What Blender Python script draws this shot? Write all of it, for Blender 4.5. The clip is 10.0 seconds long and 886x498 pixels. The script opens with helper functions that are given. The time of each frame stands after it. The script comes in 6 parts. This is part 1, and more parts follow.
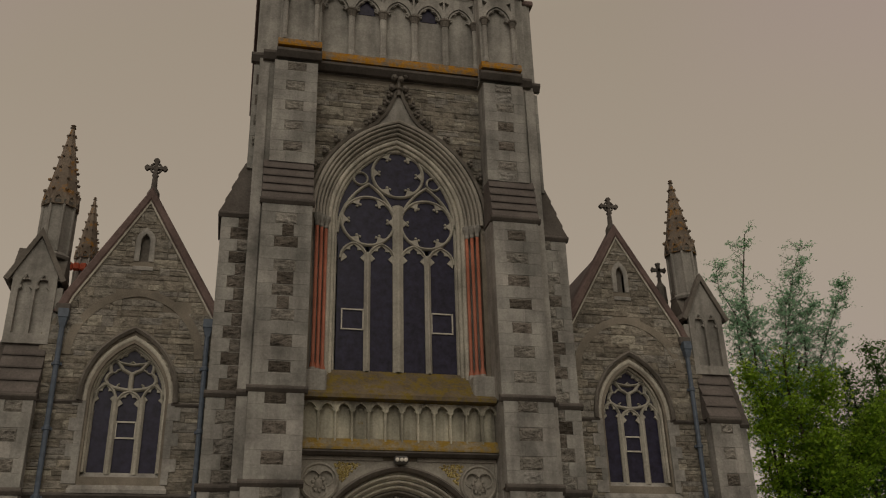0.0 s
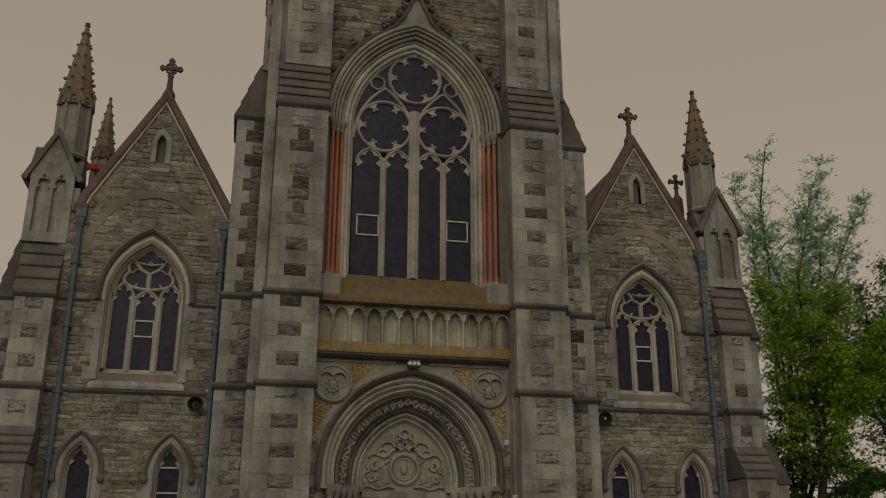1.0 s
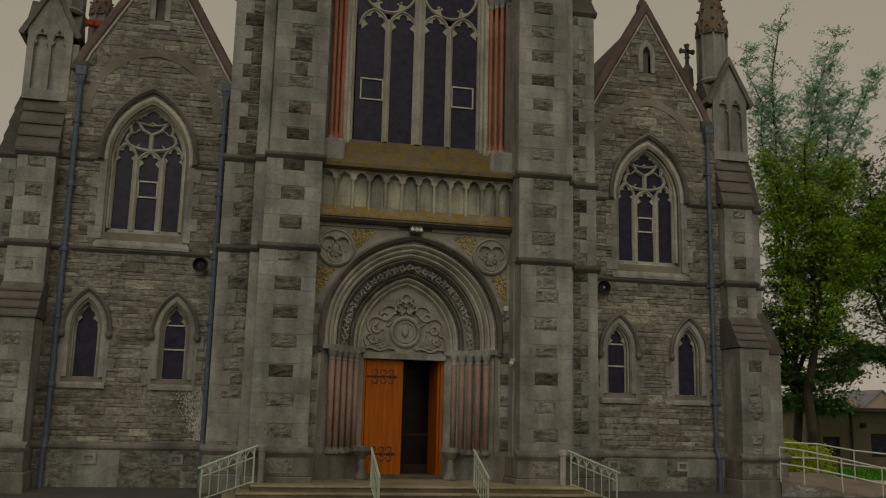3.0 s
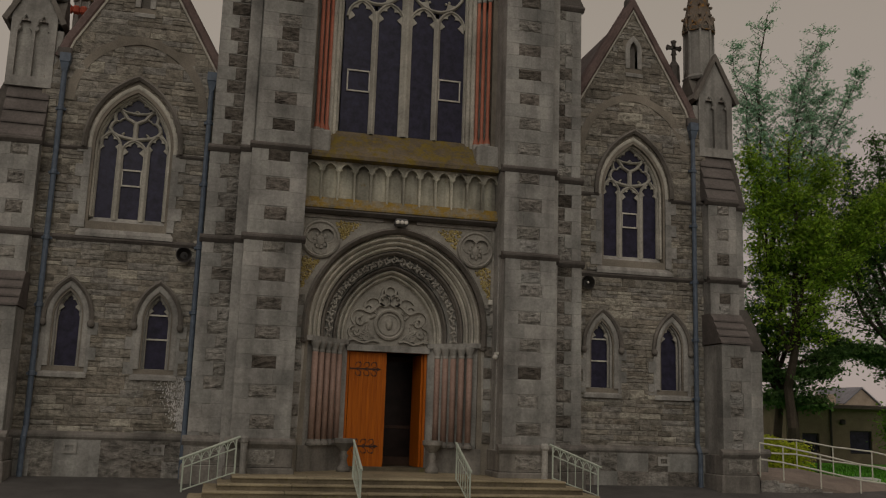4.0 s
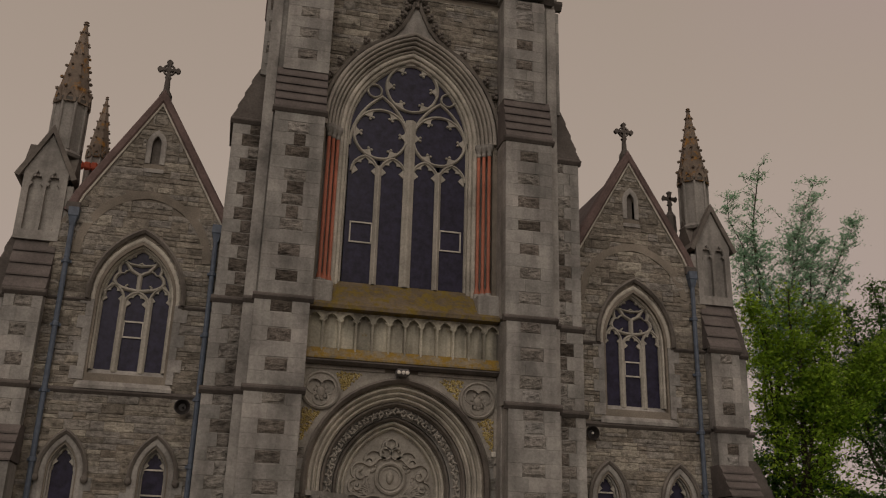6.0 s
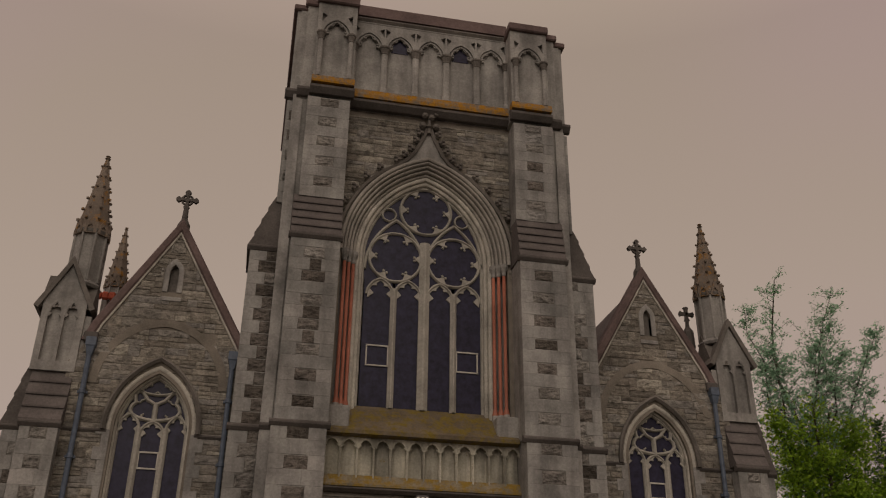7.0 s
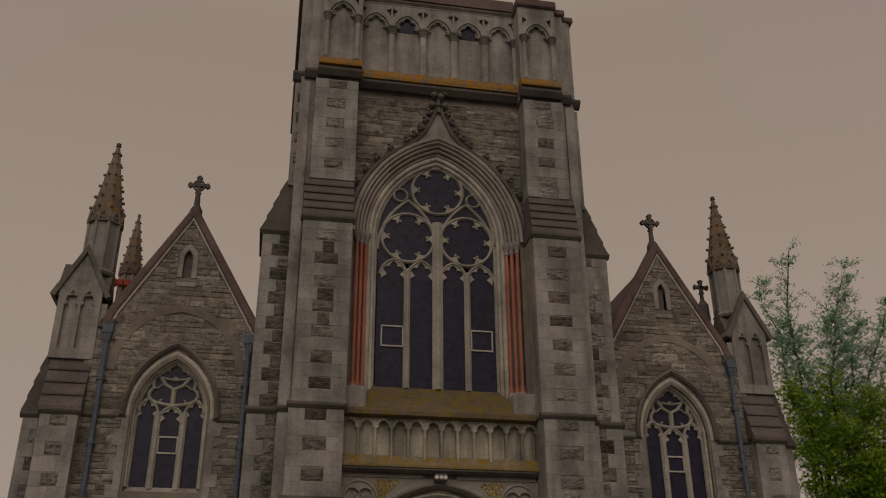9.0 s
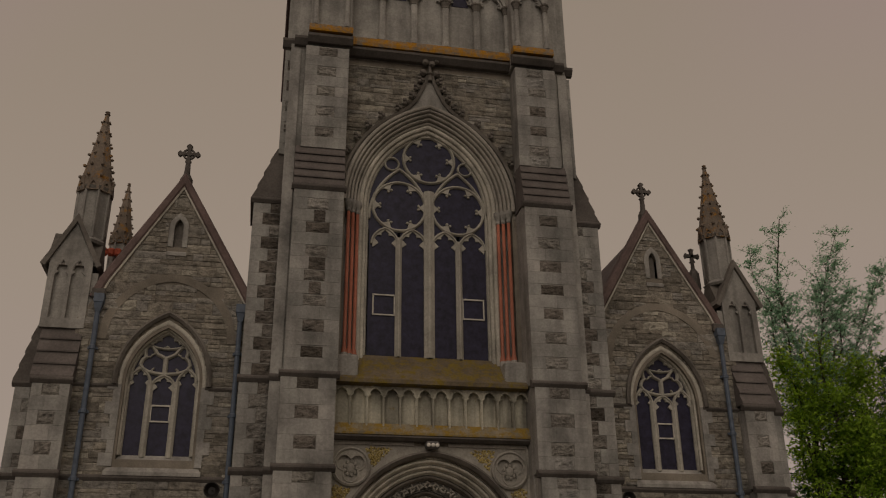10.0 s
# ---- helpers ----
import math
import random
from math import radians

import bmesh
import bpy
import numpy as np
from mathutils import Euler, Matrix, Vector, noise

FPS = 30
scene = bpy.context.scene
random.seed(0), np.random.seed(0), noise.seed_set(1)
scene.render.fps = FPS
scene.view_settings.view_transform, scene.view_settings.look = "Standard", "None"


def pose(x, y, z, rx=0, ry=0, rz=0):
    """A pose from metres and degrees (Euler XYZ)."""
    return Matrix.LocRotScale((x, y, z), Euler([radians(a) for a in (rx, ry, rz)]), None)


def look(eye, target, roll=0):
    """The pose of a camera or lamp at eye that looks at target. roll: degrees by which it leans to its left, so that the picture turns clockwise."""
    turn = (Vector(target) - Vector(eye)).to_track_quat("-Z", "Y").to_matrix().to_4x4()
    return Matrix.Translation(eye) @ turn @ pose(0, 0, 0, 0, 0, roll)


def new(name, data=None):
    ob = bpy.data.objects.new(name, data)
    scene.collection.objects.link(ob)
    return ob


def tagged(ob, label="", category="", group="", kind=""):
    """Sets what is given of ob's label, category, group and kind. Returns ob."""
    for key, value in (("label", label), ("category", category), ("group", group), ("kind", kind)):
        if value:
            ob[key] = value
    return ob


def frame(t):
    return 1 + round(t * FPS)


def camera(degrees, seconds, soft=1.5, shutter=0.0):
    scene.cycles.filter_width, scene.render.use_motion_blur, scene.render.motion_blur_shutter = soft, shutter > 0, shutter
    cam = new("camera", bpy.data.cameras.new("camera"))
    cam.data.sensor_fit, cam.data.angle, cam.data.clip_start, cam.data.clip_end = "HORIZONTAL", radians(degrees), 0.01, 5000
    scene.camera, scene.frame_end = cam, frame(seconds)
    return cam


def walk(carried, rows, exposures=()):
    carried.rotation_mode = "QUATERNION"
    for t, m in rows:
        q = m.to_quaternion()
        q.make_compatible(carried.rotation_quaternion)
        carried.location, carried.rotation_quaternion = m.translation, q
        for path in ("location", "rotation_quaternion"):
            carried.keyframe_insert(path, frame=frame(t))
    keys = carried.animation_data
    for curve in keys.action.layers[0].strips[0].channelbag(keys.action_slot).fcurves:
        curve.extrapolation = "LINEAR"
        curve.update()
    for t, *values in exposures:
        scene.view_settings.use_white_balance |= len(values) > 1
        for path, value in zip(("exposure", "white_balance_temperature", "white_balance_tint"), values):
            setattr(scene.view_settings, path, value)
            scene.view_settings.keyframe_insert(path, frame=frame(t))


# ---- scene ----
from mathutils import geometry

cam = camera(51.1, 10.0, soft=1.15)
EYE = (-4.822, -27.0, 1.949)
PATH = [
    # seconds, sway x, y, z, yaw, pitch, roll
    (0.0, 0.005, -0.034, -0.006, -13.33, 24.39, -1.48),
    (0.5, 0.008, -0.023, -0.004, -12.83, 21.66, -0.74),
    (1.0, 0.013, -0.008, -0.003, -12.23, 18.70, 0.10),
    (1.5, 0.017, 0.005, -0.003, -11.86, 15.77, 0.84),
    (2.0, 0.019, 0.008, -0.007, -11.86, 13.46, 1.22),
    (2.5, 0.020, 0.007, -0.010, -11.90, 11.54, 1.24),
    (4.0, 0.024, 0.008, -0.012, -13.07, 10.12, 1.88),
    (4.5, 0.024, 0.008, -0.012, -13.64, 10.25, 2.04),
    (5.0, 0.024, 0.007, -0.009, -13.55, 11.93, 1.60),
    (5.5, 0.020, 0.006, -0.004, -13.10, 15.49, 1.76),
    (6.0, 0.010, 0.000, -0.001, -12.72, 19.31, 1.65),
    (7.5, -0.027, -0.013, 0.004, -10.87, 28.13, 0.08),
    (8.0, -0.033, -0.008, 0.008, -10.54, 27.60, -0.49),
    (8.5, -0.037, 0.002, 0.014, -10.71, 26.82, -0.58),
    (9.0, -0.037, 0.012, 0.019, -10.75, 25.45, -0.34),
    (9.5, -0.037, 0.019, 0.021, -10.86, 24.08, -0.25),
    (10.0, -0.036, 0.022, 0.022, -11.31, 23.53, -0.62),
]


def stand(dx, dy, dz, yaw, pitch, roll):
    eye = Vector(EYE) + Vector((dx, dy, dz))
    a, b = radians(yaw), radians(pitch)
    ahead = Vector((-math.sin(a) * math.cos(b), math.cos(a) * math.cos(b), math.sin(b)))
    return look(eye, eye + ahead, roll)


walk(cam, [(row[0], stand(*row[1:])) for row in PATH], [(0.0, 0.12, 6300, 5), (2.5, 0.0, 6300, -6), (4.2, 0.0, 5900, 7), (5.3, 0.13, 6100, 9), (6.2, 0.17, 6250, 14), (7.5, 0.1, 6400, 15), (8.5, -0.06, 6400, 13), (9.0, -0.12, 6400, 13), (10.0, -0.14, 6400, 11)])

# ---- light: an overcast evening sky and a wide, weak sun ----
SUN_ELEVATION, SUN_TURN = 33.0, 195.0
world = bpy.data.worlds.new("overcast_sky")
scene.world = world
world.use_nodes = True
wn, wl = world.node_tree.nodes, world.node_tree.links
wn.clear()
w_out = wn.new("ShaderNodeOutputWorld")
w_bg = wn.new("ShaderNodeBackground")
w_sky = wn.new("ShaderNodeTexSky")
w_sky.sky_type, w_sky.sun_disc = "NISHITA", False
w_sky.sun_elevation, w_sky.sun_rotation = radians(SUN_ELEVATION), radians(SUN_TURN)
w_co = wn.new("ShaderNodeTexCoord")
w_noise = wn.new("ShaderNodeTexNoise")
w_noise.inputs["Scale"].default_value, w_noise.inputs["Detail"].default_value = 1.6, 1.5
w_cloud = wn.new("ShaderNodeValToRGB")
w_cloud.color_ramp.elements[0].position, w_cloud.color_ramp.elements[0].color = 0.38, (3.45, 2.49, 2.12, 1)
w_cloud.color_ramp.elements[1].position, w_cloud.color_ramp.elements[1].color = 0.62, (3.3, 2.56, 1.86, 1)
w_sep = wn.new("ShaderNodeSeparateXYZ")
w_rise = wn.new("ShaderNodeValToRGB")
while len(w_rise.color_ramp.elements) < 4:
    w_rise.color_ramp.elements.new(0.5)
for stop, (height, light) in zip(w_rise.color_ramp.elements, ((0.0, 1.2), (0.38, 1.17), (0.62, 1.04), (1.0, 2.1))):
    stop.position, stop.color = height, (light, light, light, 1)
w_mul = wn.new("ShaderNodeMix")
w_mul.data_type, w_mul.blend_type = "RGBA", "MULTIPLY"
w_mul.inputs["Factor"].default_value = 1.0
w_mix = wn.new("ShaderNodeMix")
w_mix.data_type = "RGBA"
w_mix.inputs["Factor"].default_value = 0.93
wl.new(w_co.outputs["Generated"], w_noise.inputs["Vector"])
wl.new(w_co.outputs["Generated"], w_sep.inputs[0])
wl.new(w_sep.outputs["Z"], w_rise.inputs["Fac"])
wl.new(w_noise.outputs["Fac"], w_cloud.inputs["Fac"])
wl.new(w_cloud.outputs["Color"], w_mul.inputs["A"])
wl.new(w_rise.outputs["Color"], w_mul.inputs["B"])
wl.new(w_sky.outputs["Color"], w_mix.inputs["A"])
wl.new(w_mul.outputs["Result"], w_mix.inputs["B"])
wl.new(w_mix.outputs["Result"], w_bg.inputs["Color"])
w_bg.inputs["Strength"].default_value = 0.095
wl.new(w_bg.outputs[0], w_out.inputs["Surface"])

sun_data = bpy.data.lights.new("sun", "SUN")
sun_data.energy, sun_data.angle, sun_data.color = 0.45, radians(40), (1.0, 0.9, 0.76)
sun = new("sun", sun_data)
sun.matrix_world = look((-10, -36, 30), (0, 0, 6))


# ---- materials ----
def material(name):
    m = bpy.data.materials.new(name)
    m.use_nodes = True
    m.node_tree.nodes.clear()
    out = m.node_tree.nodes.new("ShaderNodeOutputMaterial")
    bsdf = m.node_tree.nodes.new("ShaderNodeBsdfPrincipled")
    m.node_tree.links.new(bsdf.outputs[0], out.inputs[0])
    return m, m.node_tree.nodes, m.node_tree.links, bsdf


def ramp(nodes, stops):
    r = nodes.new("ShaderNodeValToRGB")
    while len(r.color_ramp.elements) < len(stops):
        r.color_ramp.elements.new(0.5)
    for e, (p, c) in zip(r.color_ramp.elements, stops):
        e.position, e.color = p, (*c, 1)
    return r


def stone(name, colours, rough=0.9, grain=14.0, stain=0.7, bump=0.35, vary="", moss=None, dark=0.5, streak=0.0, mottle=0.19, rock=0.0):
    """Weathered stone: piece to piece variation, blotchy stains, fine grain and relief; moss: (colour, amount)."""
    m, n, l, bsdf = material(name)
    co = n.new("ShaderNodeNewGeometry")
    big = n.new("ShaderNodeTexNoise")
    big.inputs["Scale"].default_value, big.inputs["Detail"].default_value, big.inputs["Roughness"].default_value = stain, 6, 0.65
    fine = n.new("ShaderNodeTexNoise")
    fine.inputs["Scale"].default_value, fine.inputs["Detail"].default_value, fine.inputs["Roughness"].default_value = grain, 5, 0.7
    for t in (big, fine):
        l.new(co.outputs["Position"], t.inputs["Vector"])
    base = ramp(n, [(i / (len(colours) - 1) * 0.9 + 0.05, c) for i, c in enumerate(colours)])
    if vary == "object":
        src = n.new("ShaderNodeObjectInfo").outputs["Random"]
    elif vary == "island":
        src = co.outputs["Random Per Island"]
    else:
        src = n.new("ShaderNodeTexNoise")
        src.inputs["Scale"].default_value, src.inputs["Detail"].default_value = 2.3, 3
        l.new(co.outputs["Position"], src.inputs["Vector"])
        src = src.outputs["Fac"]
    l.new(src, base.inputs["Fac"])

    def times(a, lo, hi, fac_out, p0=0.3, p1=0.7):
        r = n.new("ShaderNodeMapRange")
        r.inputs["From Min"].default_value, r.inputs["From Max"].default_value = p0, p1
        r.inputs["To Min"].default_value, r.inputs["To Max"].default_value = lo, hi
        l.new(fac_out, r.inputs["Value"])
        x = n.new("ShaderNodeMix")
        x.data_type, x.blend_type = "RGBA", "MULTIPLY"
        x.inputs["Factor"].default_value = 1
        l.new(a, x.inputs["A"])
        l.new(r.outputs["Result"], x.inputs["B"])
        return x.outputs["Result"]

    colour = times(base.outputs["Color"], dark, 1.25, big.outputs["Fac"])
    colour = times(colour, 1 - mottle, 1 + mottle, fine.outputs["Fac"])
    if streak:
        run = n.new("ShaderNodeMapping")
        run.inputs["Scale"].default_value = (2.4, 2.4, 0.3)
        l.new(co.outputs["Position"], run.inputs["Vector"])
        sn = n.new("ShaderNodeTexNoise")
        sn.inputs["Scale"].default_value, sn.inputs["Detail"].default_value = 1.0, 4
        l.new(run.outputs[0], sn.inputs["Vector"])
        colour = times(colour, 1 - streak, 1.1, sn.outputs["Fac"], 0.35, 0.6)
    if moss:
        mn = n.new("ShaderNodeTexNoise")
        mn.inputs["Scale"].default_value, mn.inputs["Detail"].default_value, mn.inputs["Roughness"].default_value = 3.1, 7, 0.75
        l.new(co.outputs["Position"], mn.inputs["Vector"])
        mr = n.new("ShaderNodeMapRange")
        mr.inputs["From Min"].default_value, mr.inputs["From Max"].default_value = 0.66 - moss[1] * 0.4, 0.74 - moss[1] * 0.28
        l.new(mn.outputs["Fac"], mr.inputs["Value"])
        mx = n.new("ShaderNodeMix")
        mx.data_type = "RGBA"
        l.new(mr.outputs["Result"], mx.inputs["Factor"])
        l.new(colour, mx.inputs["A"])
        mc = n.new("ShaderNodeMix")
        mc.data_type = "RGBA"
        l.new(fine.outputs["Fac"], mc.inputs["Factor"])
        mc.inputs["A"].default_value = (*[v * 0.45 for v in moss[0]], 1)
        mc.inputs["B"].default_value = (*[v * 1.4 for v in moss[0]], 1)
        l.new(mc.outputs["Result"], mx.inputs["B"])
        colour = mx.outputs["Result"]
    l.new(colour, bsdf.inputs["Base Color"])
    bsdf.inputs["Roughness"].default_value = rough
    bsdf.inputs["Specular IOR Level"].default_value = 0.25
    b = n.new("ShaderNodeBump")
    b.inputs["Strength"].default_value, b.inputs["Distance"].default_value = bump, 0.03
    l.new(fine.outputs["Fac"], b.inputs["Height"])
    if rock:
        sq = n.new("ShaderNodeMapping")
        sq.inputs["Scale"].default_value = (3.6, 3.6, 6.2)
        l.new(co.outputs["Position"], sq.inputs["Vector"])
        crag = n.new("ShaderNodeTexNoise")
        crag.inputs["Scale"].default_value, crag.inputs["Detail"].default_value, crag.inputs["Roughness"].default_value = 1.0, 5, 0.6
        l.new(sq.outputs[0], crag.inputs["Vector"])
        b2 = n.new("ShaderNodeBump")
        b2.inputs["Strength"].default_value, b2.inputs["Distance"].default_value = 1.0, rock
        l.new(crag.outputs["Fac"], b2.inputs["Height"])
        l.new(b2.outputs[0], b.inputs["Normal"])
        # shade in the hollows painted in: colour darkens where the crag relief is low
        hollow_shaded = times(colour, 0.58, 1.1, crag.outputs["Fac"], 0.34, 0.52)
        l.new(hollow_shaded, bsdf.inputs["Base Color"])
    l.new(b.outputs[0], bsdf.inputs["Normal"])
    return m


def plain(name, colour, rough=0.6, metal=0.0, spot=0.25, scale=6.0, bump=0.1, spec=0.4):
    """Paint, metal or similar with a little unevenness and dirt."""
    m, n, l, bsdf = material(name)
    co = n.new("ShaderNodeNewGeometry")
    t = n.new("ShaderNodeTexNoise")
    t.inputs["Scale"].default_value, t.inputs["Detail"].default_value, t.inputs["Roughness"].default_value = scale, 6, 0.65
    l.new(co.outputs["Position"], t.inputs["Vector"])
    r = ramp(n, [(0.3, [c * (1 - spot) for c in colour]), (0.7, [min(1, c * (1 + spot)) for c in colour])])
    l.new(t.outputs["Fac"], r.inputs["Fac"])
    l.new(r.outputs["Color"], bsdf.inputs["Base Color"])
    bsdf.inputs["Roughness"].default_value, bsdf.inputs["Metallic"].default_value = rough, metal
    bsdf.inputs["Specular IOR Level"].default_value = spec
    b = n.new("ShaderNodeBump")
    b.inputs["Strength"].default_value, b.inputs["Distance"].default_value = bump, 0.01
    l.new(t.outputs["Fac"], b.inputs["Height"])
    l.new(b.outputs[0], bsdf.inputs["Normal"])
    return m


RUBBLE = [(0.172, 0.159, 0.129), (0.294, 0.272, 0.219), (0.224, 0.213, 0.18), (0.395, 0.375, 0.305), (0.215, 0.194, 0.155), (0.31, 0.297, 0.254), (0.258, 0.249, 0.219)]
ASHLAR = [(0.297, 0.297, 0.271), (0.353, 0.348, 0.318), (0.318, 0.318, 0.288), (0.387, 0.378, 0.344)]
ROUGH = [(0.175, 0.16, 0.135), (0.29, 0.28, 0.245), (0.24, 0.225, 0.195), (0.33, 0.32, 0.285), (0.27, 0.26, 0.225)]
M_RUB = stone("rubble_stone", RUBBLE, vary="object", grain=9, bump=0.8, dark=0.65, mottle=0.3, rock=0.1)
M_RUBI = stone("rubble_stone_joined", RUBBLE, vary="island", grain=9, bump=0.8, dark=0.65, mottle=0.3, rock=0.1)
M_MORTAR = stone("mortar", [(0.224, 0.202, 0.163), (0.292, 0.267, 0.215)], grain=25)
M_ASH = stone("ashlar_stone", ASHLAR, vary="object", dark=0.52, bump=0.3, streak=0.25)
M_ASHI = stone("ashlar_stone_joined", ASHLAR, vary="island", dark=0.52, bump=0.3, streak=0.25)
M_DRESS = stone("dressed_stone", [(0.302, 0.298, 0.269), (0.395, 0.386, 0.349)], dark=0.62, bump=0.25, streak=0.3)
M_MOULD = stone("pale_moulded_stone", [(0.47, 0.455, 0.385), (0.6, 0.58, 0.495)], dark=0.62, bump=0.25, streak=0.2)
M_PALE = stone("pale_tracery_stone", [(0.39, 0.38, 0.32), (0.48, 0.465, 0.40)], dark=0.65, bump=0.15)
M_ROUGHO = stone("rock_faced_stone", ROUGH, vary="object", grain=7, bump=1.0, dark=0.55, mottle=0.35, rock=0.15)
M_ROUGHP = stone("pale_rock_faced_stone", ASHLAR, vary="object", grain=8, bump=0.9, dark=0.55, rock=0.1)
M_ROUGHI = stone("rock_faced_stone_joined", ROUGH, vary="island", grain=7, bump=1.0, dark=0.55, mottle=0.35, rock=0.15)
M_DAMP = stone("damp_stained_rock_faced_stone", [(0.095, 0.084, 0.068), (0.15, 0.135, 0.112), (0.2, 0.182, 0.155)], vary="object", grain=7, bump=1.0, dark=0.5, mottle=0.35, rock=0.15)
M_SLOPE = stone("dark_weathering_stone", [(0.095, 0.086, 0.076), (0.155, 0.142, 0.126)], dark=0.6, bump=0.4)
M_SLAB = stone("weathered_slab_stone", [(0.12, 0.108, 0.098), (0.18, 0.163, 0.148)], dark=0.6, bump=0.4)
M_HOOD = stone("weathered_hood_stone", [(0.15, 0.138, 0.12), (0.23, 0.215, 0.185)], dark=0.55, bump=0.3)
M_MOSSY = stone("mossy_stone", [(0.136, 0.111, 0.0723), (0.196, 0.162, 0.111)], dark=0.6, moss=((0.204, 0.153, 0.0255), 0.5))
M_LICHEN = stone("lichen_stone", [(0.2, 0.17, 0.12), (0.27, 0.23, 0.17)], moss=((0.44, 0.215, 0.014), 0.62))
M_NICHE = stone("pale_green_niche_stone", [(0.42, 0.41, 0.325), (0.53, 0.51, 0.415)], dark=0.65, streak=0.5, moss=((0.238, 0.17, 0.0425), 0.12))
M_SPIRE = stone("lichened_spire_stone", [(0.17, 0.14, 0.11), (0.26, 0.22, 0.17)], moss=((0.36, 0.18, 0.025), 0.3))
M_COPING = stone("purple_brown_coping", [(0.14, 0.105, 0.095), (0.21, 0.155, 0.14)], dark=0.6)
M_REDST = stone("red_brown_marble", [(0.36, 0.122, 0.072), (0.45, 0.178, 0.115)], rough=0.45, dark=0.75, bump=0.08)
M_PINKST = stone("dull_red_marble", [(0.29, 0.195, 0.152), (0.375, 0.262, 0.21)], rough=0.5, dark=0.75, bump=0.08)
M_SLATE = stone("roof_slate", [(0.09, 0.075, 0.07), (0.15, 0.12, 0.11)], rough=0.7, dark=0.7)
M_RUST = plain("red_ridge_tile", (0.42, 0.09, 0.045), 0.8)
M_PLINTH = stone("damp_plinth_stone", [(0.20, 0.19, 0.165), (0.28, 0.265, 0.235)], dark=0.5, bump=0.35, streak=0.3)
M_CARVED = stone("grey_carved_stone", [(0.34, 0.325, 0.28), (0.44, 0.42, 0.365)], dark=0.55, bump=0.35)
M_GOLD = stone("gilt_mosaic", [(0.42, 0.33, 0.10), (0.66, 0.56, 0.26), (0.22, 0.17, 0.08)], grain=30, dark=0.6, vary="island")
M_PIPE = plain("blue_grey_pipe_paint", (0.10, 0.13, 0.17), 0.5)
M_GLASS = plain("dark_leaded_glass", (0.024, 0.023, 0.046), 0.3, spot=0.5, scale=5, bump=0.25, spec=0.22)
M_BAR = plain("white_window_bar", (0.55, 0.53, 0.46), 0.6)
M_HINGE = plain("brown_black_hinge_iron", (0.045, 0.02, 0.009), 0.6)
M_IRON = plain("black_iron", (0.02, 0.018, 0.016), 0.5)
M_RAIL = plain("pale_green_rail_paint", (0.46, 0.52, 0.43), 0.45, spot=0.15)
M_RAILW = plain("cream_rail_paint", (0.62, 0.62, 0.52), 0.45, spot=0.12)
# step stone as lit from above: skylight on the treads put into the colour
M_TREAD_LIT = stone("sky_lit_tread_stone", [(0.28, 0.245, 0.155), (0.37, 0.325, 0.215)], dark=0.6, vary="island", moss=((0.2, 0.17, 0.04), 0.14))
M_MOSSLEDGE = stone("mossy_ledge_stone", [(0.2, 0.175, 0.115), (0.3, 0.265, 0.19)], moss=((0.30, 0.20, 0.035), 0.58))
# the same step stone darkened, so the risers' shade is in the colour
M_STEP_SHADED = stone("shaded_worn_step_stone", [(0.115, 0.097, 0.064), (0.175, 0.15, 0.1)], dark=0.55, vary="island", moss=((0.13, 0.12, 0.03), 0.2))
M_PLASTIC = plain("grey_lamp_housing", (0.10, 0.10, 0.095), 0.5)
M_LENS = plain("pale_lamp_lens", (0.7, 0.68, 0.6), 0.25)
M_ASPHALT = stone("asphalt", [(0.075, 0.073, 0.068), (0.115, 0.112, 0.104)], grain=40, dark=0.75)
M_LAWN = stone("lawn_grass", [(0.06, 0.22, 0.01), (0.12, 0.36, 0.02)], grain=30, dark=0.7)
M_PLASTER = stone("brown_render", [(0.17, 0.14, 0.10), (0.23, 0.185, 0.135)], grain=22, dark=0.75, bump=0.15)
M_CONC = stone("ramp_concrete", [(0.20, 0.17, 0.14), (0.27, 0.23, 0.19)], grain=20, dark=0.75)


def wood(name):
    m, n, l, bsdf = material(name)
    co = n.new("ShaderNodeNewGeometry")
    mp = n.new("ShaderNodeMapping")
    mp.inputs["Scale"].default_value = (22, 22, 1.2)
    t = n.new("ShaderNodeTexNoise")
    t.inputs["Scale"].default_value, t.inputs["Detail"].default_value = 1.0, 6
    l.new(co.outputs["Position"], mp.inputs["Vector"])
    l.new(mp.outputs[0], t.inputs["Vector"])
    r = ramp(n, [(0.25, (0.31, 0.074, 0.002)), (0.75, (0.50, 0.138, 0.004))])
    l.new(t.outputs["Fac"], r.inputs["Fac"])
    l.new(r.outputs["Color"], bsdf.inputs["Base Color"])
    bsdf.inputs["Roughness"].default_value = 0.55
    bsdf.inputs["Specular IOR Level"].default_value = 0.2
    return m


M_WOOD = wood("varnished_oak")


# ---- building helpers ----
def part(name, bm, mat, parent=None, label="", smooth=False):
    """Links a bmesh as one mesh object, under a thing or a part if given."""
    me = bpy.data.meshes.new(name)
    bm.normal_update()
    bm.to_mesh(me)
    bm.free()
    me.materials.append(mat)
    if smooth:
        for p in me.polygons:
            p.use_smooth = True
    ob = new(name, me)
    ob.parent = parent
    return tagged(ob, label)


def thing(name, label, category, at=(0, 0, 0), group="", kind=""):
    ob = new(name)
    ob.location = at
    ob.empty_display_size = 0.1
    return tagged(ob, label, category, group, kind)


def child_of(ob, parent):
    """Keeps world-placed parts in place under an Empty that stands elsewhere."""
    ob.parent = parent
    ob.matrix_parent_inverse = Matrix.Translation(parent.location).inverted()
    return ob


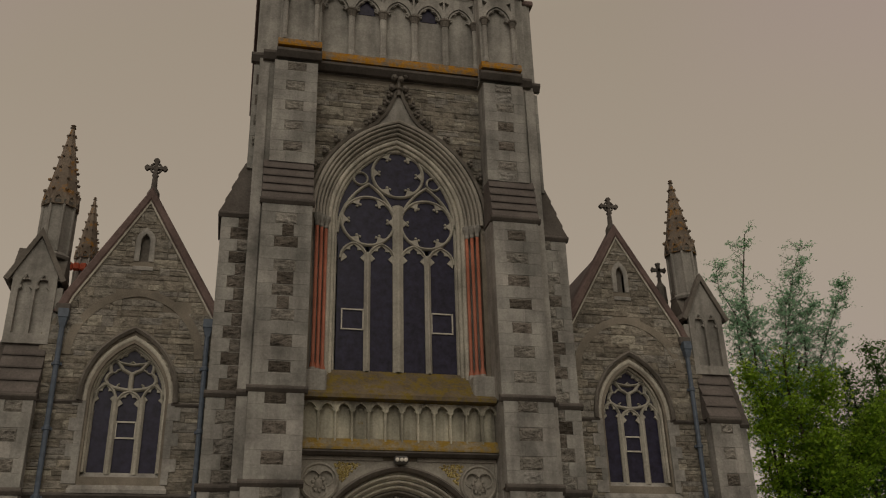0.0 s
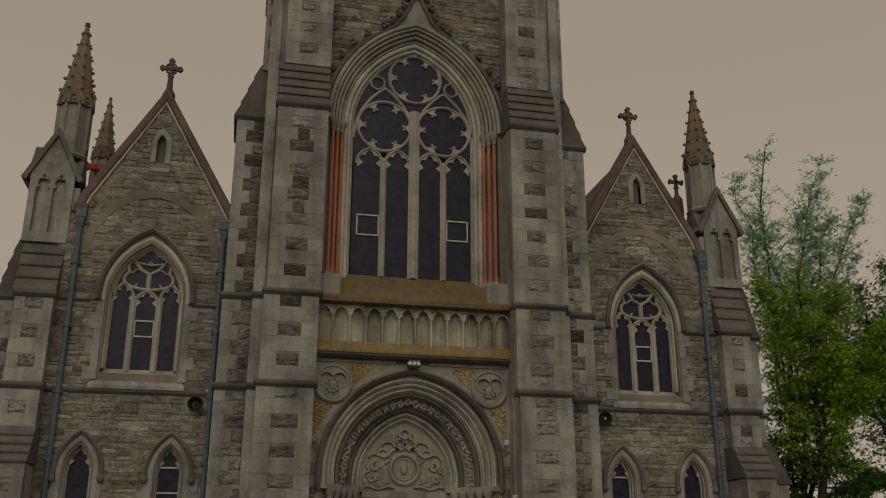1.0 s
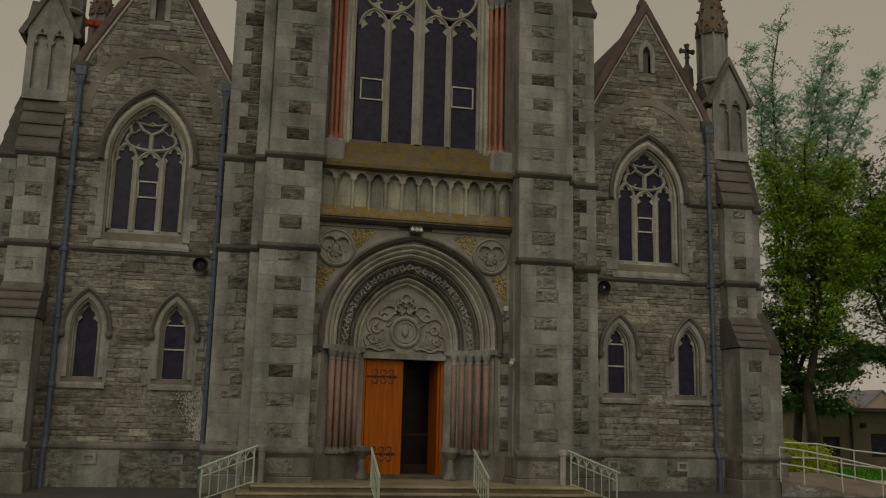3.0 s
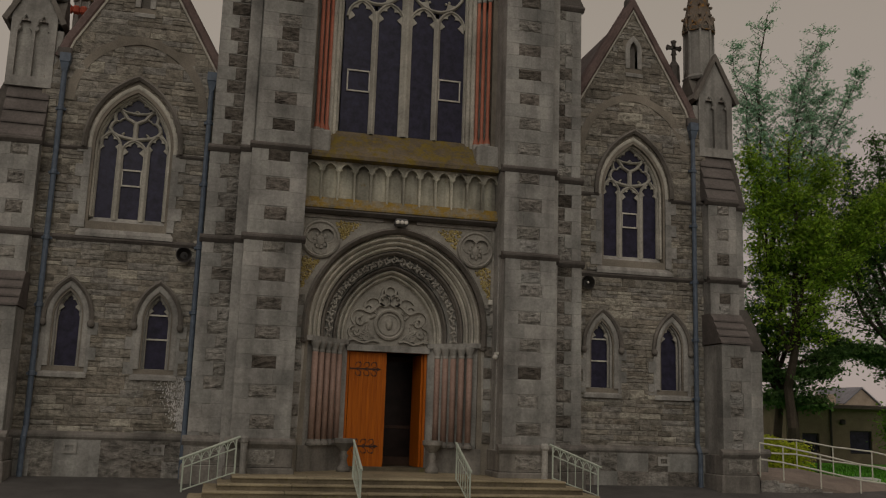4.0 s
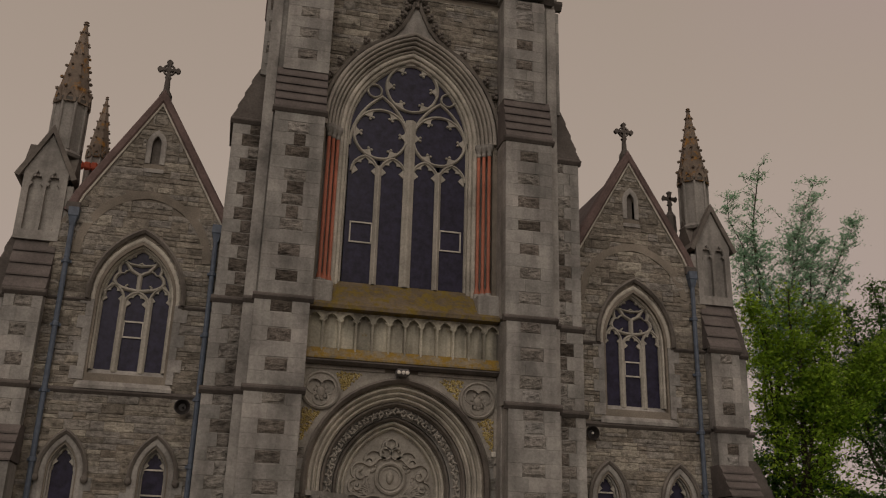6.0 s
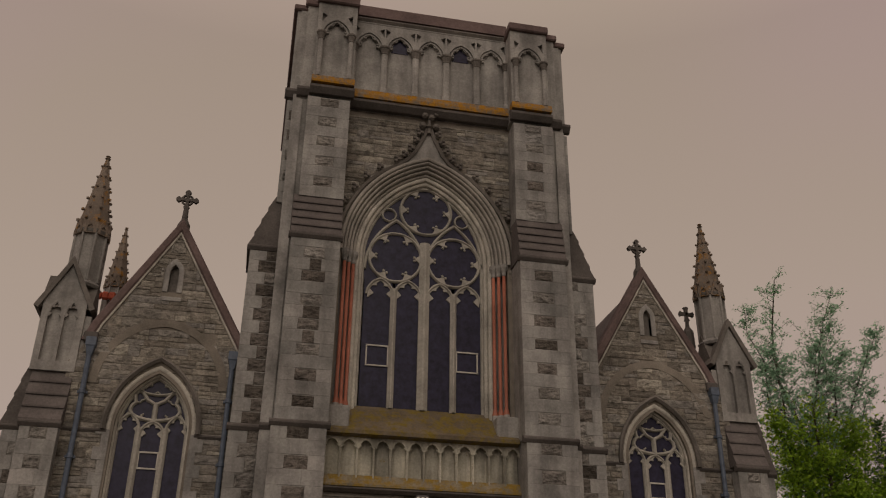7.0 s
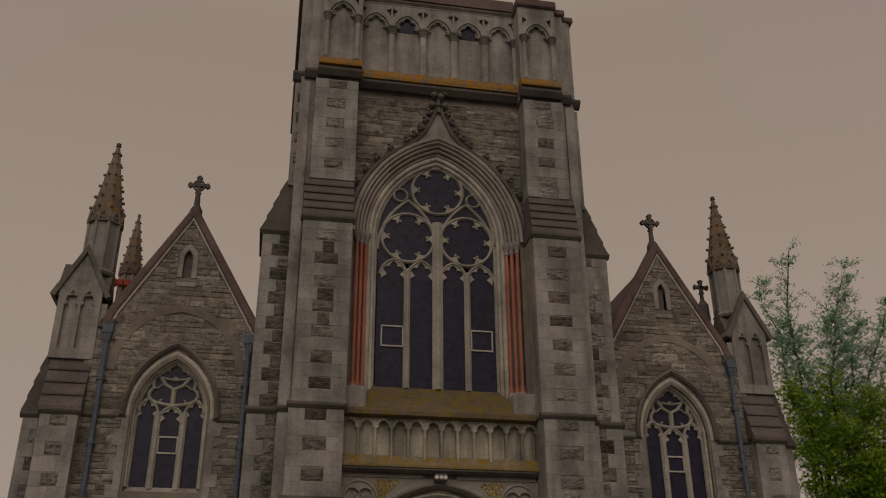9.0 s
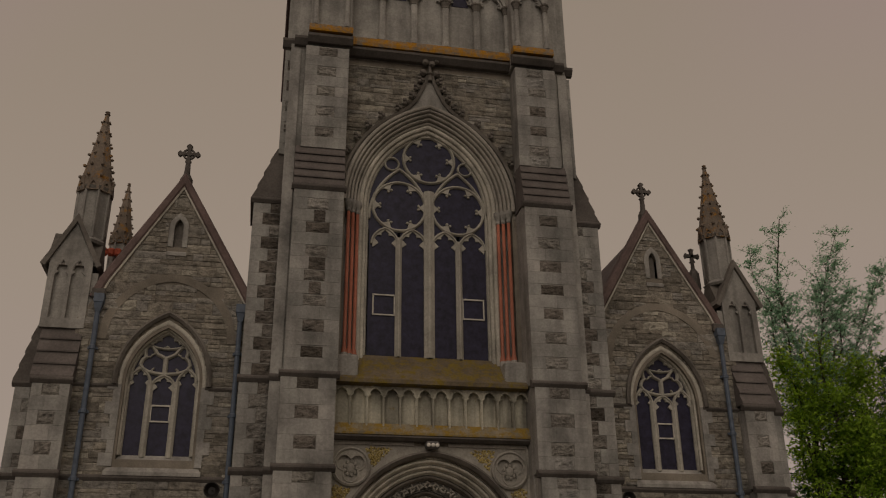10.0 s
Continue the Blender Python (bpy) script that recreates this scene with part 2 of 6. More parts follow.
def box(bm, x0, x1, y0, y1, z0, z1, bevel=0.0):
    c = ((x0 + x1) / 2, (y0 + y1) / 2, (z0 + z1) / 2)
    s = (abs(x1 - x0), abs(y1 - y0), abs(z1 - z0))
    made = bmesh.ops.create_cube(bm, size=1, matrix=Matrix.Translation(c) @ Matrix.Diagonal((*s, 1)))
    if bevel:
        edges = list({e for v in made["verts"] for e in v.link_edges})
        bmesh.ops.bevel(bm, geom=edges, offset=bevel, segments=1, affect="EDGES")


def prism(bm, outline, y0, y1):
    """A closed solid from an outline in x and z, between two depths."""
    plate(bm, outline, [], y0, y1)


def area(o):
    return sum(a[0] * b[1] - b[0] * a[1] for a, b in zip(o, o[1:] + o[:1])) / 2


def plate(bm, outline, holes, y0, y1):
    """A flat slab in x and z with holes cut through it, front at y0 and back at y1."""
    loops = [list(outline) if area(list(outline)) > 0 else list(outline)[::-1]]
    loops += [list(h) if area(list(h)) < 0 else list(h)[::-1] for h in holes]
    flat = [p for loop in loops for p in loop]
    tris = geometry.tessellate_polygon([[Vector((x, z, 0)) for x, z in loop] for loop in loops])
    front = [bm.verts.new((x, y0, z)) for x, z in flat]
    back = [bm.verts.new((x, y1, z)) for x, z in flat]
    for t in tris:
        a, b, c = (flat[i] for i in t)
        turn = (b[0] - a[0]) * (c[1] - a[1]) - (b[1] - a[1]) * (c[0] - a[0])
        t = t if turn > 0 else t[::-1]
        if abs(turn) < 1e-10:
            continue
        for vs in ([front[i] for i in t], [back[i] for i in t[::-1]]):
            try:
                bm.faces.new(vs)
            except ValueError:
                pass
    start = 0
    for loop in loops:
        k = len(loop)
        for i in range(k):
            a, b = start + i, start + (i + 1) % k
            bm.faces.new((front[a], back[a], back[b], front[b]))
        start += k


def arch(cx, half, spring, rise, n=12, foot=None):
    """Points of a pointed arch, from the left foot over the apex to the right foot; foot: the height where the jambs start."""
    r = (half * half + rise * rise) / (2 * half)
    c = r - half
    top = math.atan2(rise, c) if c > 1e-6 else math.pi / 2
    left = [(cx + c - r * math.cos(top * i / n), spring + r * math.sin(top * i / n)) for i in range(n + 1)]
    right = [(2 * cx - x, z) for x, z in left[-2::-1]]
    pts = left + right
    if foot is not None:
        pts = [(cx - half, foot)] + pts + [(cx + half, foot)]
    return pts


def sweep(bm, path, profile, closed=False):
    """Draws a profile of (outwards, depth) points along a path in x and z; outwards is left of the path's way."""
    rings, k = [], len(path)
    for i, (x, z) in enumerate(path):
        a = path[(i - 1) % k] if closed or i else path[i]
        b = path[(i + 1) % k] if closed or i < k - 1 else path[i]
        d1 = Vector((x - a[0], z - a[1]))
        d2 = Vector((b[0] - x, b[1] - z))
        d1, d2 = (d1.normalized() if d1.length > 1e-9 else d2.normalized()), (d2.normalized() if d2.length > 1e-9 else d1.normalized())
        t = (d1 + d2)
        t = t.normalized() if t.length > 1e-6 else d1
        stretch = 1 / max(0.55, t.dot(d1))
        nx, nz = -t.y * stretch, t.x * stretch
        rings.append([bm.verts.new((x + nx * o, y, z + nz * o)) for o, y in profile])
    m = len(profile)
    for i in range(k if closed else k - 1):
        p, q = rings[i], rings[(i + 1) % k]
        for j in range(m):
            bm.faces.new((p[j], p[(j + 1) % m], q[(j + 1) % m], q[j]))
    if not closed:
        bm.faces.new(rings[0][::-1])
        bm.faces.new(rings[-1])


def roll_profile(o0, o1, y, r):
    """A rounded moulding between two offsets, bulging forward of depth y by r."""
    c, h = (o0 + o1) / 2, (o1 - o0) / 2
    return [(o0, y + r)] + [(c - h * math.cos(math.pi * i / 5), y - r * math.sin(math.pi * i / 5)) for i in range(6)] + [(o1, y + r)]


def turned(bm, rings, sides, cx, cy, turn=0.0):
    """A solid of revolution (or a many-sided one) from (radius, height) rings."""
    rows = []
    for r, z in rings:
        rows.append([bm.verts.new((cx + r * math.cos(2 * math.pi * i / sides + turn), cy + r * math.sin(2 * math.pi * i / sides + turn), z)) for i in range(sides)])
    for p, q in zip(rows, rows[1:]):
        for i in range(sides):
            bm.faces.new((p[i], p[(i + 1) % sides], q[(i + 1) % sides], q[i]))
    bm.faces.new(rows[0][::-1])
    bm.faces.new(rows[-1])


def tube(bm, a, b, r, sides=8):
    a, b = Vector(a), Vector(b)
    m = Matrix.Translation((a + b) / 2) @ (b - a).to_track_quat("Z", "Y").to_matrix().to_4x4()
    bmesh.ops.create_cone(bm, cap_ends=True, segments=sides, radius1=r, radius2=r, depth=(b - a).length, matrix=m)


def foil(cx, cz, r, n, turn=0.0, deep=0.36, steps=12):
    """A foiled opening of n lobes inside a circle of radius r."""
    ratio = max(deep / (1 - deep), math.sin(math.pi / n) * 1.02)
    d = r / (1 + ratio)
    rho = ratio * d
    pts, count = [], n * steps
    for i in range(count):
        a = 2 * math.pi * i / count
        k = ((a + math.pi / n) % (2 * math.pi / n)) - math.pi / n
        q = d * math.cos(k) + math.sqrt(max(0, rho * rho - (d * math.sin(k)) ** 2))
        pts.append((cx + q * math.cos(a + turn), cz + q * math.sin(a + turn)))
    return pts


def circle(cx, cz, r, n=20):
    return [(cx + r * math.cos(2 * math.pi * i / n), cz + r * math.sin(2 * math.pi * i / n)) for i in range(n)]


def cusped(cx, half, foot, spring, rise):
    """A light of a window with a trefoil-cusped, pointed head."""
    head = arch(cx, half, spring, rise, 8)
    out = [(cx - half, foot), (cx - half, spring - half * 0.3), (cx - half * 0.52, spring + half * 0.12)]
    out += [(cx - half * 0.86, spring + half * 0.5), (cx - half * 0.62, spring + rise * 0.62), (cx - half * 0.28, spring + rise * 0.62)]
    out += [(cx - half * 0.3, spring + rise * 0.78), (cx, spring + rise)]
    return out + [(2 * cx - x, z) for x, z in out[-2::-1]]


def bar(bm, path, wide, y, deep, closed=False):
    """A chamfered stone bar along a path."""
    w = wide / 2
    sweep(bm, path, [(-w, y + deep), (-w, y + deep * 0.35), (-w * 0.35, y), (w * 0.35, y), (w, y + deep * 0.35), (w, y + deep)], closed)


def inside(p, loop):
    x, z = p
    hit = False
    for (x0, z0), (x1, z1) in zip(loop, loop[1:] + loop[:1]):
        if (z0 > z) != (z1 > z) and x < (x1 - x0) * (z - z0) / (z1 - z0) + x0:
            hit = not hit
    return hit


def stone_mesh(name, seed, mat, rough=0.5):
    """One squared stone of unit size, front at y = -1, with chipped edges and an uneven face."""
    rng = random.Random(seed)
    bm = bmesh.new()
    j = lambda s: rng.uniform(-s, s)
    back = [bm.verts.new((x, 0.2, z)) for x, z in ((-0.5, -0.5), (0.5, -0.5), (0.5, 0.5), (-0.5, 0.5))]
    mid = [bm.verts.new((v.co.x + j(0.015), -0.55, v.co.z + j(0.03))) for v in back]
    face = [bm.verts.new((v.co.x * 0.9 + j(0.03), -0.95 + j(0.45 * rough), v.co.z * 0.8 + j(0.05))) for v in back]
    heart = bm.verts.new((j(0.15), -1 - rng.uniform(0, 0.9) * rough, j(0.15)))
    for p, q in ((back, mid), (mid, face)):
        for i in range(4):
            bm.faces.new((p[i], p[(i + 1) % 4], q[(i + 1) % 4], q[i]))
    for i in range(4):
        bm.faces.new((face[i], face[(i + 1) % 4], heart))
    me = bpy.data.meshes.new(name)
    bm.to_mesh(me)
    bm.free()
    me.materials.append(mat)
    return me


def lay_stones(wall, seed, spans, y, outline, holes, near, course=(0.15, 0.37), length=(0.26, 0.95), proud=0.024, limit=300):
    """Courses of squared rubble over a wall: near ones as pieces of their own, the rest joined.
    spans: x0, x1, z0, z1; outline and holes in x and z; near: the height up to which stones are single pieces."""
    rng = random.Random(seed)
    x0, x1, z0, z1 = spans
    meshes = [stone_mesh("stone", seed * 10 + k, M_RUB) for k in range(6)]
    places, z = [], z0
    while z < z1 - 0.05:
        h = min(rng.uniform(*course), z1 - z)
        x = x0 + rng.uniform(-0.3, 0)
        while x < x1:
            w = rng.uniform(*length)
            a, b = max(x, x0), min(x + w, x1)
            cut = rng.uniform(0.35, 0.65)
            parts_of = [(h, z)] if h < 0.2 or rng.random() < 0.5 else [(h * cut, z), (h * (1 - cut), z + h * cut)]
            for hh, zz in parts_of:
                a, b = max(x, x0), min(x + w, x1)
                while b - a > 0.08 and (any(inside((a + 0.03, zz + hh / 2), o) for o in holes) or not inside((a + 0.01, zz + hh * 0.8), outline)):
                    a += 0.04
                while b - a > 0.08 and (any(inside((b - 0.03, zz + hh / 2), o) for o in holes) or not inside((b - 0.01, zz + hh * 0.8), outline)):
                    b -= 0.04
                c = ((a + b) / 2, zz + hh / 2)
                if b - a > 0.08 and inside(c, outline) and not any(inside(c, o) for o in holes):
                    places.append((c[0], c[1], b - a - 0.012, hh - 0.012, rng.uniform(0.5, 1.4) * proud))
            x += w
        z += h
    singles = [p for p in places if p[1] < near][:limit]
    chosen = set(singles)
    for x, z, w, h, d in singles:
        ob = new("stone", rng.choice(meshes))
        ob.parent = wall
        ob.location, ob.scale = (x, y, z), (w, d, h)
    verts, faces = [], []
    for p in places:
        if p in chosen:
            continue
        x, z, w, h, d = p
        me = rng.choice(meshes)
        k = len(verts)
        verts += [(x + v.co.x * w, y + v.co.y * d, z + v.co.z * h) for v in me.vertices]
        faces += [[k + i for i in f.vertices] for f in me.polygons]
    me = bpy.data.meshes.new("upper_stonework")
    me.from_pydata(verts, [], faces)
    me.materials.append(M_RUBI)
    ob = new("upper_stonework", me)
    ob.parent = wall
    tagged(ob, kind="stuff")


# ---- masonry kit ----
def block_mesh(mat, seed, rough):
    rng = random.Random(seed)
    bm = bmesh.new()
    rings = [(0.5, 0.5), (0.5, -0.487), (0.494, -0.5)]
    rows = []
    for k, (h, y) in enumerate(rings):
        rows.append([bm.verts.new((sx * h, y, sz * (0.5 if k < 2 else 0.488))) for sx, sz in ((-1, -1), (1, -1), (1, 1), (-1, 1))])
    for p, q in zip(rows, rows[1:]):
        for i in range(4):
            bm.faces.new((p[i], p[(i + 1) % 4], q[(i + 1) % 4], q[i]))
    if rough:
        cells = [[bm.verts.new((-0.36 + 0.24 * i, -0.5 - rng.uniform(0.01, 0.13), -0.3 + 0.2 * j)) for i in range(4)] for j in range(4)]
        for j in range(3):
            for i in range(3):
                bm.faces.new((cells[j][i], cells[j][i + 1], cells[j + 1][i + 1], cells[j + 1][i]))
        rim = rows[-1]
        edge = [cells[0], [r[3] for r in cells], cells[3][::-1], [r[0] for r in cells][::-1]]
        for k in range(4):
            for a, b in zip(edge[k], edge[k][1:]):
                bm.faces.new((a, rim[k], b))
            bm.faces.new((rim[k], rim[(k + 1) % 4], edge[k][-1]))
    else:
        bm.faces.new(rows[-1])
    bmesh.ops.recalc_face_normals(bm, faces=bm.faces)
    me = bpy.data.meshes.new("block")
    bm.to_mesh(me)
    bm.free()
    me.materials.append(mat)
    return me


SMOOTH = [block_mesh(M_ASH, 1, False)]
ROCKY = [block_mesh(M_ROUGHO, 20 + k, True) for k in range(4)]
DAMP_ROCKY = [block_mesh(M_DAMP, 40 + k, True) for k in range(3)]
DAMP_SMOOTH = [block_mesh(M_DAMP, 50, False)]
PALE_ROCKY = [block_mesh(M_ROUGHP, 30 + k, True) for k in range(4)]


def block(parent, x0, x1, y0, y1, z0, z1, rocky=False, rng=random, kinds=None):
    ob = new("rock_faced_block" if rocky else "block", rng.choice(kinds or (ROCKY if rocky else SMOOTH)))
    g = 0.002
    ob.location, ob.scale = ((x0 + x1) / 2, (y0 + y1) / 2, (z0 + z1) / 2), (x1 - x0 - g, y1 - y0, z1 - z0 - g)
    if parent:
        child_of(ob, parent)
    return ob


def string_course(name, parent, runs, z, tall=0.16, out=0.09, mat=None):
    """A moulded ledge that follows wall faces: runs of x0, x1, front depth."""
    bm = bmesh.new()
    for x0, x1, y in runs:
        prof = [(y + 0.1, z - tall), (y - out * 0.25, z - tall), (y - out, z - tall * 0.45), (y - out, z - tall * 0.15), (y + 0.02, z + tall * 0.3), (y + 0.1, z + tall * 0.3)]
        a = [bm.verts.new((x0, p, q)) for p, q in prof]
        b = [bm.verts.new((x1, p, q)) for p, q in prof]
        for i in range(len(prof)):
            k = (i + 1) % len(prof)
            bm.faces.new((a[i], b[i], b[k], a[k]))
        bm.faces.new(a)
        bm.faces.new(b[::-1])
    bmesh.ops.recalc_face_normals(bm, faces=bm.faces)
    ob = part(name, bm, mat or M_SLOPE)
    return child_of(ob, parent) if parent else ob


def weathering(parent, x0, x1, y0, y1, z0, z1, steps, back, name="weathering"):
    """A stepped sloping cap that falls from (y1, z1) forward to (y0, z0)."""
    rng = random.Random(int(z0 * 100))
    for k in range(steps):
        a, b = k / steps, (k + 1) / steps
        bm = bmesh.new()
        ya, yb = y0 + (y1 - y0) * a, y0 + (y1 - y0) * b
        za, zb = z0 + (z1 - z0) * a, z0 + (z1 - z0) * b
        d = 0.06
        prof = [(ya - d, za - 0.02), (ya - d, za + 0.03), (yb, zb), (back, zb), (back, za), (ya, za)]
        p = [bm.verts.new((x0 - 0.03, y, z)) for y, z in prof]
        q = [bm.verts.new((x1 + 0.03, y, z)) for y, z in prof]
        for i in range(6):
            bm.faces.new((p[i], q[i], q[(i + 1) % 6], p[(i + 1) % 6]))
        bm.faces.new(p)
        bm.faces.new(q[::-1])
        bmesh.ops.recalc_face_normals(bm, faces=bm.faces)
        child_of(part("sloping_slab", bm, M_SLAB), parent)


def shaft_stage(parent, x0, x1, y, back, z0, z1, rng, style="panel", inner=1, damp=0.15, stained=()):
    """One stage of a buttress: a core and its facing blocks. style panel: rock-faced block in the middle of each other course;
    style quoin: alternating quoins at the outer edge and rock-faced filling."""
    bm = bmesh.new()
    box(bm, x0 + 0.012, x1 - 0.012, y + 0.02, back, z0, z1)
    child_of(part("core", bm, M_DRESS), parent)
    n = max(1, round((z1 - z0) / 0.385))
    h = (z1 - z0) / n
    w = x1 - x0
    for k in range(n):
        a, b = z0 + k * h, z0 + (k + 1) * h
        if style == "panel":
            if k % 2:
                c = (x0 + x1) / 2 + rng.uniform(-0.03, 0.03)
                m = w * rng.uniform(0.19, 0.235)
                block(parent, x0, c - m, y, y + 0.35, a, b, False, rng)
                r = rng.uniform(0.04, 0.08)
                block(parent, c - m, c + m, y + 0.012, y + 0.3, a + r * 0.5, b - r * 0.4, True, rng, DAMP_ROCKY if rng.random() < damp else None)
                block(parent, c + m, x1, y, y + 0.35, a, b, False, rng)
            elif k in stained:
                c, m = (x0 + x1) / 2 + rng.uniform(-0.02, 0.06), w * rng.uniform(0.1, 0.16)
                block(parent, x0, c - m, y, y + 0.35, a, b, False, rng)
                block(parent, c - m, c + m, y + 0.002, y + 0.3, a, b, False, rng, DAMP_SMOOTH)
                block(parent, c + m, x1, y, y + 0.35, a, b, False, rng)
            elif rng.random() < 0.16:
                c, m = (x0 + x1) / 2 + rng.uniform(-0.03, 0.03), w * rng.uniform(0.18, 0.24)
                block(parent, x0, c - m, y, y + 0.35, a, b, False, rng)
                block(parent, c - m, c + m, y + 0.016, y + 0.3, a + 0.03, b - 0.03, True, rng, PALE_ROCKY)
                block(parent, c + m, x1, y, y + 0.35, a, b, False, rng)
            else:
                cut = x0 + w * rng.uniform(0.35, 0.65)
                block(parent, x0, cut, y, y + 0.35, a, b, False, rng)
                block(parent, cut, x1, y, y + 0.35, a, b, False, rng)
        else:
            q = w * (0.62 if k % 2 else 0.36)
            lo, hi = (x1 - q, x1) if inner > 0 else (x0, x0 + q)
            block(parent, lo, hi, y, y + 0.35, a, b, False, rng)
            lo, hi = (x0, x1 - q) if inner > 0 else (x0 + q, x1)
            wet = rng.random() < damp
            block(parent, lo, hi, y + 0.015, y + 0.33, a + 0.01, b - 0.01, wet or rng.random() < 0.85, rng, DAMP_ROCKY if wet else None)


# ---- ground ----
def ground():
    bm = bmesh.new()
    ys = [-600, -60, -30, -14, -6, -3.2, -0.25, 12, 40, 700]
    zs = [-0.45, -0.45, -0.4, -0.36, -0.32, -0.27, 0.0, 0.0, 0.0, 0.0]
    xs = [-700, -60, -20, -12, 0, 12, 20, 60, 700]
    grid = [[bm.verts.new((x, y, z)) for x in xs] for y, z in zip(ys, zs)]
    for r0, r1 in zip(grid, grid[1:]):
        for i in range(len(xs) - 1):
            bm.faces.new((r0[i], r0[i + 1], r1[i + 1], r1[i]))
    tagged(part("ground", bm, M_ASPHALT), "dark grey asphalt forecourt round the church", "ground", kind="structure")


ground()

# ---- aisle fronts ----
SPRING, SILL = 9.05, 7.1
AX = 7.72                      # middle of an aisle front
LANCETS = (6.64, 9.0)


def aisle(s):
    side = "left" if s < 0 else "right"
    mx = lambda loop: [(s * x, z) for x, z in loop]
    outline = mx([(5.2, 0), (10.3, 0), (10.3, 11.0), (9.62, 12.05), (AX, 15.45), (5.2, 11.0)])
    win = arch(s * AX, 1.03, SPRING + 0.1, 1.66, 12, 6.95)
    lan = [arch(s * x, 0.36, 4.25, 0.72, 8, 2.9) for x in LANCETS]
    slit = arch(s * 7.74, 0.13, 14.05, 0.28, 5, 13.4)
    bm = bmesh.new()
    plate(bm, outline, [win, *lan, slit], 0.0, 0.6)
    wall = tagged(part("wall_" + side + "_aisle", bm, M_MORTAR), "brown squared rubble stone front wall of the church aisle", "wall", kind="structure")
    keep = [arch(s * AX, 1.22, SPRING + 0.1, 2.0, 12, 6.6)] + [arch(s * x, 0.54, 4.2, 1.0, 8, 2.72) for x in LANCETS]
    keep.append(arch(s * 7.74, 0.3, 14.05, 0.4, 5, 13.15))
    relief = arch(s * AX, 1.95, 10.4, 2.1, 12)
    lo, hi = sorted((s * 5.2, s * 10.2))
    band = [(x * 1.0, z) for x, z in relief] + [(x, z - 0.24) for x, z in relief[::-1]]
    lay_stones(wall, 3 if s < 0 else 4, (lo, hi, 1.12, 15.4), 0.0, outline, keep + [band], 16.0, limit=470)
    # plain band that relieves the window arch
    bm = bmesh.new()
    sweep(bm, relief, [(-0.24, 0.05), (-0.24, -0.035), (0.0, -0.035), (0.0, 0.05)])
    part("relieving_arch", bm, M_ROUGHI, wall, "flat stone relieving arch").data.materials[0] = M_MORTAR
    # strings and plinth
    string_course("string_course", wall, [(*sorted((s * 5.5, s * 10.2)), 0.0)], 6.5, 0.15, 0.09)
    for a, b in ((5.5, AX - 1.2), (AX + 1.2, 10.2)):
        string_course("string_course", wall, [(*sorted((s * a, s * b)), 0.0)], 9.06, 0.12, 0.07)
    bm = bmesh.new()
    box(bm, *sorted((s * 5.4, s * 10.25)), -0.16, 0.1, 0.0, 1.0)
    plinth = part("plinth", bm, M_MORTAR, wall)
    rng = random.Random(8 + s)
    x = 5.45
    while x < 10.2:
        w = min(rng.uniform(0.55, 1.2), 10.22 - x)
        for z0, z1, d in ((-0.3, 0.42, -0.2), (0.42, 0.98, -0.175)):
            a, b = sorted((s * x, s * (x + w)))
            block(wall, a, b, d, 0.0, z0, z1, rng.random() < 0.45, rng)
        x += w
    string_course("plinth_course", wall, [(*sorted((s * 5.4, s * 10.3)), -0.12)], 1.12, 0.2, 0.1, M_PLINTH)
    for gx in (6.35, 8.6):
        bm = bmesh.new()
        plate(bm, [(s * gx - 0.19, 0.6), (s * gx + 0.19, 0.6), (s * gx + 0.19, 0.88), (s * gx - 0.19, 0.88)], [[(s * gx - 0.11, 0.67), (s * gx + 0.11, 0.67), (s * gx + 0.11, 0.81), (s * gx - 0.11, 0.81)]], -0.215, -0.1)
        vent = part("air_grating", bm, M_DRESS, wall, "small plinth air grating")
    # gable coping with its roof behind
    bm = bmesh.new()
    c = mx([(9.95, 11.62), (9.72, 12.22), (AX, 15.72), (5.35, 11.6)])
    sweep(bm, c if s < 0 else c[::-1], [(-0.09, -0.1), (0.07, -0.12), (0.13, -0.02), (0.13, 0.5), (-0.14, 0.5), (-0.14, -0.05)])
    bmesh.ops.recalc_face_normals(bm, faces=bm.faces)
    part("gable_coping", bm, M_COPING, wall, "purple-brown sloping gable coping")
    bm = bmesh.new()
    sweep(bm, c if s < 0 else c[::-1], [(-0.2, 0.05), (-0.2, -0.06), (-0.15, -0.08), (-0.145, 0.05)])
    bmesh.ops.recalc_face_normals(bm, faces=bm.faces)
    part("coping_fillet", bm, M_MOULD, wall, "thin pale moulding under the coping")
    bm = bmesh.new()
    box(bm, *sorted((s * 9.6, s * 10.0)), -0.13, 0.5, 11.6, 11.9, 0.03)
    part("kneeler", bm, M_SLOPE, wall)
    # roof
    bm = bmesh.new()
    prism(bm, mx([(4.9, 10.8), (10.0, 11.3), (9.85, 11.7), (AX, 15.5), (5.0, 10.9)]), 0.4, 14)
    tagged(part("roof_" + side + "_aisle", bm, M_SLATE), "steep grey slate roof over the aisle", "roof", kind="structure")
    # cross on the apex
    cross = thing("gable_cross", "weathered stone ring cross on the gable's point", "cross", (s * AX, 0.25, 15.75), "gable crosses")
    bm = bmesh.new()
    turned(bm, [(0.2, -0.1), (0.2, 0.1), (0.1, 0.3), (0.075, 0.75)], 8, 0, 0)
    part("stem", bm, M_SLOPE, cross)
    bm = bmesh.new()
    zc = 1.02
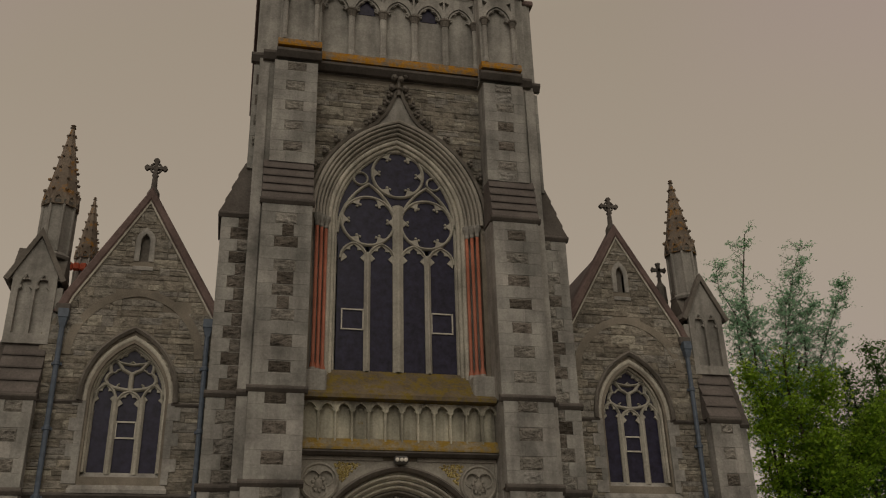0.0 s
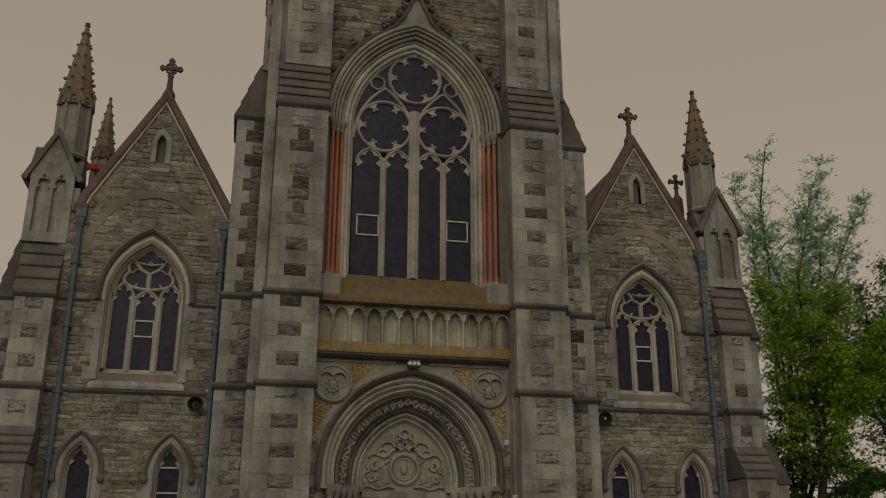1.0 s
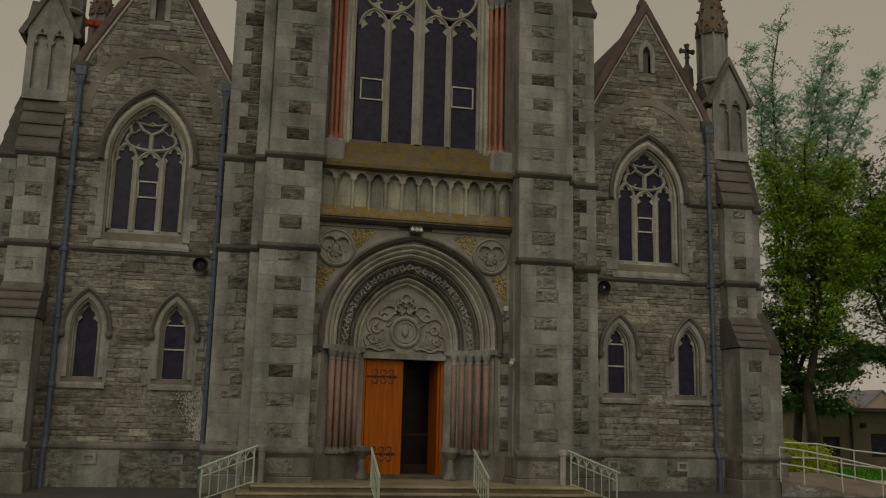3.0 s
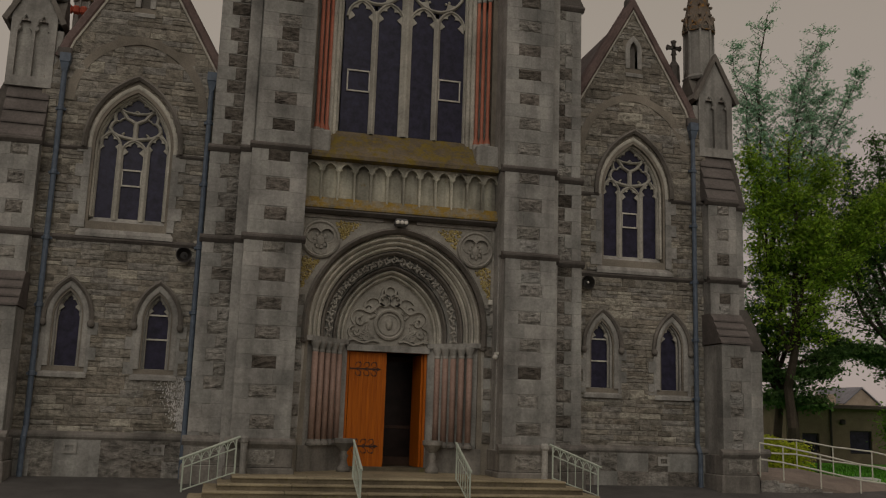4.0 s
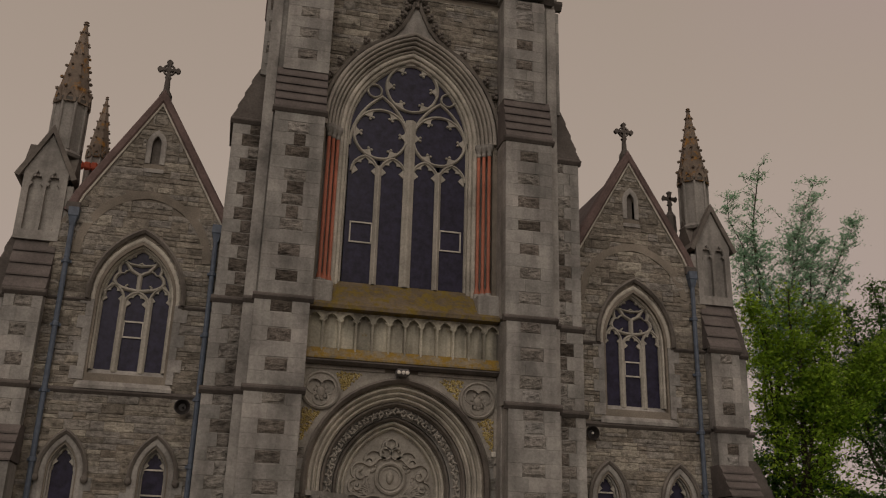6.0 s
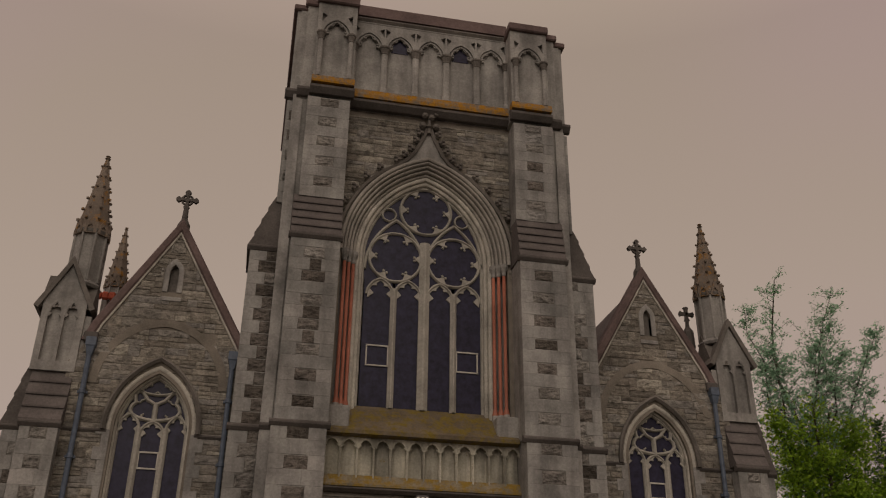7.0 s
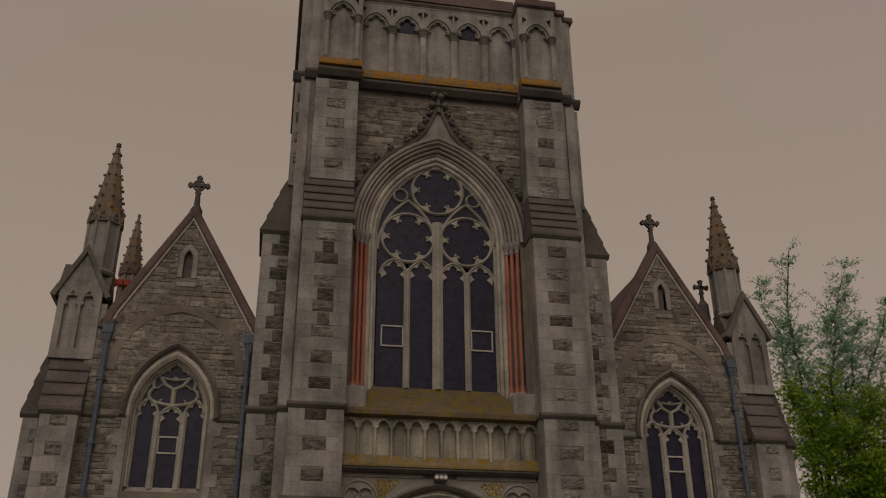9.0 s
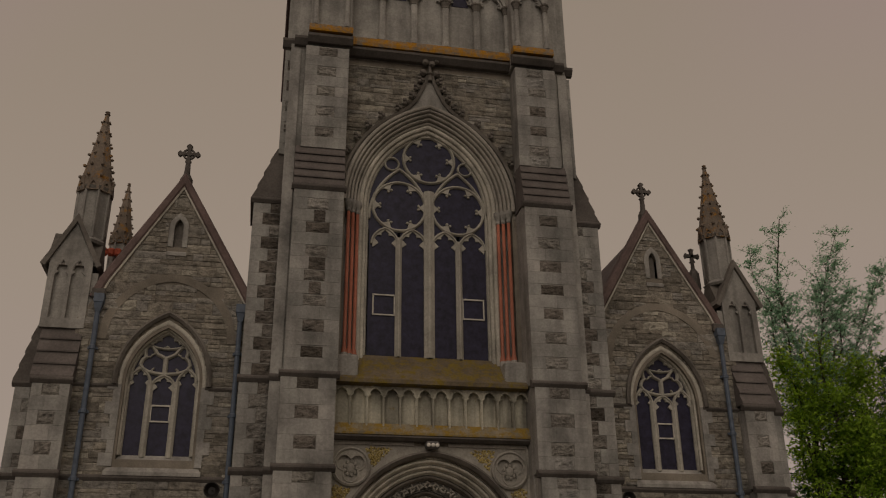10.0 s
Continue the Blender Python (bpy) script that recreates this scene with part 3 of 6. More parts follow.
    for k in range(4):
        a = k * math.pi / 2
        u, v = math.cos(a), math.sin(a)
        arm = [(0.04, -0.042), (0.22, -0.055), (0.27, -0.1), (0.33, -0.055), (0.36, 0.0), (0.33, 0.055), (0.27, 0.1), (0.22, 0.055), (0.04, 0.042)]
        prism(bm, [(p * u - q * v, zc + p * v + q * u) for p, q in arm], -0.06, 0.06)
    prism(bm, circle(0, zc, 0.09, 10), -0.07, 0.07)
    part("cross_head", bm, M_SLOPE, cross)
    bm = bmesh.new()
    sweep(bm, circle(0, zc, 0.175, 18), [(-0.025, 0.04), (-0.025, -0.04), (0.025, -0.04), (0.025, 0.04)], True)
    bmesh.ops.recalc_face_normals(bm, faces=bm.faces)
    part("ring", bm, M_SLOPE, cross)
    return wall


walls = {s: aisle(s) for s in (-1, 1)}

# lime that has run down the wall beside a downpipe
M_LIME = stone("white_lime_crust", [(0.5, 0.49, 0.46), (0.68, 0.67, 0.63)], grain=30, dark=0.8)
rng = random.Random(61)
verts, faces = [], []
for _ in range(900):
    z = rng.uniform(1.25, 2.7)
    x = -5.74 - abs(rng.gauss(0, 0.1 + 0.2 * (z - 1.2)))
    w, h, k = rng.uniform(0.006, 0.022), rng.uniform(0.01, 0.045), len(verts)
    for i in range(6):
        a = i * math.pi / 3 + rng.uniform(-0.3, 0.3)
        r = rng.uniform(0.5, 1.1)
        verts.append((x + w * r * math.cos(a), -0.052, z + h * r * math.sin(a)))
    verts.append((x, -0.06, z))
    faces += [(k + i, k + (i + 1) % 6, k + 6) for i in range(6)]
me = bpy.data.meshes.new("lime_crust")
me.from_pydata(verts, [], faces)
me.materials.append(M_LIME)
ob = new("lime_crust", me)
ob.parent = walls[-1]
tagged(ob, "white lime crust run down the stone", kind="stuff")


# ---- windows ----
def sill_stone(parent, cx, half0, half1, z0, z1, y_front, y_back, mat=None):
    bm = bmesh.new()
    v = [(cx - half1, y_back, z1), (cx + half1, y_back, z1), (cx + half0, y_front, z0), (cx - half0, y_front, z0)]
    top = [bm.verts.new(p) for p in v]
    low = [bm.verts.new((x, y, z0 - 0.1)) for x, y, z in v]
    bm.faces.new(top[::-1])
    bm.faces.new(low)
    for i in range(4):
        bm.faces.new((top[i], top[(i + 1) % 4], low[(i + 1) % 4], low[i]))
    bmesh.ops.recalc_face_normals(bm, faces=bm.faces)
    return part("sill", bm, mat or M_DRESS, parent)


def glaze(parent, loop, y, bars=()):
    bm = bmesh.new()
    prism(bm, loop, y, y + 0.02)
    pane = part("pane", bm, M_GLASS, parent, "dark leaded glass pane")
    for x0, x1, z in bars:
        bm = bmesh.new()
        box(bm, x0, x1, y - 0.05, y - 0.01, z - 0.022, z + 0.022)
        part("glazing_bar", bm, M_BAR, parent, "thin white opening-light bar")
    return pane


def tracery(parent, bars, name="tracery"):
    """Carved bars of (path, width, depth, thickness, closed), each a piece of its own."""
    for path, wide, y, deep, closed in bars:
        bm = bmesh.new()
        bar(bm, path, wide, y, deep, closed)
        bmesh.ops.recalc_face_normals(bm, faces=bm.faces)
        part(name, bm, M_PALE, parent, "pale carved stone bar")


def light_head(cx, half, spring, rise, y, wide):
    """The pointed head of a light with its trefoil cusps."""
    h = arch(cx, half, spring, rise, 8)
    return [(h, wide, y, 0.14, False)]


def cusp_plate(parent, cx, half, spring, rise, y):
    """The solid between a light's pointed head and its trefoil cusps."""
    bm = bmesh.new()
    c = cusped(cx, half * 0.97, spring - 0.3, spring, rise * 0.94)[1:-1]
    prism(bm, arch(cx, half, spring, rise, 8) + c[::-1], y, y + 0.07)
    part("cusps", bm, M_PALE, parent)


def cusped_ring(parent, cx, cz, r, y, n=6):
    """A stone ring with n narrow cusps that point inwards, each ending in a small knob."""
    inner = []
    for i in range(n * 16):
        a = 2 * math.pi * i / (n * 16)
        off = ((a + math.pi / n) % (2 * math.pi / n)) - math.pi / n
        inner.append((cx + r * (0.955 - 0.21 * math.exp(-(off / 0.13) ** 2)) * math.cos(a), cz + r * (0.955 - 0.21 * math.exp(-(off / 0.13) ** 2)) * math.sin(a)))
    bm = bmesh.new()
    plate(bm, circle(cx, cz, r, 36), [inner], y, y + 0.08)
    part("cusped_ring", bm, M_PALE, parent)
    bm = bmesh.new()
    for i in range(n):
        a = 2 * math.pi * i / n
        for t in (-0.09, 0.09):
            bmesh.ops.create_icosphere(bm, subdivisions=1, radius=0.055, matrix=Matrix.Translation((cx + r * 0.73 * math.cos(a + t), y + 0.03, cz + r * 0.73 * math.sin(a + t))))
    part("cusp_knobs", bm, M_PALE, parent)


def surround(parent, cx, half, spring, rise, foot, orders, mat=None, name="moulded_arch"):
    """Receding mouldings round an opening: orders of (inner offset, outer offset, front depth, bulge, back)."""
    for o0, o1, y, r, back in orders:
        bm = bmesh.new()
        path = arch(cx, half, spring, rise, 14, foot)
        prof = [(o0, back)] + roll_profile(o0, o1, y, r)[1:-1] + [(o1, back)]
        sweep(bm, path, prof)
        bmesh.ops.recalc_face_normals(bm, faces=bm.faces)
        part(name, bm, mat or M_DRESS, parent)


def hood(parent, cx, half, spring, rise, y, wide=0.12, out=0.12, stops=True, drop=0.0):
    bm = bmesh.new()
    path = arch(cx, half, spring, rise, 16)
    if drop:
        path = [(path[0][0], spring - drop)] + path + [(path[-1][0], spring - drop)]
    sweep(bm, path, [(0, y + 0.06), (0, y - out * 0.5), (wide * 0.55, y - out), (wide, y - out * 0.7), (wide, y + 0.06)])
    bmesh.ops.recalc_face_normals(bm, faces=bm.faces)
    part("hood_mould", bm, M_HOOD, parent, "dark projecting hood mould")
    if stops:
        for sx in (-1, 1):
            bm = bmesh.new()
            bmesh.ops.create_icosphere(bm, subdivisions=2, radius=0.1, matrix=Matrix.Translation((cx + sx * (half + wide / 2), y - 0.06, spring - drop - 0.03)) @ Matrix.Diagonal((1, 0.9, 1.15, 1)))
            part("label_stop", bm, M_HOOD, parent)


def aisle_window(s, n):
    cx = s * AX
    win = thing("window_%d" % n, "three-light pointed church window with pale stone tracery", "window", (0, 0, 0), "aisle windows", "structure")
    surround(win, cx, 0.97, SPRING + 0.14, 1.56, SILL, [(0.0, 0.14, 0.16, 0.05, 0.35), (0.13, 0.27, 0.02, 0.05, 0.3)], M_MOULD)
    hood(win, cx, 1.24, SPRING + 0.16, 1.94, -0.03, 0.13, 0.14, False, 0.16)
    # quoins of the jambs, long and short
    rng = random.Random(n)
    z = 6.75
    k = 0
    while z < SPRING - 0.1:
        h = 0.36
        for d in (-1, 1):
            w = 0.2 if (k + (d > 0)) % 2 else 0.38
            a, b = sorted((cx + d * 1.1, cx + d * (1.1 + w)))
            ob = block(None, a, b, -0.045, 0.2, z, min(z + h, SPRING), False, rng)
            ob.name = "quoin"
            ob.parent = win
        z += h
        k += 1
    sill_stone(win, cx, 1.3, 1.0, 6.6, SILL + 0.02, -0.1, 0.3)
    y = 0.22
    bars = [(arch(cx, 0.96, SPRING + 0.12, 1.56, 14, SILL), 0.09, y, 0.16, False)]
    P = lambda k, pts: [(cx + k * px, SPRING + pz) for px, pz in pts]
    for k in (-1, 1):
        # butterfly wing: a lower lobe and an upper one that runs out into a point
        wing = P(k, [(0.02, 0.42), (0.28, 0.45), (0.48, 0.5), (0.63, 0.58), (0.70, 0.70), (0.66, 0.84), (0.57, 0.93), (0.60, 1.06), (0.60, 1.2), (0.55, 1.31), (0.42, 1.26), (0.32, 1.13), (0.24, 1.02), (0.12, 0.96), (0.02, 0.9)])
        bars.append((wing if k > 0 else wing[::-1], 0.105, y, 0.16, True))
        bars.append((P(k, [(0.56, 0.94), (0.46, 0.93), (0.40, 0.99)]), 0.05, y + 0.02, 0.1, False))
        bars.append((P(k, [(0.30, 1.1), (0.34, 1.02), (0.42, 1.0)]), 0.05, y + 0.02, 0.1, False))
        bars.append((P(k, [(0.34, 0.46), (0.36, 0.56), (0.30, 0.6)]), 0.05, y + 0.02, 0.1, False))
        bars.append((P(k, [(0.55, 1.31), (0.3, 1.22), (0.0, 1.18)]), 0.075, y, 0.15, False))
        bars.append((P(k, [(0.78, 1.12), (0.6, 1.34), (0.55, 1.31)]), 0.07, y + 0.01, 0.13, False))
        bars.append((P(k, [(0.36, 1.36), (0.3, 1.46), (0.2, 1.47), (0.2, 1.56), (0.08, 1.64)]), 0.06, y + 0.02, 0.1, False))
        bars.append((P(k, [(0.72, 0.62), (0.88, 0.4), (0.9, 0.2)]), 0.07, y + 0.01, 0.13, False))
        bars += light_head(cx + k * 0.665, 0.30, SPRING + 0.12, 0.46, y, 0.08)
        cusp_plate(win, cx + k * 0.665, 0.29, SPRING + 0.12, 0.45, y + 0.04)
    bars += light_head(cx, 0.33, SPRING + 0.0, 0.38, y, 0.08)
    cusp_plate(win, cx, 0.30, SPRING + 0.0, 0.36, y + 0.04)
    bars.append((P(1, [(0, 0.38), (0, 0.95)]), 0.11, y - 0.01, 0.15, False))
    bars.append((P(1, [(-0.1, 1.2), (0, 1.27), (0.1, 1.2)]), 0.05, y + 0.02, 0.1, False))
    tracery(win, bars)
    for k in (-1, 1):
        bm = bmesh.new()
        bar(bm, P(k, [(0.365, SILL - SPRING - 0.04), (0.365, 0.2)]), 0.19, y - 0.02, 0.2)
        bmesh.ops.recalc_face_normals(bm, faces=bm.faces)
        part("mullion", bm, M_PALE, win, "moulded pale stone mullion")
    for k in (-1, 0, 1):
        lx, w = cx + k * 0.64, 0.285
        loop = [(lx - 0.32, SILL + 0.02), (lx + 0.32, SILL + 0.02), (lx + 0.32, SPRING + 0.1), (lx - 0.32, SPRING + 0.1)]
        glaze(win, loop, 0.33, [(lx - w, lx + w, SPRING - 0.5), (lx - w, lx + w, SPRING - 0.96)] if k == 0 else ())
    for d in (-1, 1):
        bm = bmesh.new()
        box(bm, cx + d * 0.262 - 0.018, cx + d * 0.262 + 0.018, 0.28, 0.32, SPRING - 0.96, SPRING - 0.5)
        part("glazing_bar", bm, M_BAR, win, "thin white opening-light bar")
    glaze(win, arch(cx, 0.97, SPRING + 0.1, 1.6, 12), 0.33)
    return win


def lancet(s, x, n, bars):
    cx = s * x
    win = thing("window_%d" % n, "small pointed lancet window with a grey stone surround" + (" and white opening bars" if bars else ""), "window", (0, 0, 0), "lancet windows", "structure")
    surround(win, cx, 0.31, 4.25, 0.68, 2.9, [(0.0, 0.1, 0.1, 0.03, 0.3), (0.09, 0.25, -0.03, 0.03, 0.3)], M_DRESS)
    hood(win, cx, 0.56, 4.2, 1.05, -0.03, 0.12, 0.12, True, 0.1)
    sill_stone(win, cx, 0.62, 0.36, 2.7, 2.92, -0.1, 0.25)
    tracery(win, [(arch(cx, 0.3, 4.25, 0.67, 10, 2.92), 0.05, 0.2, 0.08, False)] + light_head(cx, 0.28, 4.3, 0.58, 0.2, 0.05), "window_frame")
    cusp_plate(win, cx, 0.27, 4.5, 0.4, 0.16)
    rng = random.Random(n * 7)
    for k in range(4):
        for d in (-1, 1):
            w = 0.1 if (k + (d > 0)) % 2 else 0.27
            a, b = sorted((cx + d * 0.54, cx + d * (0.54 + w)))
            ob = block(None, a, b, -0.04, 0.2, 2.74 + k * 0.345, 2.74 + (k + 1) * 0.345, False, rng)
            ob.name = "quoin"
            ob.parent = win
    glaze(win, arch(cx, 0.32, 4.25, 0.69, 10, 2.9), 0.26, [(cx - 0.29, cx + 0.29, 4.42), (cx - 0.29, cx + 0.29, 3.74)] if bars else ())


aisle_window(-1, 1)
aisle_window(1, 2)
lancet(-1, LANCETS[1], 3, False)
lancet(-1, LANCETS[0], 4, True)
lancet(1, LANCETS[0], 5, True)
lancet(1, LANCETS[1], 6, False)
for s, n in ((-1, 7), (1, 8)):
    slit = thing("window_%d" % n, "narrow slit window high in the gable", "window", (0, 0, 0), "gable slits", "structure")
    surround(slit, s * 7.74, 0.13, 14.05, 0.28, 13.4, [(0.0, 0.16, -0.02, 0.02, 0.3)], M_DRESS)
    sill_stone(slit, s * 7.74, 0.3, 0.14, 13.2, 13.42, -0.06, 0.2)
    bm = bmesh.new()
    prism(bm, arch(s * 7.74, 0.14, 14.05, 0.29, 5, 13.4), 0.16, 0.3)
    part("blind_panel", bm, M_HOOD, slit, "grey stone back of the slit")


# ---- buttresses ----
def side_slope(parent, s, xin, x0, x1, y0, y1, z0, z1):
    """A sloping cap that falls sideways, away from the middle of the church, from (x0, z1) out to (x1, z0)."""
    bm = bmesh.new()
    n = 4
    pts = [(xin, z0 - 0.05)]
    for k in range(n):
        a, b = k / n, (k + 1) / n
        pts += [(x1 + (x0 - x1) * a + 0.04, z0 + (z1 - z0) * a - 0.05), (x1 + (x0 - x1) * a + 0.04, z0 + (z1 - z0) * a + 0.03), (x1 + (x0 - x1) * b, z0 + (z1 - z0) * b)]
    pts += [(xin, z1)]
    prism(bm, [(s * x, z) for x, z in pts], y0, y1)
    child_of(part("sloping_cap", bm, M_SLOPE), parent)


def plinth_ring(parent, x0, x1, y, back, top=1.0, out=0.14):
    bm = bmesh.new()
    box(bm, x0 - out, x1 + out, y - out, back, -0.35, 0.42, 0.03)
    box(bm, x0 - out * 0.6, x1 + out * 0.6, y - out * 0.6, back, 0.42, top, 0.02)
    child_of(part("plinth", bm, M_PLINTH), parent)
    block(parent, (x0 + x1) / 2 - 0.4, (x0 + x1) / 2 + 0.4, y - out * 0.6 - 0.015, y, 0.5, top - 0.12, True, random.Random(int(x0 * 10)))
    string_course("plinth_course", parent, [(x0 - out, x1 + out, y - out * 0.5)], top + 0.12, 0.2, 0.11, M_PLINTH)


def corner_buttress(s):
    """The forward buttress of an outer corner, with its gabled head."""
    rng = random.Random(31 + s)
    o = thing("corner_buttress", "grey stone corner buttress with rock-faced blocks and a gabled head", "buttress", (s * 10.6, 0, 0), "corner buttresses", "structure")
    X = lambda a, b: sorted((s * a, s * b))
    shaft_stage(o, *X(10.1, 11.08), -1.15, 0.4, 1.0, 4.35, rng)
    weathering(o, *X(10.1, 11.1), -1.15, -0.55, 4.38, 5.35, 4, 0.4)
    shaft_stage(o, *X(10.12, 11.12), -0.5, 0.5, 5.3, 6.4, rng)
    string_course("string_course", o, [(*X(10.05, 11.2), -0.5)], 6.5, 0.16, 0.1)
    shaft_stage(o, *X(10.12, 11.12), -0.45, 0.5, 6.5, 8.95, rng)
    string_course("string_course", o, [(*X(10.05, 11.18), -0.45)], 9.06, 0.16, 0.1)
    weathering(o, *X(10.12, 11.18), -0.42, 0.1, 9.1, 10.7, 4, 0.6)
    plinth_ring(o, *X(10.1, 11.08), -1.15, 0.4)
    bm = bmesh.new()
    box(bm, *X(9.8, 10.3), 0.3, 1.1, 8.5, 11.4)
    child_of(part("corner_core", bm, M_MORTAR), o)
    # gabled head with two blind lancet panels
    head = [(10.08, 10.65), (11.3, 10.65), (11.3, 12.75), (10.69, 13.95), (10.08, 12.75)]
    cx = s * 10.69
    pan = [arch(cx + d * 0.235, 0.19, 12.35, 0.42, 6, 10.95) for d in (-1, 1)]
    bm = bmesh.new()
    plate(bm, [(s * x, z) for x, z in head], pan, -0.035, 0.3)
    child_of(part("panelled_head", bm, M_DRESS), o)
    bm = bmesh.new()
    for d in (-1, 1):
        c = cusped(cx + d * 0.235, 0.185, 12.0, 12.35, 0.4)[1:-1]
        prism(bm, arch(cx + d * 0.235, 0.19, 12.35, 0.42, 6) + c[::-1], -0.02, 0.06)
    bmesh.ops.recalc_face_normals(bm, faces=bm.faces)
    child_of(part("head_tracery", bm, M_DRESS, None, "carved cusps of the blind lancets"), o)
    bm = bmesh.new()
    prism(bm, [(s * x, z) for x, z in head], 0.1, 1.2)
    child_of(part("head_core", bm, M_DRESS), o)
    bm = bmesh.new()
    path = [(cx - 0.78, 12.55), (cx, 14.1), (cx + 0.78, 12.55)]
    sweep(bm, path, [(-0.06, -0.12), (0.09, -0.12), (0.1, 1.25), (-0.06, 1.25)])
    bmesh.ops.recalc_face_normals(bm, faces=bm.faces)
    child_of(part("gablet_coping", bm, M_HOOD), o)
    bm = bmesh.new()
    box(bm, *X(9.9, 10.3), 0.03, 1.0, 8.9, 12.4)
    box(bm, *X(10.0, 11.28), 0.12, 1.15, 8.9, 10.72)
    child_of(part("corner_pier", bm, M_DRESS), o)
    # cross gablet towards the outer side
    bm = bmesh.new()
    for x0, x1 in ((9.95, 11.42),):
        a = [bm.verts.new((s * x, y, z)) for x in (x0, x1) for y, z in ((-0.02, 12.6), (0.6, 13.85), (1.22, 12.6))]
        bm.faces.new(a[:3]), bm.faces.new(a[3:][::-1])
        for i in range(3):
            j = (i + 1) % 3
            bm.faces.new((a[i], a[j], a[3 + j], a[3 + i]))
    bmesh.ops.recalc_face_normals(bm, faces=bm.faces)
    child_of(part("cross_gablet", bm, M_HOOD), o)
    # sideways buttress
    t = thing("side_buttress", "rock-faced sideways buttress of the church corner", "buttress", (s * 11.6, 0.5, 0), "side buttresses", "structure")
    shaft_stage(t, *X(11.0, 12.25), 0.1, 1.0, 0.2, 4.35, rng, "quoin", s)
    side_slope(t, s, 11.0, 11.72, 12.32, 0.05, 1.05, 4.35, 5.6)
    shaft_stage(t, *X(11.0, 11.68), 0.1, 1.0, 4.4, 8.95, rng, "quoin", s)
    for z in (6.5, 9.06):
        string_course("string_course", t, [(*X(11.1, 11.76), 0.1)], z, 0.15, 0.09)
    side_slope(t, s, 11.0, 11.32, 11.72, 0.05, 1.05, 9.1, 10.75)
    plinth_ring(t, *X(11.1, 12.25), 0.1, 1.0)
    return o


def crockets(bm, cx, cy, r0, z0, r1, z1, sides, turn, rows, size):
    for k in range(rows):
        f = (k + 0.5) / rows
        r, z = r0 + (r1 - r0) * f, z0 + (z1 - z0) * f
        for i in range(sides):
            a = 2 * math.pi * i / sides + turn
            q = size * (1 - 0.45 * f)
            m = Matrix.Translation((cx + (r + q * 0.5) * math.cos(a), cy + (r + q * 0.5) * math.sin(a), z)) @ Matrix.Rotation(a, 4, "Z") @ Matrix.Diagonal((1.0, 0.8, 0.95, 1))
            bmesh.ops.create_icosphere(bm, subdivisions=1, radius=q, matrix=m)


def pinnacle(name, label, cx, cy, zb, zs, zt, r, group):
    """An eight-sided drum with a crocketed spire: foot, spire's foot and tip heights."""
    o = thing(name, label, "pinnacle", (cx, cy, zb), group, "structure")
    turn = math.pi / 8
    h = zt - zs
    bm = bmesh.new()
    turned(bm, [(r * 1.06, 0), (r * 1.16, 0.08), (r * 0.98, 0.2), (r * 0.95, zs - zb - 0.1), (r * 1.14, zs - zb)], 8, 0, 0, turn)
    for i in range(8):
        a = 2 * math.pi * i / 8 + turn
        turned(bm, [(r * 0.1, 0.18), (r * 0.1, zs - zb - 0.12)], 6, r * 0.97 * math.cos(a), r * 0.97 * math.sin(a))
    part("drum", bm, M_DRESS, o, "eight-sided grey stone drum with corner shafts")
    bm = bmesh.new()
    turned(bm, [(r * 1.1, zs - zb), (r * 1.02, zs - zb + h * 0.05), (r * 0.13, zs - zb + h * 0.93), (r * 0.1, zs - zb + h * 0.95)], 8, 0, 0, turn)
    part("spire", bm, M_SPIRE, o, "orange-lichened stone spirelet")
    bm = bmesh.new()
    crockets(bm, 0, 0, r * 1.02, zs - zb + h * 0.06, r * 0.14, zs - zb + h * 0.92, 8, turn, 6, r * 0.155)
    part("crockets", bm, M_SPIRE, o)
    for i in range(8):
        a = 2 * math.pi * (i + 0.5) / 8 + turn
        bm = bmesh.new()
        q = r * 0.36
        plate(bm, [(-q, -r * 0.2), (q, -r * 0.2), (q, 0), (0, q * 2.6), (-q, 0)], [arch(0, q * 0.55, 0.0, q * 1.1, 5, -r * 0.15)], -0.04, 0.1)
        bm.transform(Matrix.Translation((r * 0.98 * math.cos(a), r * 0.98 * math.sin(a), zs - zb - 0.05)) @ Matrix.Rotation(a + math.pi / 2, 4, "Z"))
        part("gablet", bm, M_SPIRE, o)
    bm = bmesh.new()
    turned(bm, [(r * 0.1, zt - zb - h * 0.06), (r * 0.2, zt - zb - h * 0.045), (r * 0.08, zt - zb - h * 0.03), (r * 0.17, zt - zb - h * 0.015), (r * 0.03, zt - zb)], 8, 0, 0)
    part("finial", bm, M_SPIRE, o)
    return o


for s in (-1, 1):
    corner_buttress(s)
    pinnacle("corner_pinnacle", "crocketed stone pinnacle with orange lichen above the corner buttress", s * 10.46, 0.6, 13.45, 15.35, 18.3, 0.5, "corner pinnacles")
pinnacle("rear_pinnacle", "smaller crocketed pinnacle behind the gable", -10.05, 4.0, 13.6, 15.1, 17.45, 0.36, "")
red_tiles = thing("ridge_tiles", "short run of red ridge tiles behind the gable", "roof tiles", (-10.36, 3.45, 14.52), kind="structure")
for k in range(3):
    bm = bmesh.new()
    box(bm, -0.105, 0.105, -0.1, 0.1, -0.13, 0.13, 0.04)
    t = part("tile", bm, M_RUST, red_tiles)
    t.location = (-0.1 + 0.22 * k, 0, 0.0)
rear_cross = thing("rear_gable_cross", "small dark stone cross on the roof behind the gable", "cross", (9.98, 1.5, 14.3), kind="structure")
bm = bmesh.new()
turned(bm, [(0.22, -0.6), (0.2, 0.0), (0.08, 0.2), (0.06, 0.5)], 8, 0, 0)
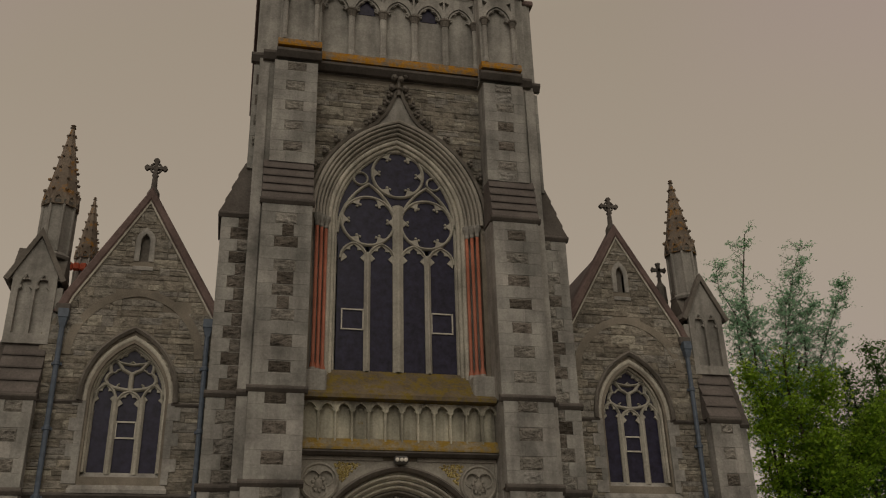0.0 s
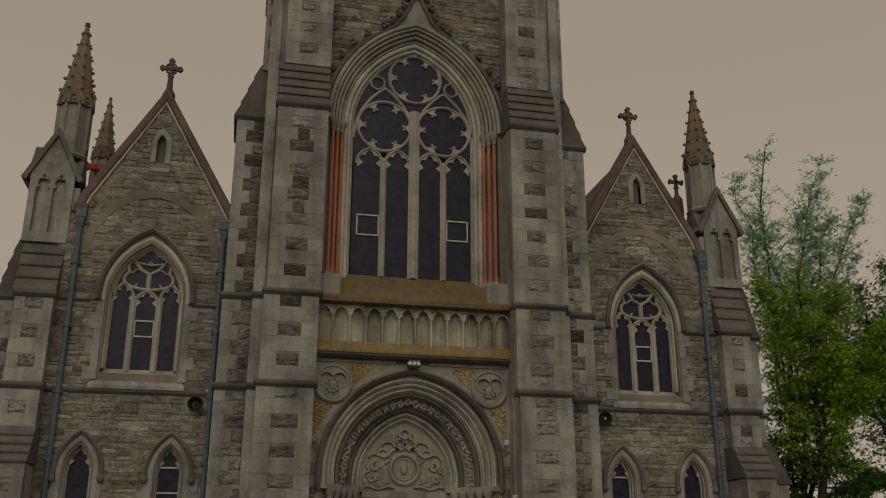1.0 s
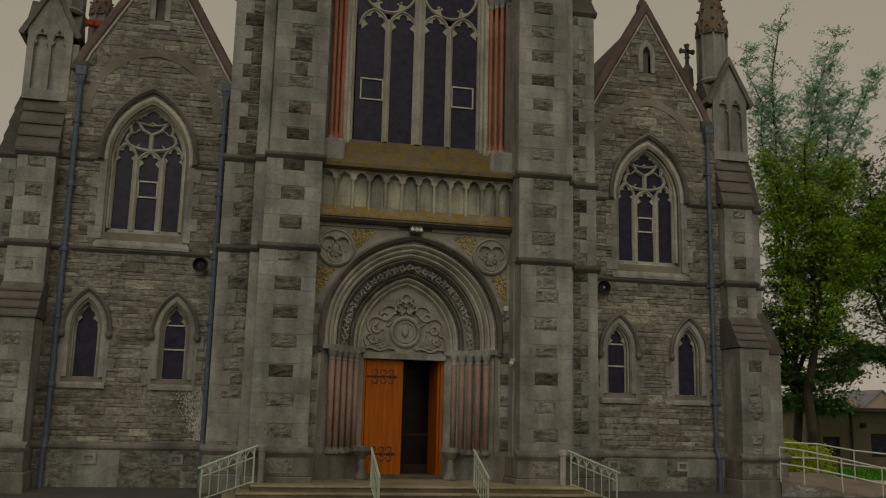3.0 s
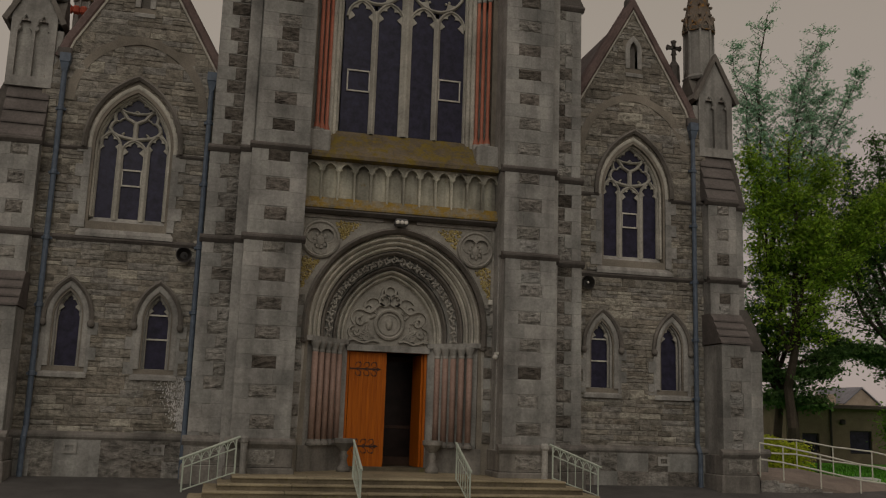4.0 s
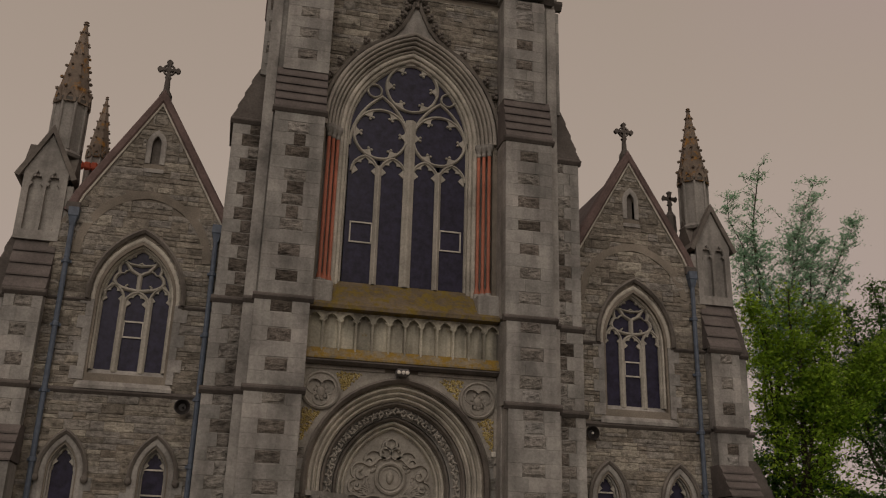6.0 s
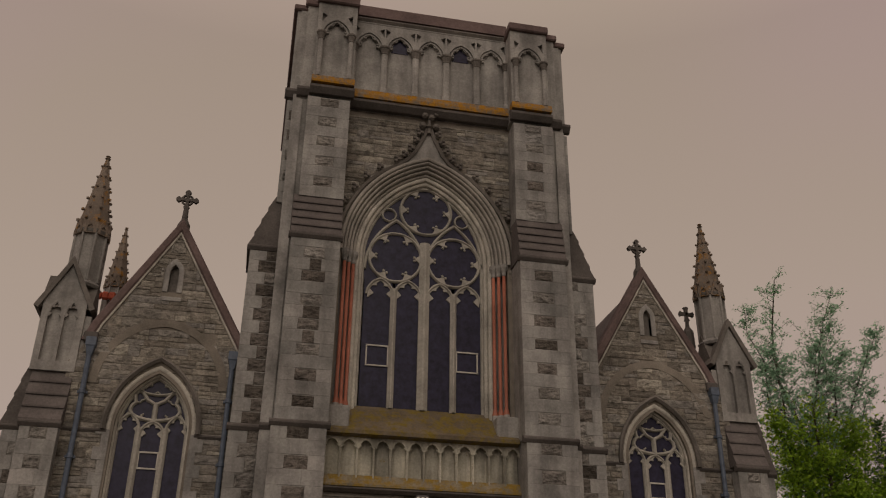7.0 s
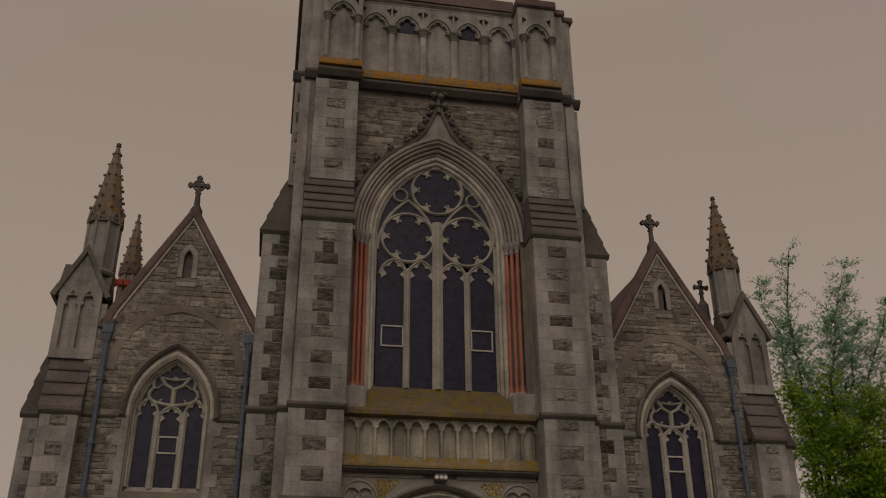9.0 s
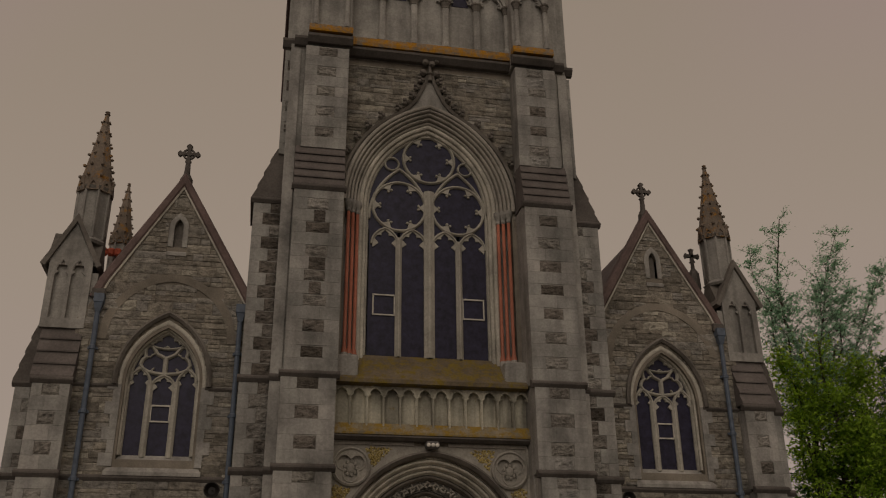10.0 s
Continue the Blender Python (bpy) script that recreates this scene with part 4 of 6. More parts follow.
part("stem", bm, M_SLOPE, rear_cross)
bm = bmesh.new()
for k in range(4):
    a = k * math.pi / 2
    u, v = math.cos(a), math.sin(a)
    prism(bm, [(p * u - q * v, 0.7 + p * v + q * u) for p, q in [(0.0, -0.05), (0.17, -0.06), (0.25, -0.1), (0.29, 0), (0.25, 0.1), (0.17, 0.06), (0.0, 0.05)]], -0.05, 0.05)
part("cross_head", bm, M_SLOPE, rear_cross)

# ---- tower ----
TY = -0.6                      # face of the tower's middle wall
BW = (2.72, 15.2, 3.37)       # big window: half width, springing, rise
PORT = (2.5, 4.35, 2.75)      # portal: half width, springing, rise
tower = tagged(new("tower_core", None), "", "tower", "", "structure")
tower["label"] = "massive grey stone west tower over the church door"
port_loop = arch(0, *PORT, 14, 0.2)
win_loop = arch(0, *BW, 16, 9.7)
bm = bmesh.new()
plate(bm, [(-2.95, 0), (2.95, 0), (2.95, 24.2), (-2.95, 24.2)], [port_loop, win_loop], TY, TY + 0.55)
wall_tower = tagged(part("wall_tower", bm, M_MORTAR), "stone middle wall of the church tower with portal and great window", "wall", kind="structure")
lay_stones(wall_tower, 9, (-2.9, 2.9, 14.6, 20.3), TY, [(-2.95, 14.6), (2.95, 14.6), (2.95, 20.35), (-2.95, 20.35)], [arch(0, 2.8, 15.2, 3.55, 14, 14.0)], 30)
for s in (-1, 1):
    a, b = sorted((s * 2.9, s * 4.72))
    bm = bmesh.new()
    box(bm, a, b, -1.1, 8.5, 0, 24.1)
    part("corner_mass", bm, M_DRESS, tower)
bm = bmesh.new()
box(bm, -4.7, 4.7, 5.2, 8.4, 0, 24.0)
box(bm, -2.95, 2.95, TY + 0.3, 8.4, 24.0, 24.2)
box(bm, -2.95, 2.95, TY + 1.75, 8.4, 7.2, 9.4)
part("rear_mass", bm, M_MORTAR, tower)


def tower_buttress(s):
    rng = random.Random(51 + s)
    o = thing("tower_buttress", "tall grey ashlar tower buttress with rock-faced blocks and sloping caps", "buttress", (s * 3.6, -1, 0), "tower buttresses", "structure")
    X = lambda a, b: sorted((s * a, s * b))
    shaft_stage(o, *X(2.92, 4.47), -1.75, -0.5, 1.0, 6.5, rng)
    shaft_stage(o, *X(2.88, 4.42), -1.68, -0.5, 6.6, 9.1, rng)
    shaft_stage(o, *X(2.85, 4.36), -1.65, -0.5, 9.2, 15.0, rng, damp=0.4 if s < 0 else 0.15, stained=(6, 8, 12) if s < 0 else ())
    weathering(o, *X(2.87, 4.36), -1.65, -1.35, 15.05, 16.55, 5, -0.5)
    shaft_stage(o, *X(2.83, 4.24), -1.42, -0.5, 16.5, 20.3, rng)
    for z, x0, x1, y in ((6.6, 2.82, 4.55, -1.72), (9.2, 2.78, 4.48, -1.66)):
        string_course("string_course", o, [(*X(x0, x1), y)], z, 0.17, 0.11)
    string_course("cap_course", o, [(*X(2.78, 4.44), -1.65)], 15.05, 0.16, 0.09)
    plinth_ring(o, *X(2.92, 4.47), -1.75, -0.3)
    t = thing("tower_side_buttress", "sideways tower buttress of alternating dark and pale stone", "buttress", (s * 5.2, 0, 0), "tower side buttresses", "structure")
    shaft_stage(t, *X(4.7, 5.58), -0.95, 1.0, 0.9, 6.5, rng, "quoin", s, 0.22)
    shaft_stage(t, *X(4.7, 5.56), -0.93, 1.0, 6.6, 9.1, rng, "quoin", s, 0.35)
    shaft_stage(t, *X(4.7, 5.54), -0.9, 1.0, 9.2, 14.75, rng, "quoin", s, 0.8 if s < 0 else 0.4)
    side_slope(t, s, 4.6, 4.92, 5.6, -0.92, 1.0, 14.8, 16.6)
    shaft_stage(t, *X(4.6, 4.9), -1.0, 1.0, 16.4, 20.3, rng, "quoin", s)
    for z, x1, y in ((6.6, 5.66, -0.95), (9.2, 5.62, -0.93), (14.85, 5.62, -0.9)):
        string_course("string_course", t, [(*X(4.7, x1), y)], z, 0.17, 0.1)
    bm = bmesh.new()
    for x0, x1, y in ((4.4, 4.72, -1.18),):
        box(bm, *X(x0, x1), y, 0.5, 0.0, 20.3)
    child_of(part("re_entrant", bm, M_ASHI), t)
    for z in (6.6, 9.2):
        string_course("string_course", t, [(*X(4.38, 4.74), -1.18)], z, 0.17, 0.1)
    plinth_ring(t, *X(4.6, 5.56), -0.95, 1.0)


for s in (-1, 1):
    tower_buttress(s)

# ---- parapet ----
parapet = thing("parapet", "panelled stone tower parapet with arcading and yellow lichen", "parapet", (0, 0, 0), kind="structure")


def bay(parent, cx, half, y, z0, z1, depth=0.16, pierced=False):
    """One arched panel with colonnettes."""
    spring = z1 - 1.05
    loop = arch(cx, half - 0.07, spring, (half - 0.07) * 1.35, 8, z0 + 0.15)
    bm = bmesh.new()
    plate(bm, [(cx - half, z0), (cx + half, z0), (cx + half, z1), (cx - half, z1)], [loop, *[[(cx + d * (half - 0.03), z1 - 0.55), (cx + d * (half - 0.2), z1 - 0.24), (cx + d * (half - 0.03), z1 - 0.14)] for d in (-1, 1)]], y, y + depth)
    part("arched_panel", bm, M_DRESS, parent)
    bm = bmesh.new()
    sweep(bm, arch(cx, half - 0.1, spring, (half - 0.1) * 1.35, 8), [(0.0, y + 0.05), (0.0, y - 0.05), (0.1, y - 0.05), (0.12, y + 0.05)])
    bmesh.ops.recalc_face_normals(bm, faces=bm.faces)
    part("arch_mould", bm, M_DRESS, parent)
    bm = bmesh.new()
    sweep(bm, arch(cx, half - 0.2, spring + 0.02, (half - 0.2) * 1.45, 8), [(0.0, y + 0.1), (0.0, y - 0.0), (0.05, y - 0.015), (0.07, y + 0.1)])
    for d in (-1, 1):
        for u, v in ((0.3, 0.16), (0.2, 0.4)):
            bmesh.ops.create_icosphere(bm, subdivisions=1, radius=0.05, matrix=Matrix.Translation((cx + d * u, y + 0.03, spring + v)))
    bmesh.ops.recalc_face_normals(bm, faces=bm.faces)
    part("inner_mould", bm, M_DRESS, parent)
    for d in (-1, 1):
        bm = bmesh.new()
        x = cx + d * (half - 0.04)
        turned(bm, [(0.115, z0 + 0.02), (0.115, z0 + 0.14), (0.085, z0 + 0.24), (0.08, spring - 0.3)], 12, x, y - 0.06)
        part("colonnette", bm, M_DRESS, parent, smooth=False)
        bm = bmesh.new()
        turned(bm, [(0.08, spring - 0.32), (0.1, spring - 0.3), (0.1, spring - 0.26), (0.085, spring - 0.24), (0.13, spring - 0.12), (0.125, spring - 0.1), (0.165, spring - 0.06), (0.165, spring + 0.0), (0.12, spring + 0.03)], 12, x, y - 0.06)
        part("capital", bm, M_HOOD, parent, "dark moulded round capital")
    # cusps in the arch head
    bm = bmesh.new()
    cusp = [(cx - half + 0.1, spring + 0.02), (cx - half * 0.45, spring + 0.08), (cx - half * 0.62, spring + 0.3), (cx - half * 0.2, spring + 0.42), (cx, spring + half * 1.2)]
    cusp = cusp + [(2 * cx - x, z) for x, z in cusp[-2::-1]]
    outer = arch(cx, half - 0.06, spring, (half - 0.06) * 1.35, 8)
    plate(bm, outer + cusp[::-1], [], y + 0.03, y + 0.13)
    part("cusping", bm, M_DRESS, parent)
    if pierced:
        bm = bmesh.new()
        prism(bm, [(cx - half * 0.55, spring - 0.02), (cx + half * 0.55, spring - 0.02), (cx + half * 0.42, spring + 0.3), (cx, spring + 0.75), (cx - half * 0.42, spring + 0.3)], y + 0.12, y + 0.155)
        part("louvre", bm, M_GLASS, parent, "dark pierced louvre")


PY = -0.75
bm = bmesh.new()
box(bm, -2.85, 2.85, PY + 0.14, 0.3, 20.5, 24.5)
part("parapet_wall", bm, M_DRESS, parapet)
for k in range(5):
    bay(parapet, -2.24 + 1.12 * k, 0.56, PY, 21.2, 24.25, 0.16, k in (1, 3))
bm = bmesh.new()
box(bm, -2.85, 2.85, PY - 0.02, 0.3, 24.25, 24.5, 0.02)
part("frieze", bm, M_DRESS, parapet)
bm = bmesh.new()
plate(bm, [(-2.8, 24.49), (2.8, 24.49), (2.8, 24.94), (-2.8, 24.94)], [], PY - 0.14, 0.4)
part("coping", bm, M_COPING, parapet, "purple-brown coping")
string_course("coping_cavetto", parapet, [(-2.8, 2.8, PY)], 24.47, 0.16, 0.1, M_HOOD)
string_course("base_course", parapet, [(-2.85, 2.85, PY + 0.0)], 20.82, 0.3, 0.22, M_SLOPE)
bm = bmesh.new()
v = [[bm.verts.new((x, y, z)) for y, z in ((PY - 0.21, 20.86), (PY - 0.22, 21.0), (PY - 0.18, 21.2), (PY + 0.1, 21.23), (PY + 0.1, 20.86))] for x in (-2.85, 2.85)]
for i in range(5):
    bm.faces.new((v[0][i], v[1][i], v[1][(i + 1) % 5], v[0][(i + 1) % 5]))
part("lichened_ledge", bm, M_LICHEN, parapet, "ledge covered in orange-yellow lichen")
for s in (-1, 1):
    cx = s * 3.46
    pier = thing("parapet_pier", "stone corner pier of the parapet with an arched panel", "pier", (0, 0, 0), "parapet piers", "structure")
    bm = bmesh.new()
    box(bm, cx - 0.66, cx + 0.66, -1.3, 0.5, 20.5, 24.4)
    box(bm, *sorted((s * 4.0, s * 4.5)), -1.22, 0.5, 20.5, 24.3)
    box(bm, *sorted((s * 4.4, s * 4.85)), -1.0, 0.6, 20.5, 24.2)
    box(bm, *sorted((s * 2.9, s * 4.8)), 0.3, 8.4, 20.5, 24.0)
    part("pier_core", bm, M_DRESS, pier)
    bay(pier, cx, 0.56, -1.45, 21.05, 24.0, 0.2)
    bm = bmesh.new()
    for d in (-1, 1):
        a, b = sorted((cx + d * 0.56, cx + d * 0.68))
        box(bm, a, b, -1.45, -1.2, 21.05, 24.0)
    box(bm, cx - 0.68, cx + 0.68, -1.45, -1.2, 24.0, 24.3)
    part("pier_frame", bm, M_DRESS, pier)
    bm = bmesh.new()
    box(bm, cx - 0.74, cx + 0.74, -1.58, 0.5, 24.3, 24.62, 0.04)
    box(bm, *sorted((s * 4.0, s * 4.6)), -1.34, 0.5, 24.25, 24.5, 0.04)
    box(bm, *sorted((s * 4.4, s * 4.98)), -1.12, 8.4, 24.15, 24.38, 0.04)
    part("coping", bm, M_COPING, pier, "purple-brown stepped coping")
    string_course("base_course", pier, [(cx - 0.74, cx + 0.74, -1.42), (*sorted((s * 4.1, s * 4.62)), -1.2), (*sorted((s * 4.4, s * 5.0)), -0.98)], 20.74, 0.32, 0.18, M_SLOPE)
    bm = bmesh.new()
    v = [[bm.verts.new((x, y, z)) for y, z in ((-1.64, 20.78), (-1.65, 20.86), (-1.62, 21.04), (-1.3, 21.06), (-1.3, 20.78))] for x in (cx - 0.72, cx + 0.72)]
    for i in range(5):
        bm.faces.new((v[0][i], v[1][i], v[1][(i + 1) % 5], v[0][(i + 1) % 5]))
    bm.faces.new(v[0]), bm.faces.new(v[1][::-1])
    bmesh.ops.recalc_face_normals(bm, faces=bm.faces)
    part("lichened_ledge", bm, M_LICHEN, pier, "ledge covered in orange-yellow lichen")

# ---- great window ----
great = thing("window_9", "four-light great window with foiled circles in pale stone tracery", "window", (0, 0, 0), kind="structure")
h0, s0, r0 = BW
surround(great, 0, 2.0, s0, 2.85, 10.0, [(0.0, 0.13, TY + 0.38, 0.06, 0.25), (0.12, 0.26, TY + 0.28, 0.06, 0.25)], M_MOULD)
surround(great, 0, 2.26, s0, 3.12, s0 - 0.05, [(0.0, 0.09, TY + 0.24, 0.06, 0.45), (0.1, 0.2, TY + 0.14, 0.07, 0.4), (0.21, 0.31, TY + 0.05, 0.07, 0.3), (0.32, 0.42, TY - 0.03, 0.07, 0.2), (0.43, 0.56, TY - 0.09, 0.05, 0.1)], M_CARVED)
surround(great, 0, 2.24, 15.2, 3.05, 10.0, [(0.0, 0.5, TY + 0.42, 0.01, 0.6)], M_DRESS, "recess")
# ogee hood with crockets and finial
bm = bmesh.new()
lower = [p for p in arch(0, 2.86, s0, 3.68, 18)]
m = len(lower) // 2
curve = [p for p in lower[: m + 1] if p[1] < 18.15]
tip = [(-0.95, 18.45), (-0.66, 18.72), (-0.43, 19.02), (-0.24, 19.42), (-0.1, 19.75), (-0.05, 19.95)]
ogee = curve + tip
path = ogee + [(-x, z) for x, z in ogee[::-1]]
sweep(bm, path, [(0, TY + 0.05), (0, TY - 0.12), (0.09, TY - 0.17), (0.12, TY - 0.1), (0.12, TY + 0.05)])
bmesh.ops.recalc_face_normals(bm, faces=bm.faces)
part("ogee_hood", bm, M_HOOD, great, "dark ogee hood mould")
bm = bmesh.new()
prism(bm, [p for p in curve if p[1] > 17.7] + tip + [(-x, z) for x, z in (tip[::-1] + [p for p in curve if p[1] > 17.7][::-1])] + [(0.9, 18.38), (0, 18.82), (-0.9, 18.38)], TY - 0.05, TY + 0.1)
part("ogee_panel", bm, M_DRESS, great)
for k in range(2, len(ogee) - 1):
    if ogee[k][1] < 15.6 or (k % 2 and ogee[k][1] < 18):
        continue
    for d in (-1, 1):
        x, z = ogee[k]
        x2, z2 = ogee[k - 1]
        n = Vector((-(z - z2), x - x2)).normalized()
        bm = bmesh.new()
        px, pz = x + n.x * 0.25, z + n.y * 0.25
        for q in range(3):
            a = q * 2.1
            bmesh.ops.create_icosphere(bm, subdivisions=1, radius=0.08, matrix=Matrix.Translation((d * (px + 0.07 * math.cos(a)), TY - 0.16, pz + 0.08 * math.sin(a))))
        part("crocket", bm, M_HOOD, great)
finial = bmesh.new()
turned(finial, [(0.07, 19.85), (0.06, 20.05), (0.14, 20.1), (0.06, 20.18), (0.05, 20.45)], 8, 0, TY - 0.14)
for q in range(5):
    a = q * 2 * math.pi / 5
    bmesh.ops.create_icosphere(finial, subdivisions=1, radius=0.13, matrix=Matrix.Translation((0.2 * math.cos(a), TY - 0.2, 20.62 + 0.14 * math.sin(a))))
for d in (-1, 1):
    bmesh.ops.create_icosphere(finial, subdivisions=1, radius=0.14, matrix=Matrix.Translation((d * 0.24, TY - 0.16, 20.14)))
part("finial", finial, M_HOOD, great)
# tracery: four lights, two sixfoils, a top sixfoil, small rounds and spandrels
GY = TY + 0.42
bars = [(arch(0, 1.97, s0, 2.82, 16, 10.2), 0.1, GY, 0.16, False)]
for d in (-1, 1):
    bars.append((circle(0.05 + d * 0.97, 15.3, 0.87, 36), 0.1, GY, 0.16, True))
    cusped_ring(great, 0.05 + d * 0.97, 15.3, 0.87, GY + 0.04)
    bars.append((circle(0.05 + d * 1.23, 16.84, 0.23, 18), 0.07, GY, 0.14, True))
    bars.append((arch(0.05 + d * 0.97, 0.99, 14.8, 1.86, 12), 0.1, GY, 0.16, False))
    for k in (-1, 1):
        bars += light_head(0.05 + d * 0.975 + k * 0.45, 0.43, 13.92, 0.56, GY, 0.085)
        cusp_plate(great, 0.05 + d * 0.975 + k * 0.45, 0.41, 13.92, 0.54, GY + 0.05)
bars.append((circle(0.06, 17.1, 0.86, 34), 0.1, GY, 0.16, True))
cusped_ring(great, 0.06, 17.1, 0.86, GY + 0.04)
tracery(great, bars)
lx = (-1.38, -0.47, 0.57, 1.47)
for k, x in enumerate(lx):
    glaze(great, [(x - 0.5, 10.22), (x + 0.5, 10.22), (x + 0.5, 14.4), (x - 0.5, 14.4)], GY + 0.1, [(x - 0.36, x + 0.36, 12.2), (x - 0.36, x + 0.36, 11.55)] if k in (0, 3) else ())
    if k in (0, 3):
        for d in (-1, 1):
            bm = bmesh.new()
            box(bm, x + d * 0.335 - 0.02, x + d * 0.335 + 0.02, GY + 0.05, GY + 0.09, 11.55, 12.2)
            part("glazing_bar", bm, M_BAR, great, "thin white opening-light bar")
glaze(great, arch(0, 1.98, s0, 2.83, 16, 14.4), GY + 0.1)
for x, w, top in ((0.055, 0.34, 15.9), (-0.93, 0.2, 14.15), (1.02, 0.2, 14.15)):
    bm = bmesh.new()
    bar(bm, [(x, 10.2), (x, top)], w, GY - 0.04, 0.2)
    bar(bm, [(x, 10.2), (x, top - 0.1)], w * 0.45, GY - 0.08, 0.1)
    bmesh.ops.recalc_face_normals(bm, faces=bm.faces)
    part("mullion", bm, M_PALE, great, "moulded pale stone mullion")
for d in (-1, 1):
    for k in range(3):
        x, y = d * (2.3 + 0.15 * k), TY + 0.2 - 0.1 * k
        bm = bmesh.new()
        turned(bm, [(0.1, 10.05), (0.1, 10.15), (0.07, 10.28), (0.055, 10.32), (0.055, 14.8)], 10, x, y)
        part("column_shaft", bm, M_REDST, great, "slender polished red marble shaft", True)
        bm = bmesh.new()
        turned(bm, [(0.06, 14.76), (0.08, 14.8), (0.07, 14.88), (0.14, 15.06), (0.14, 15.17)], 10, x, y)
        turned(bm, [(0.11, 9.95), (0.11, 10.07), (0.085, 10.2)], 10, x, y)
        part("capital_and_base", bm, M_DRESS, great)
# broad sloping sill
bm = bmesh.new()
prof = [(TY - 0.5, 9.12), (TY - 0.5, 9.24), (TY - 0.36, 9.34), (TY + 0.45, 10.22), (TY + 0.45, 9.0)]
v = [[bm.verts.new((x, y, z)) for y, z in prof] for x in (-2.85, 2.85)]
for i in range(5):
    bm.faces.new((v[0][i], v[1][i], v[1][(i + 1) % 5], v[0][(i + 1) % 5]))
bm.faces.new(v[0]), bm.faces.new(v[1][::-1])
bmesh.ops.recalc_face_normals(bm, faces=bm.faces)
part("sill", bm, M_MOSSY, great, "broad sloping sill brown with moss")
for d in (-1, 1):
    bm = bmesh.new()
    a, b = sorted((d * 2.2, d * 2.9))
    box(bm, a, b, TY - 0.35, TY + 0.3, 9.2, 9.98, 0.04)
    part("jamb_block", bm, M_DRESS, great)

# ---- blind arcade over the portal ----
arcade = thing("blind_arcade", "row of pale blind niches under the great window", "arcade", (0, 0, 0), kind="structure")
N = 12
w = 5.82 / N
AY = TY - 0.22
bm = bmesh.new()
box(bm, -2.88, 2.88, TY - 0.05, TY + 0.1, 7.7, 9.1)
part("arcade_back", bm, M_NICHE, arcade, "pale greenish niche backs")
for k in range(N):
    cx = -2.88 + w * (k + 0.5)
    loop = arch(cx, w / 2 - 0.04, 8.76, 0.27, 6, 7.92)
    bm = bmesh.new()
    plate(bm, [(cx - w / 2, 7.75), (cx + w / 2, 7.75), (cx + w / 2, 9.12), (cx - w / 2, 9.12)], [loop], AY, TY)
    part("niche", bm, M_NICHE, arcade)
    bm = bmesh.new()
    sweep(bm, arch(cx, w / 2 - 0.04, 8.78, 0.26, 5), [(-0.025, AY + 0.02), (-0.025, AY - 0.04), (0.025, AY - 0.04), (0.025, AY + 0.02)])
    for d in (-1, 1):
        bmesh.ops.create_icosphere(bm, subdivisions=1, radius=0.035, matrix=Matrix.Translation((cx + d * (w / 2 - 0.09), AY + 0.02, 8.84)))
    bmesh.ops.recalc_face_normals(bm, faces=bm.faces)
    part("niche_head", bm, M_NICHE, arcade, "pale pointed niche head")
    bm = bmesh.new()
    turned(bm, [(0.03, 7.9), (0.028, 8.72), (0.045, 8.77), (0.045, 8.81)], 8, cx + w / 2, AY - 0.02)
    part("niche_shaft", bm, M_NICHE, arcade)
bm = bmesh.new()
v = [[bm.verts.new((x, y, z)) for y, z in ((AY - 0.16, 7.66), (AY - 0.16, 7.72), (AY + 0.0, 8.0), (TY, 8.0), (TY, 7.6))] for x in (-2.9, 2.9)]
for i in range(5):
    bm.faces.new((v[0][i], v[1][i], v[1][(i + 1) % 5], v[0][(i + 1) % 5]))
part("mossy_ledge", bm, M_MOSSLEDGE, arcade, "ledge yellow with lichen")
string_course("ledge", arcade, [(-2.9, 2.9, AY + 0.02)], 7.66, 0.14, 0.16, M_SLOPE)

# ---- portal ----
portal = thing("portal", "deep pointed church portal with receding mouldings and marble shafts", "portal", (0, 0, 0), kind="structure")
ORD = 9
for k in range(ORD):
    f = k / (ORD - 1)
    half, rise, y = 2.4 - 1.06 * f, 2.96 - 1.0 * f, TY + 1.02 * f
    bm = bmesh.new()
    if k in (4, 5):
        prof = [(0.0, y + 0.34), (0.0, y + 0.12), (0.03, y + 0.13), (0.08, y + 0.15), (0.16, y + 0.1), (0.16, y + 0.34)]
    else:
        prof = [(0.0, y + 0.34), (0.0, y + 0.115), (0.02, y + 0.1), (0.025, y + 0.045), (0.045, y + 0.0), (0.075, y - 0.015), (0.1, y + 0.005), (0.112, y + 0.08), (0.13, y + 0.08), (0.145, y + 0.0), (0.16, y + 0.0), (0.16, y + 0.34)]
    sweep(bm, arch(0, half, 4.36 - 0.2 * f, rise - 0.38 + 0.2 * f, 18, 3.98), prof)
    bmesh.ops.recalc_face_normals(bm, faces=bm.faces)
    part("arch_order", bm, M_HOOD if k in (3, 6) else M_DRESS if k in (4, 5) else M_MOULD, portal)
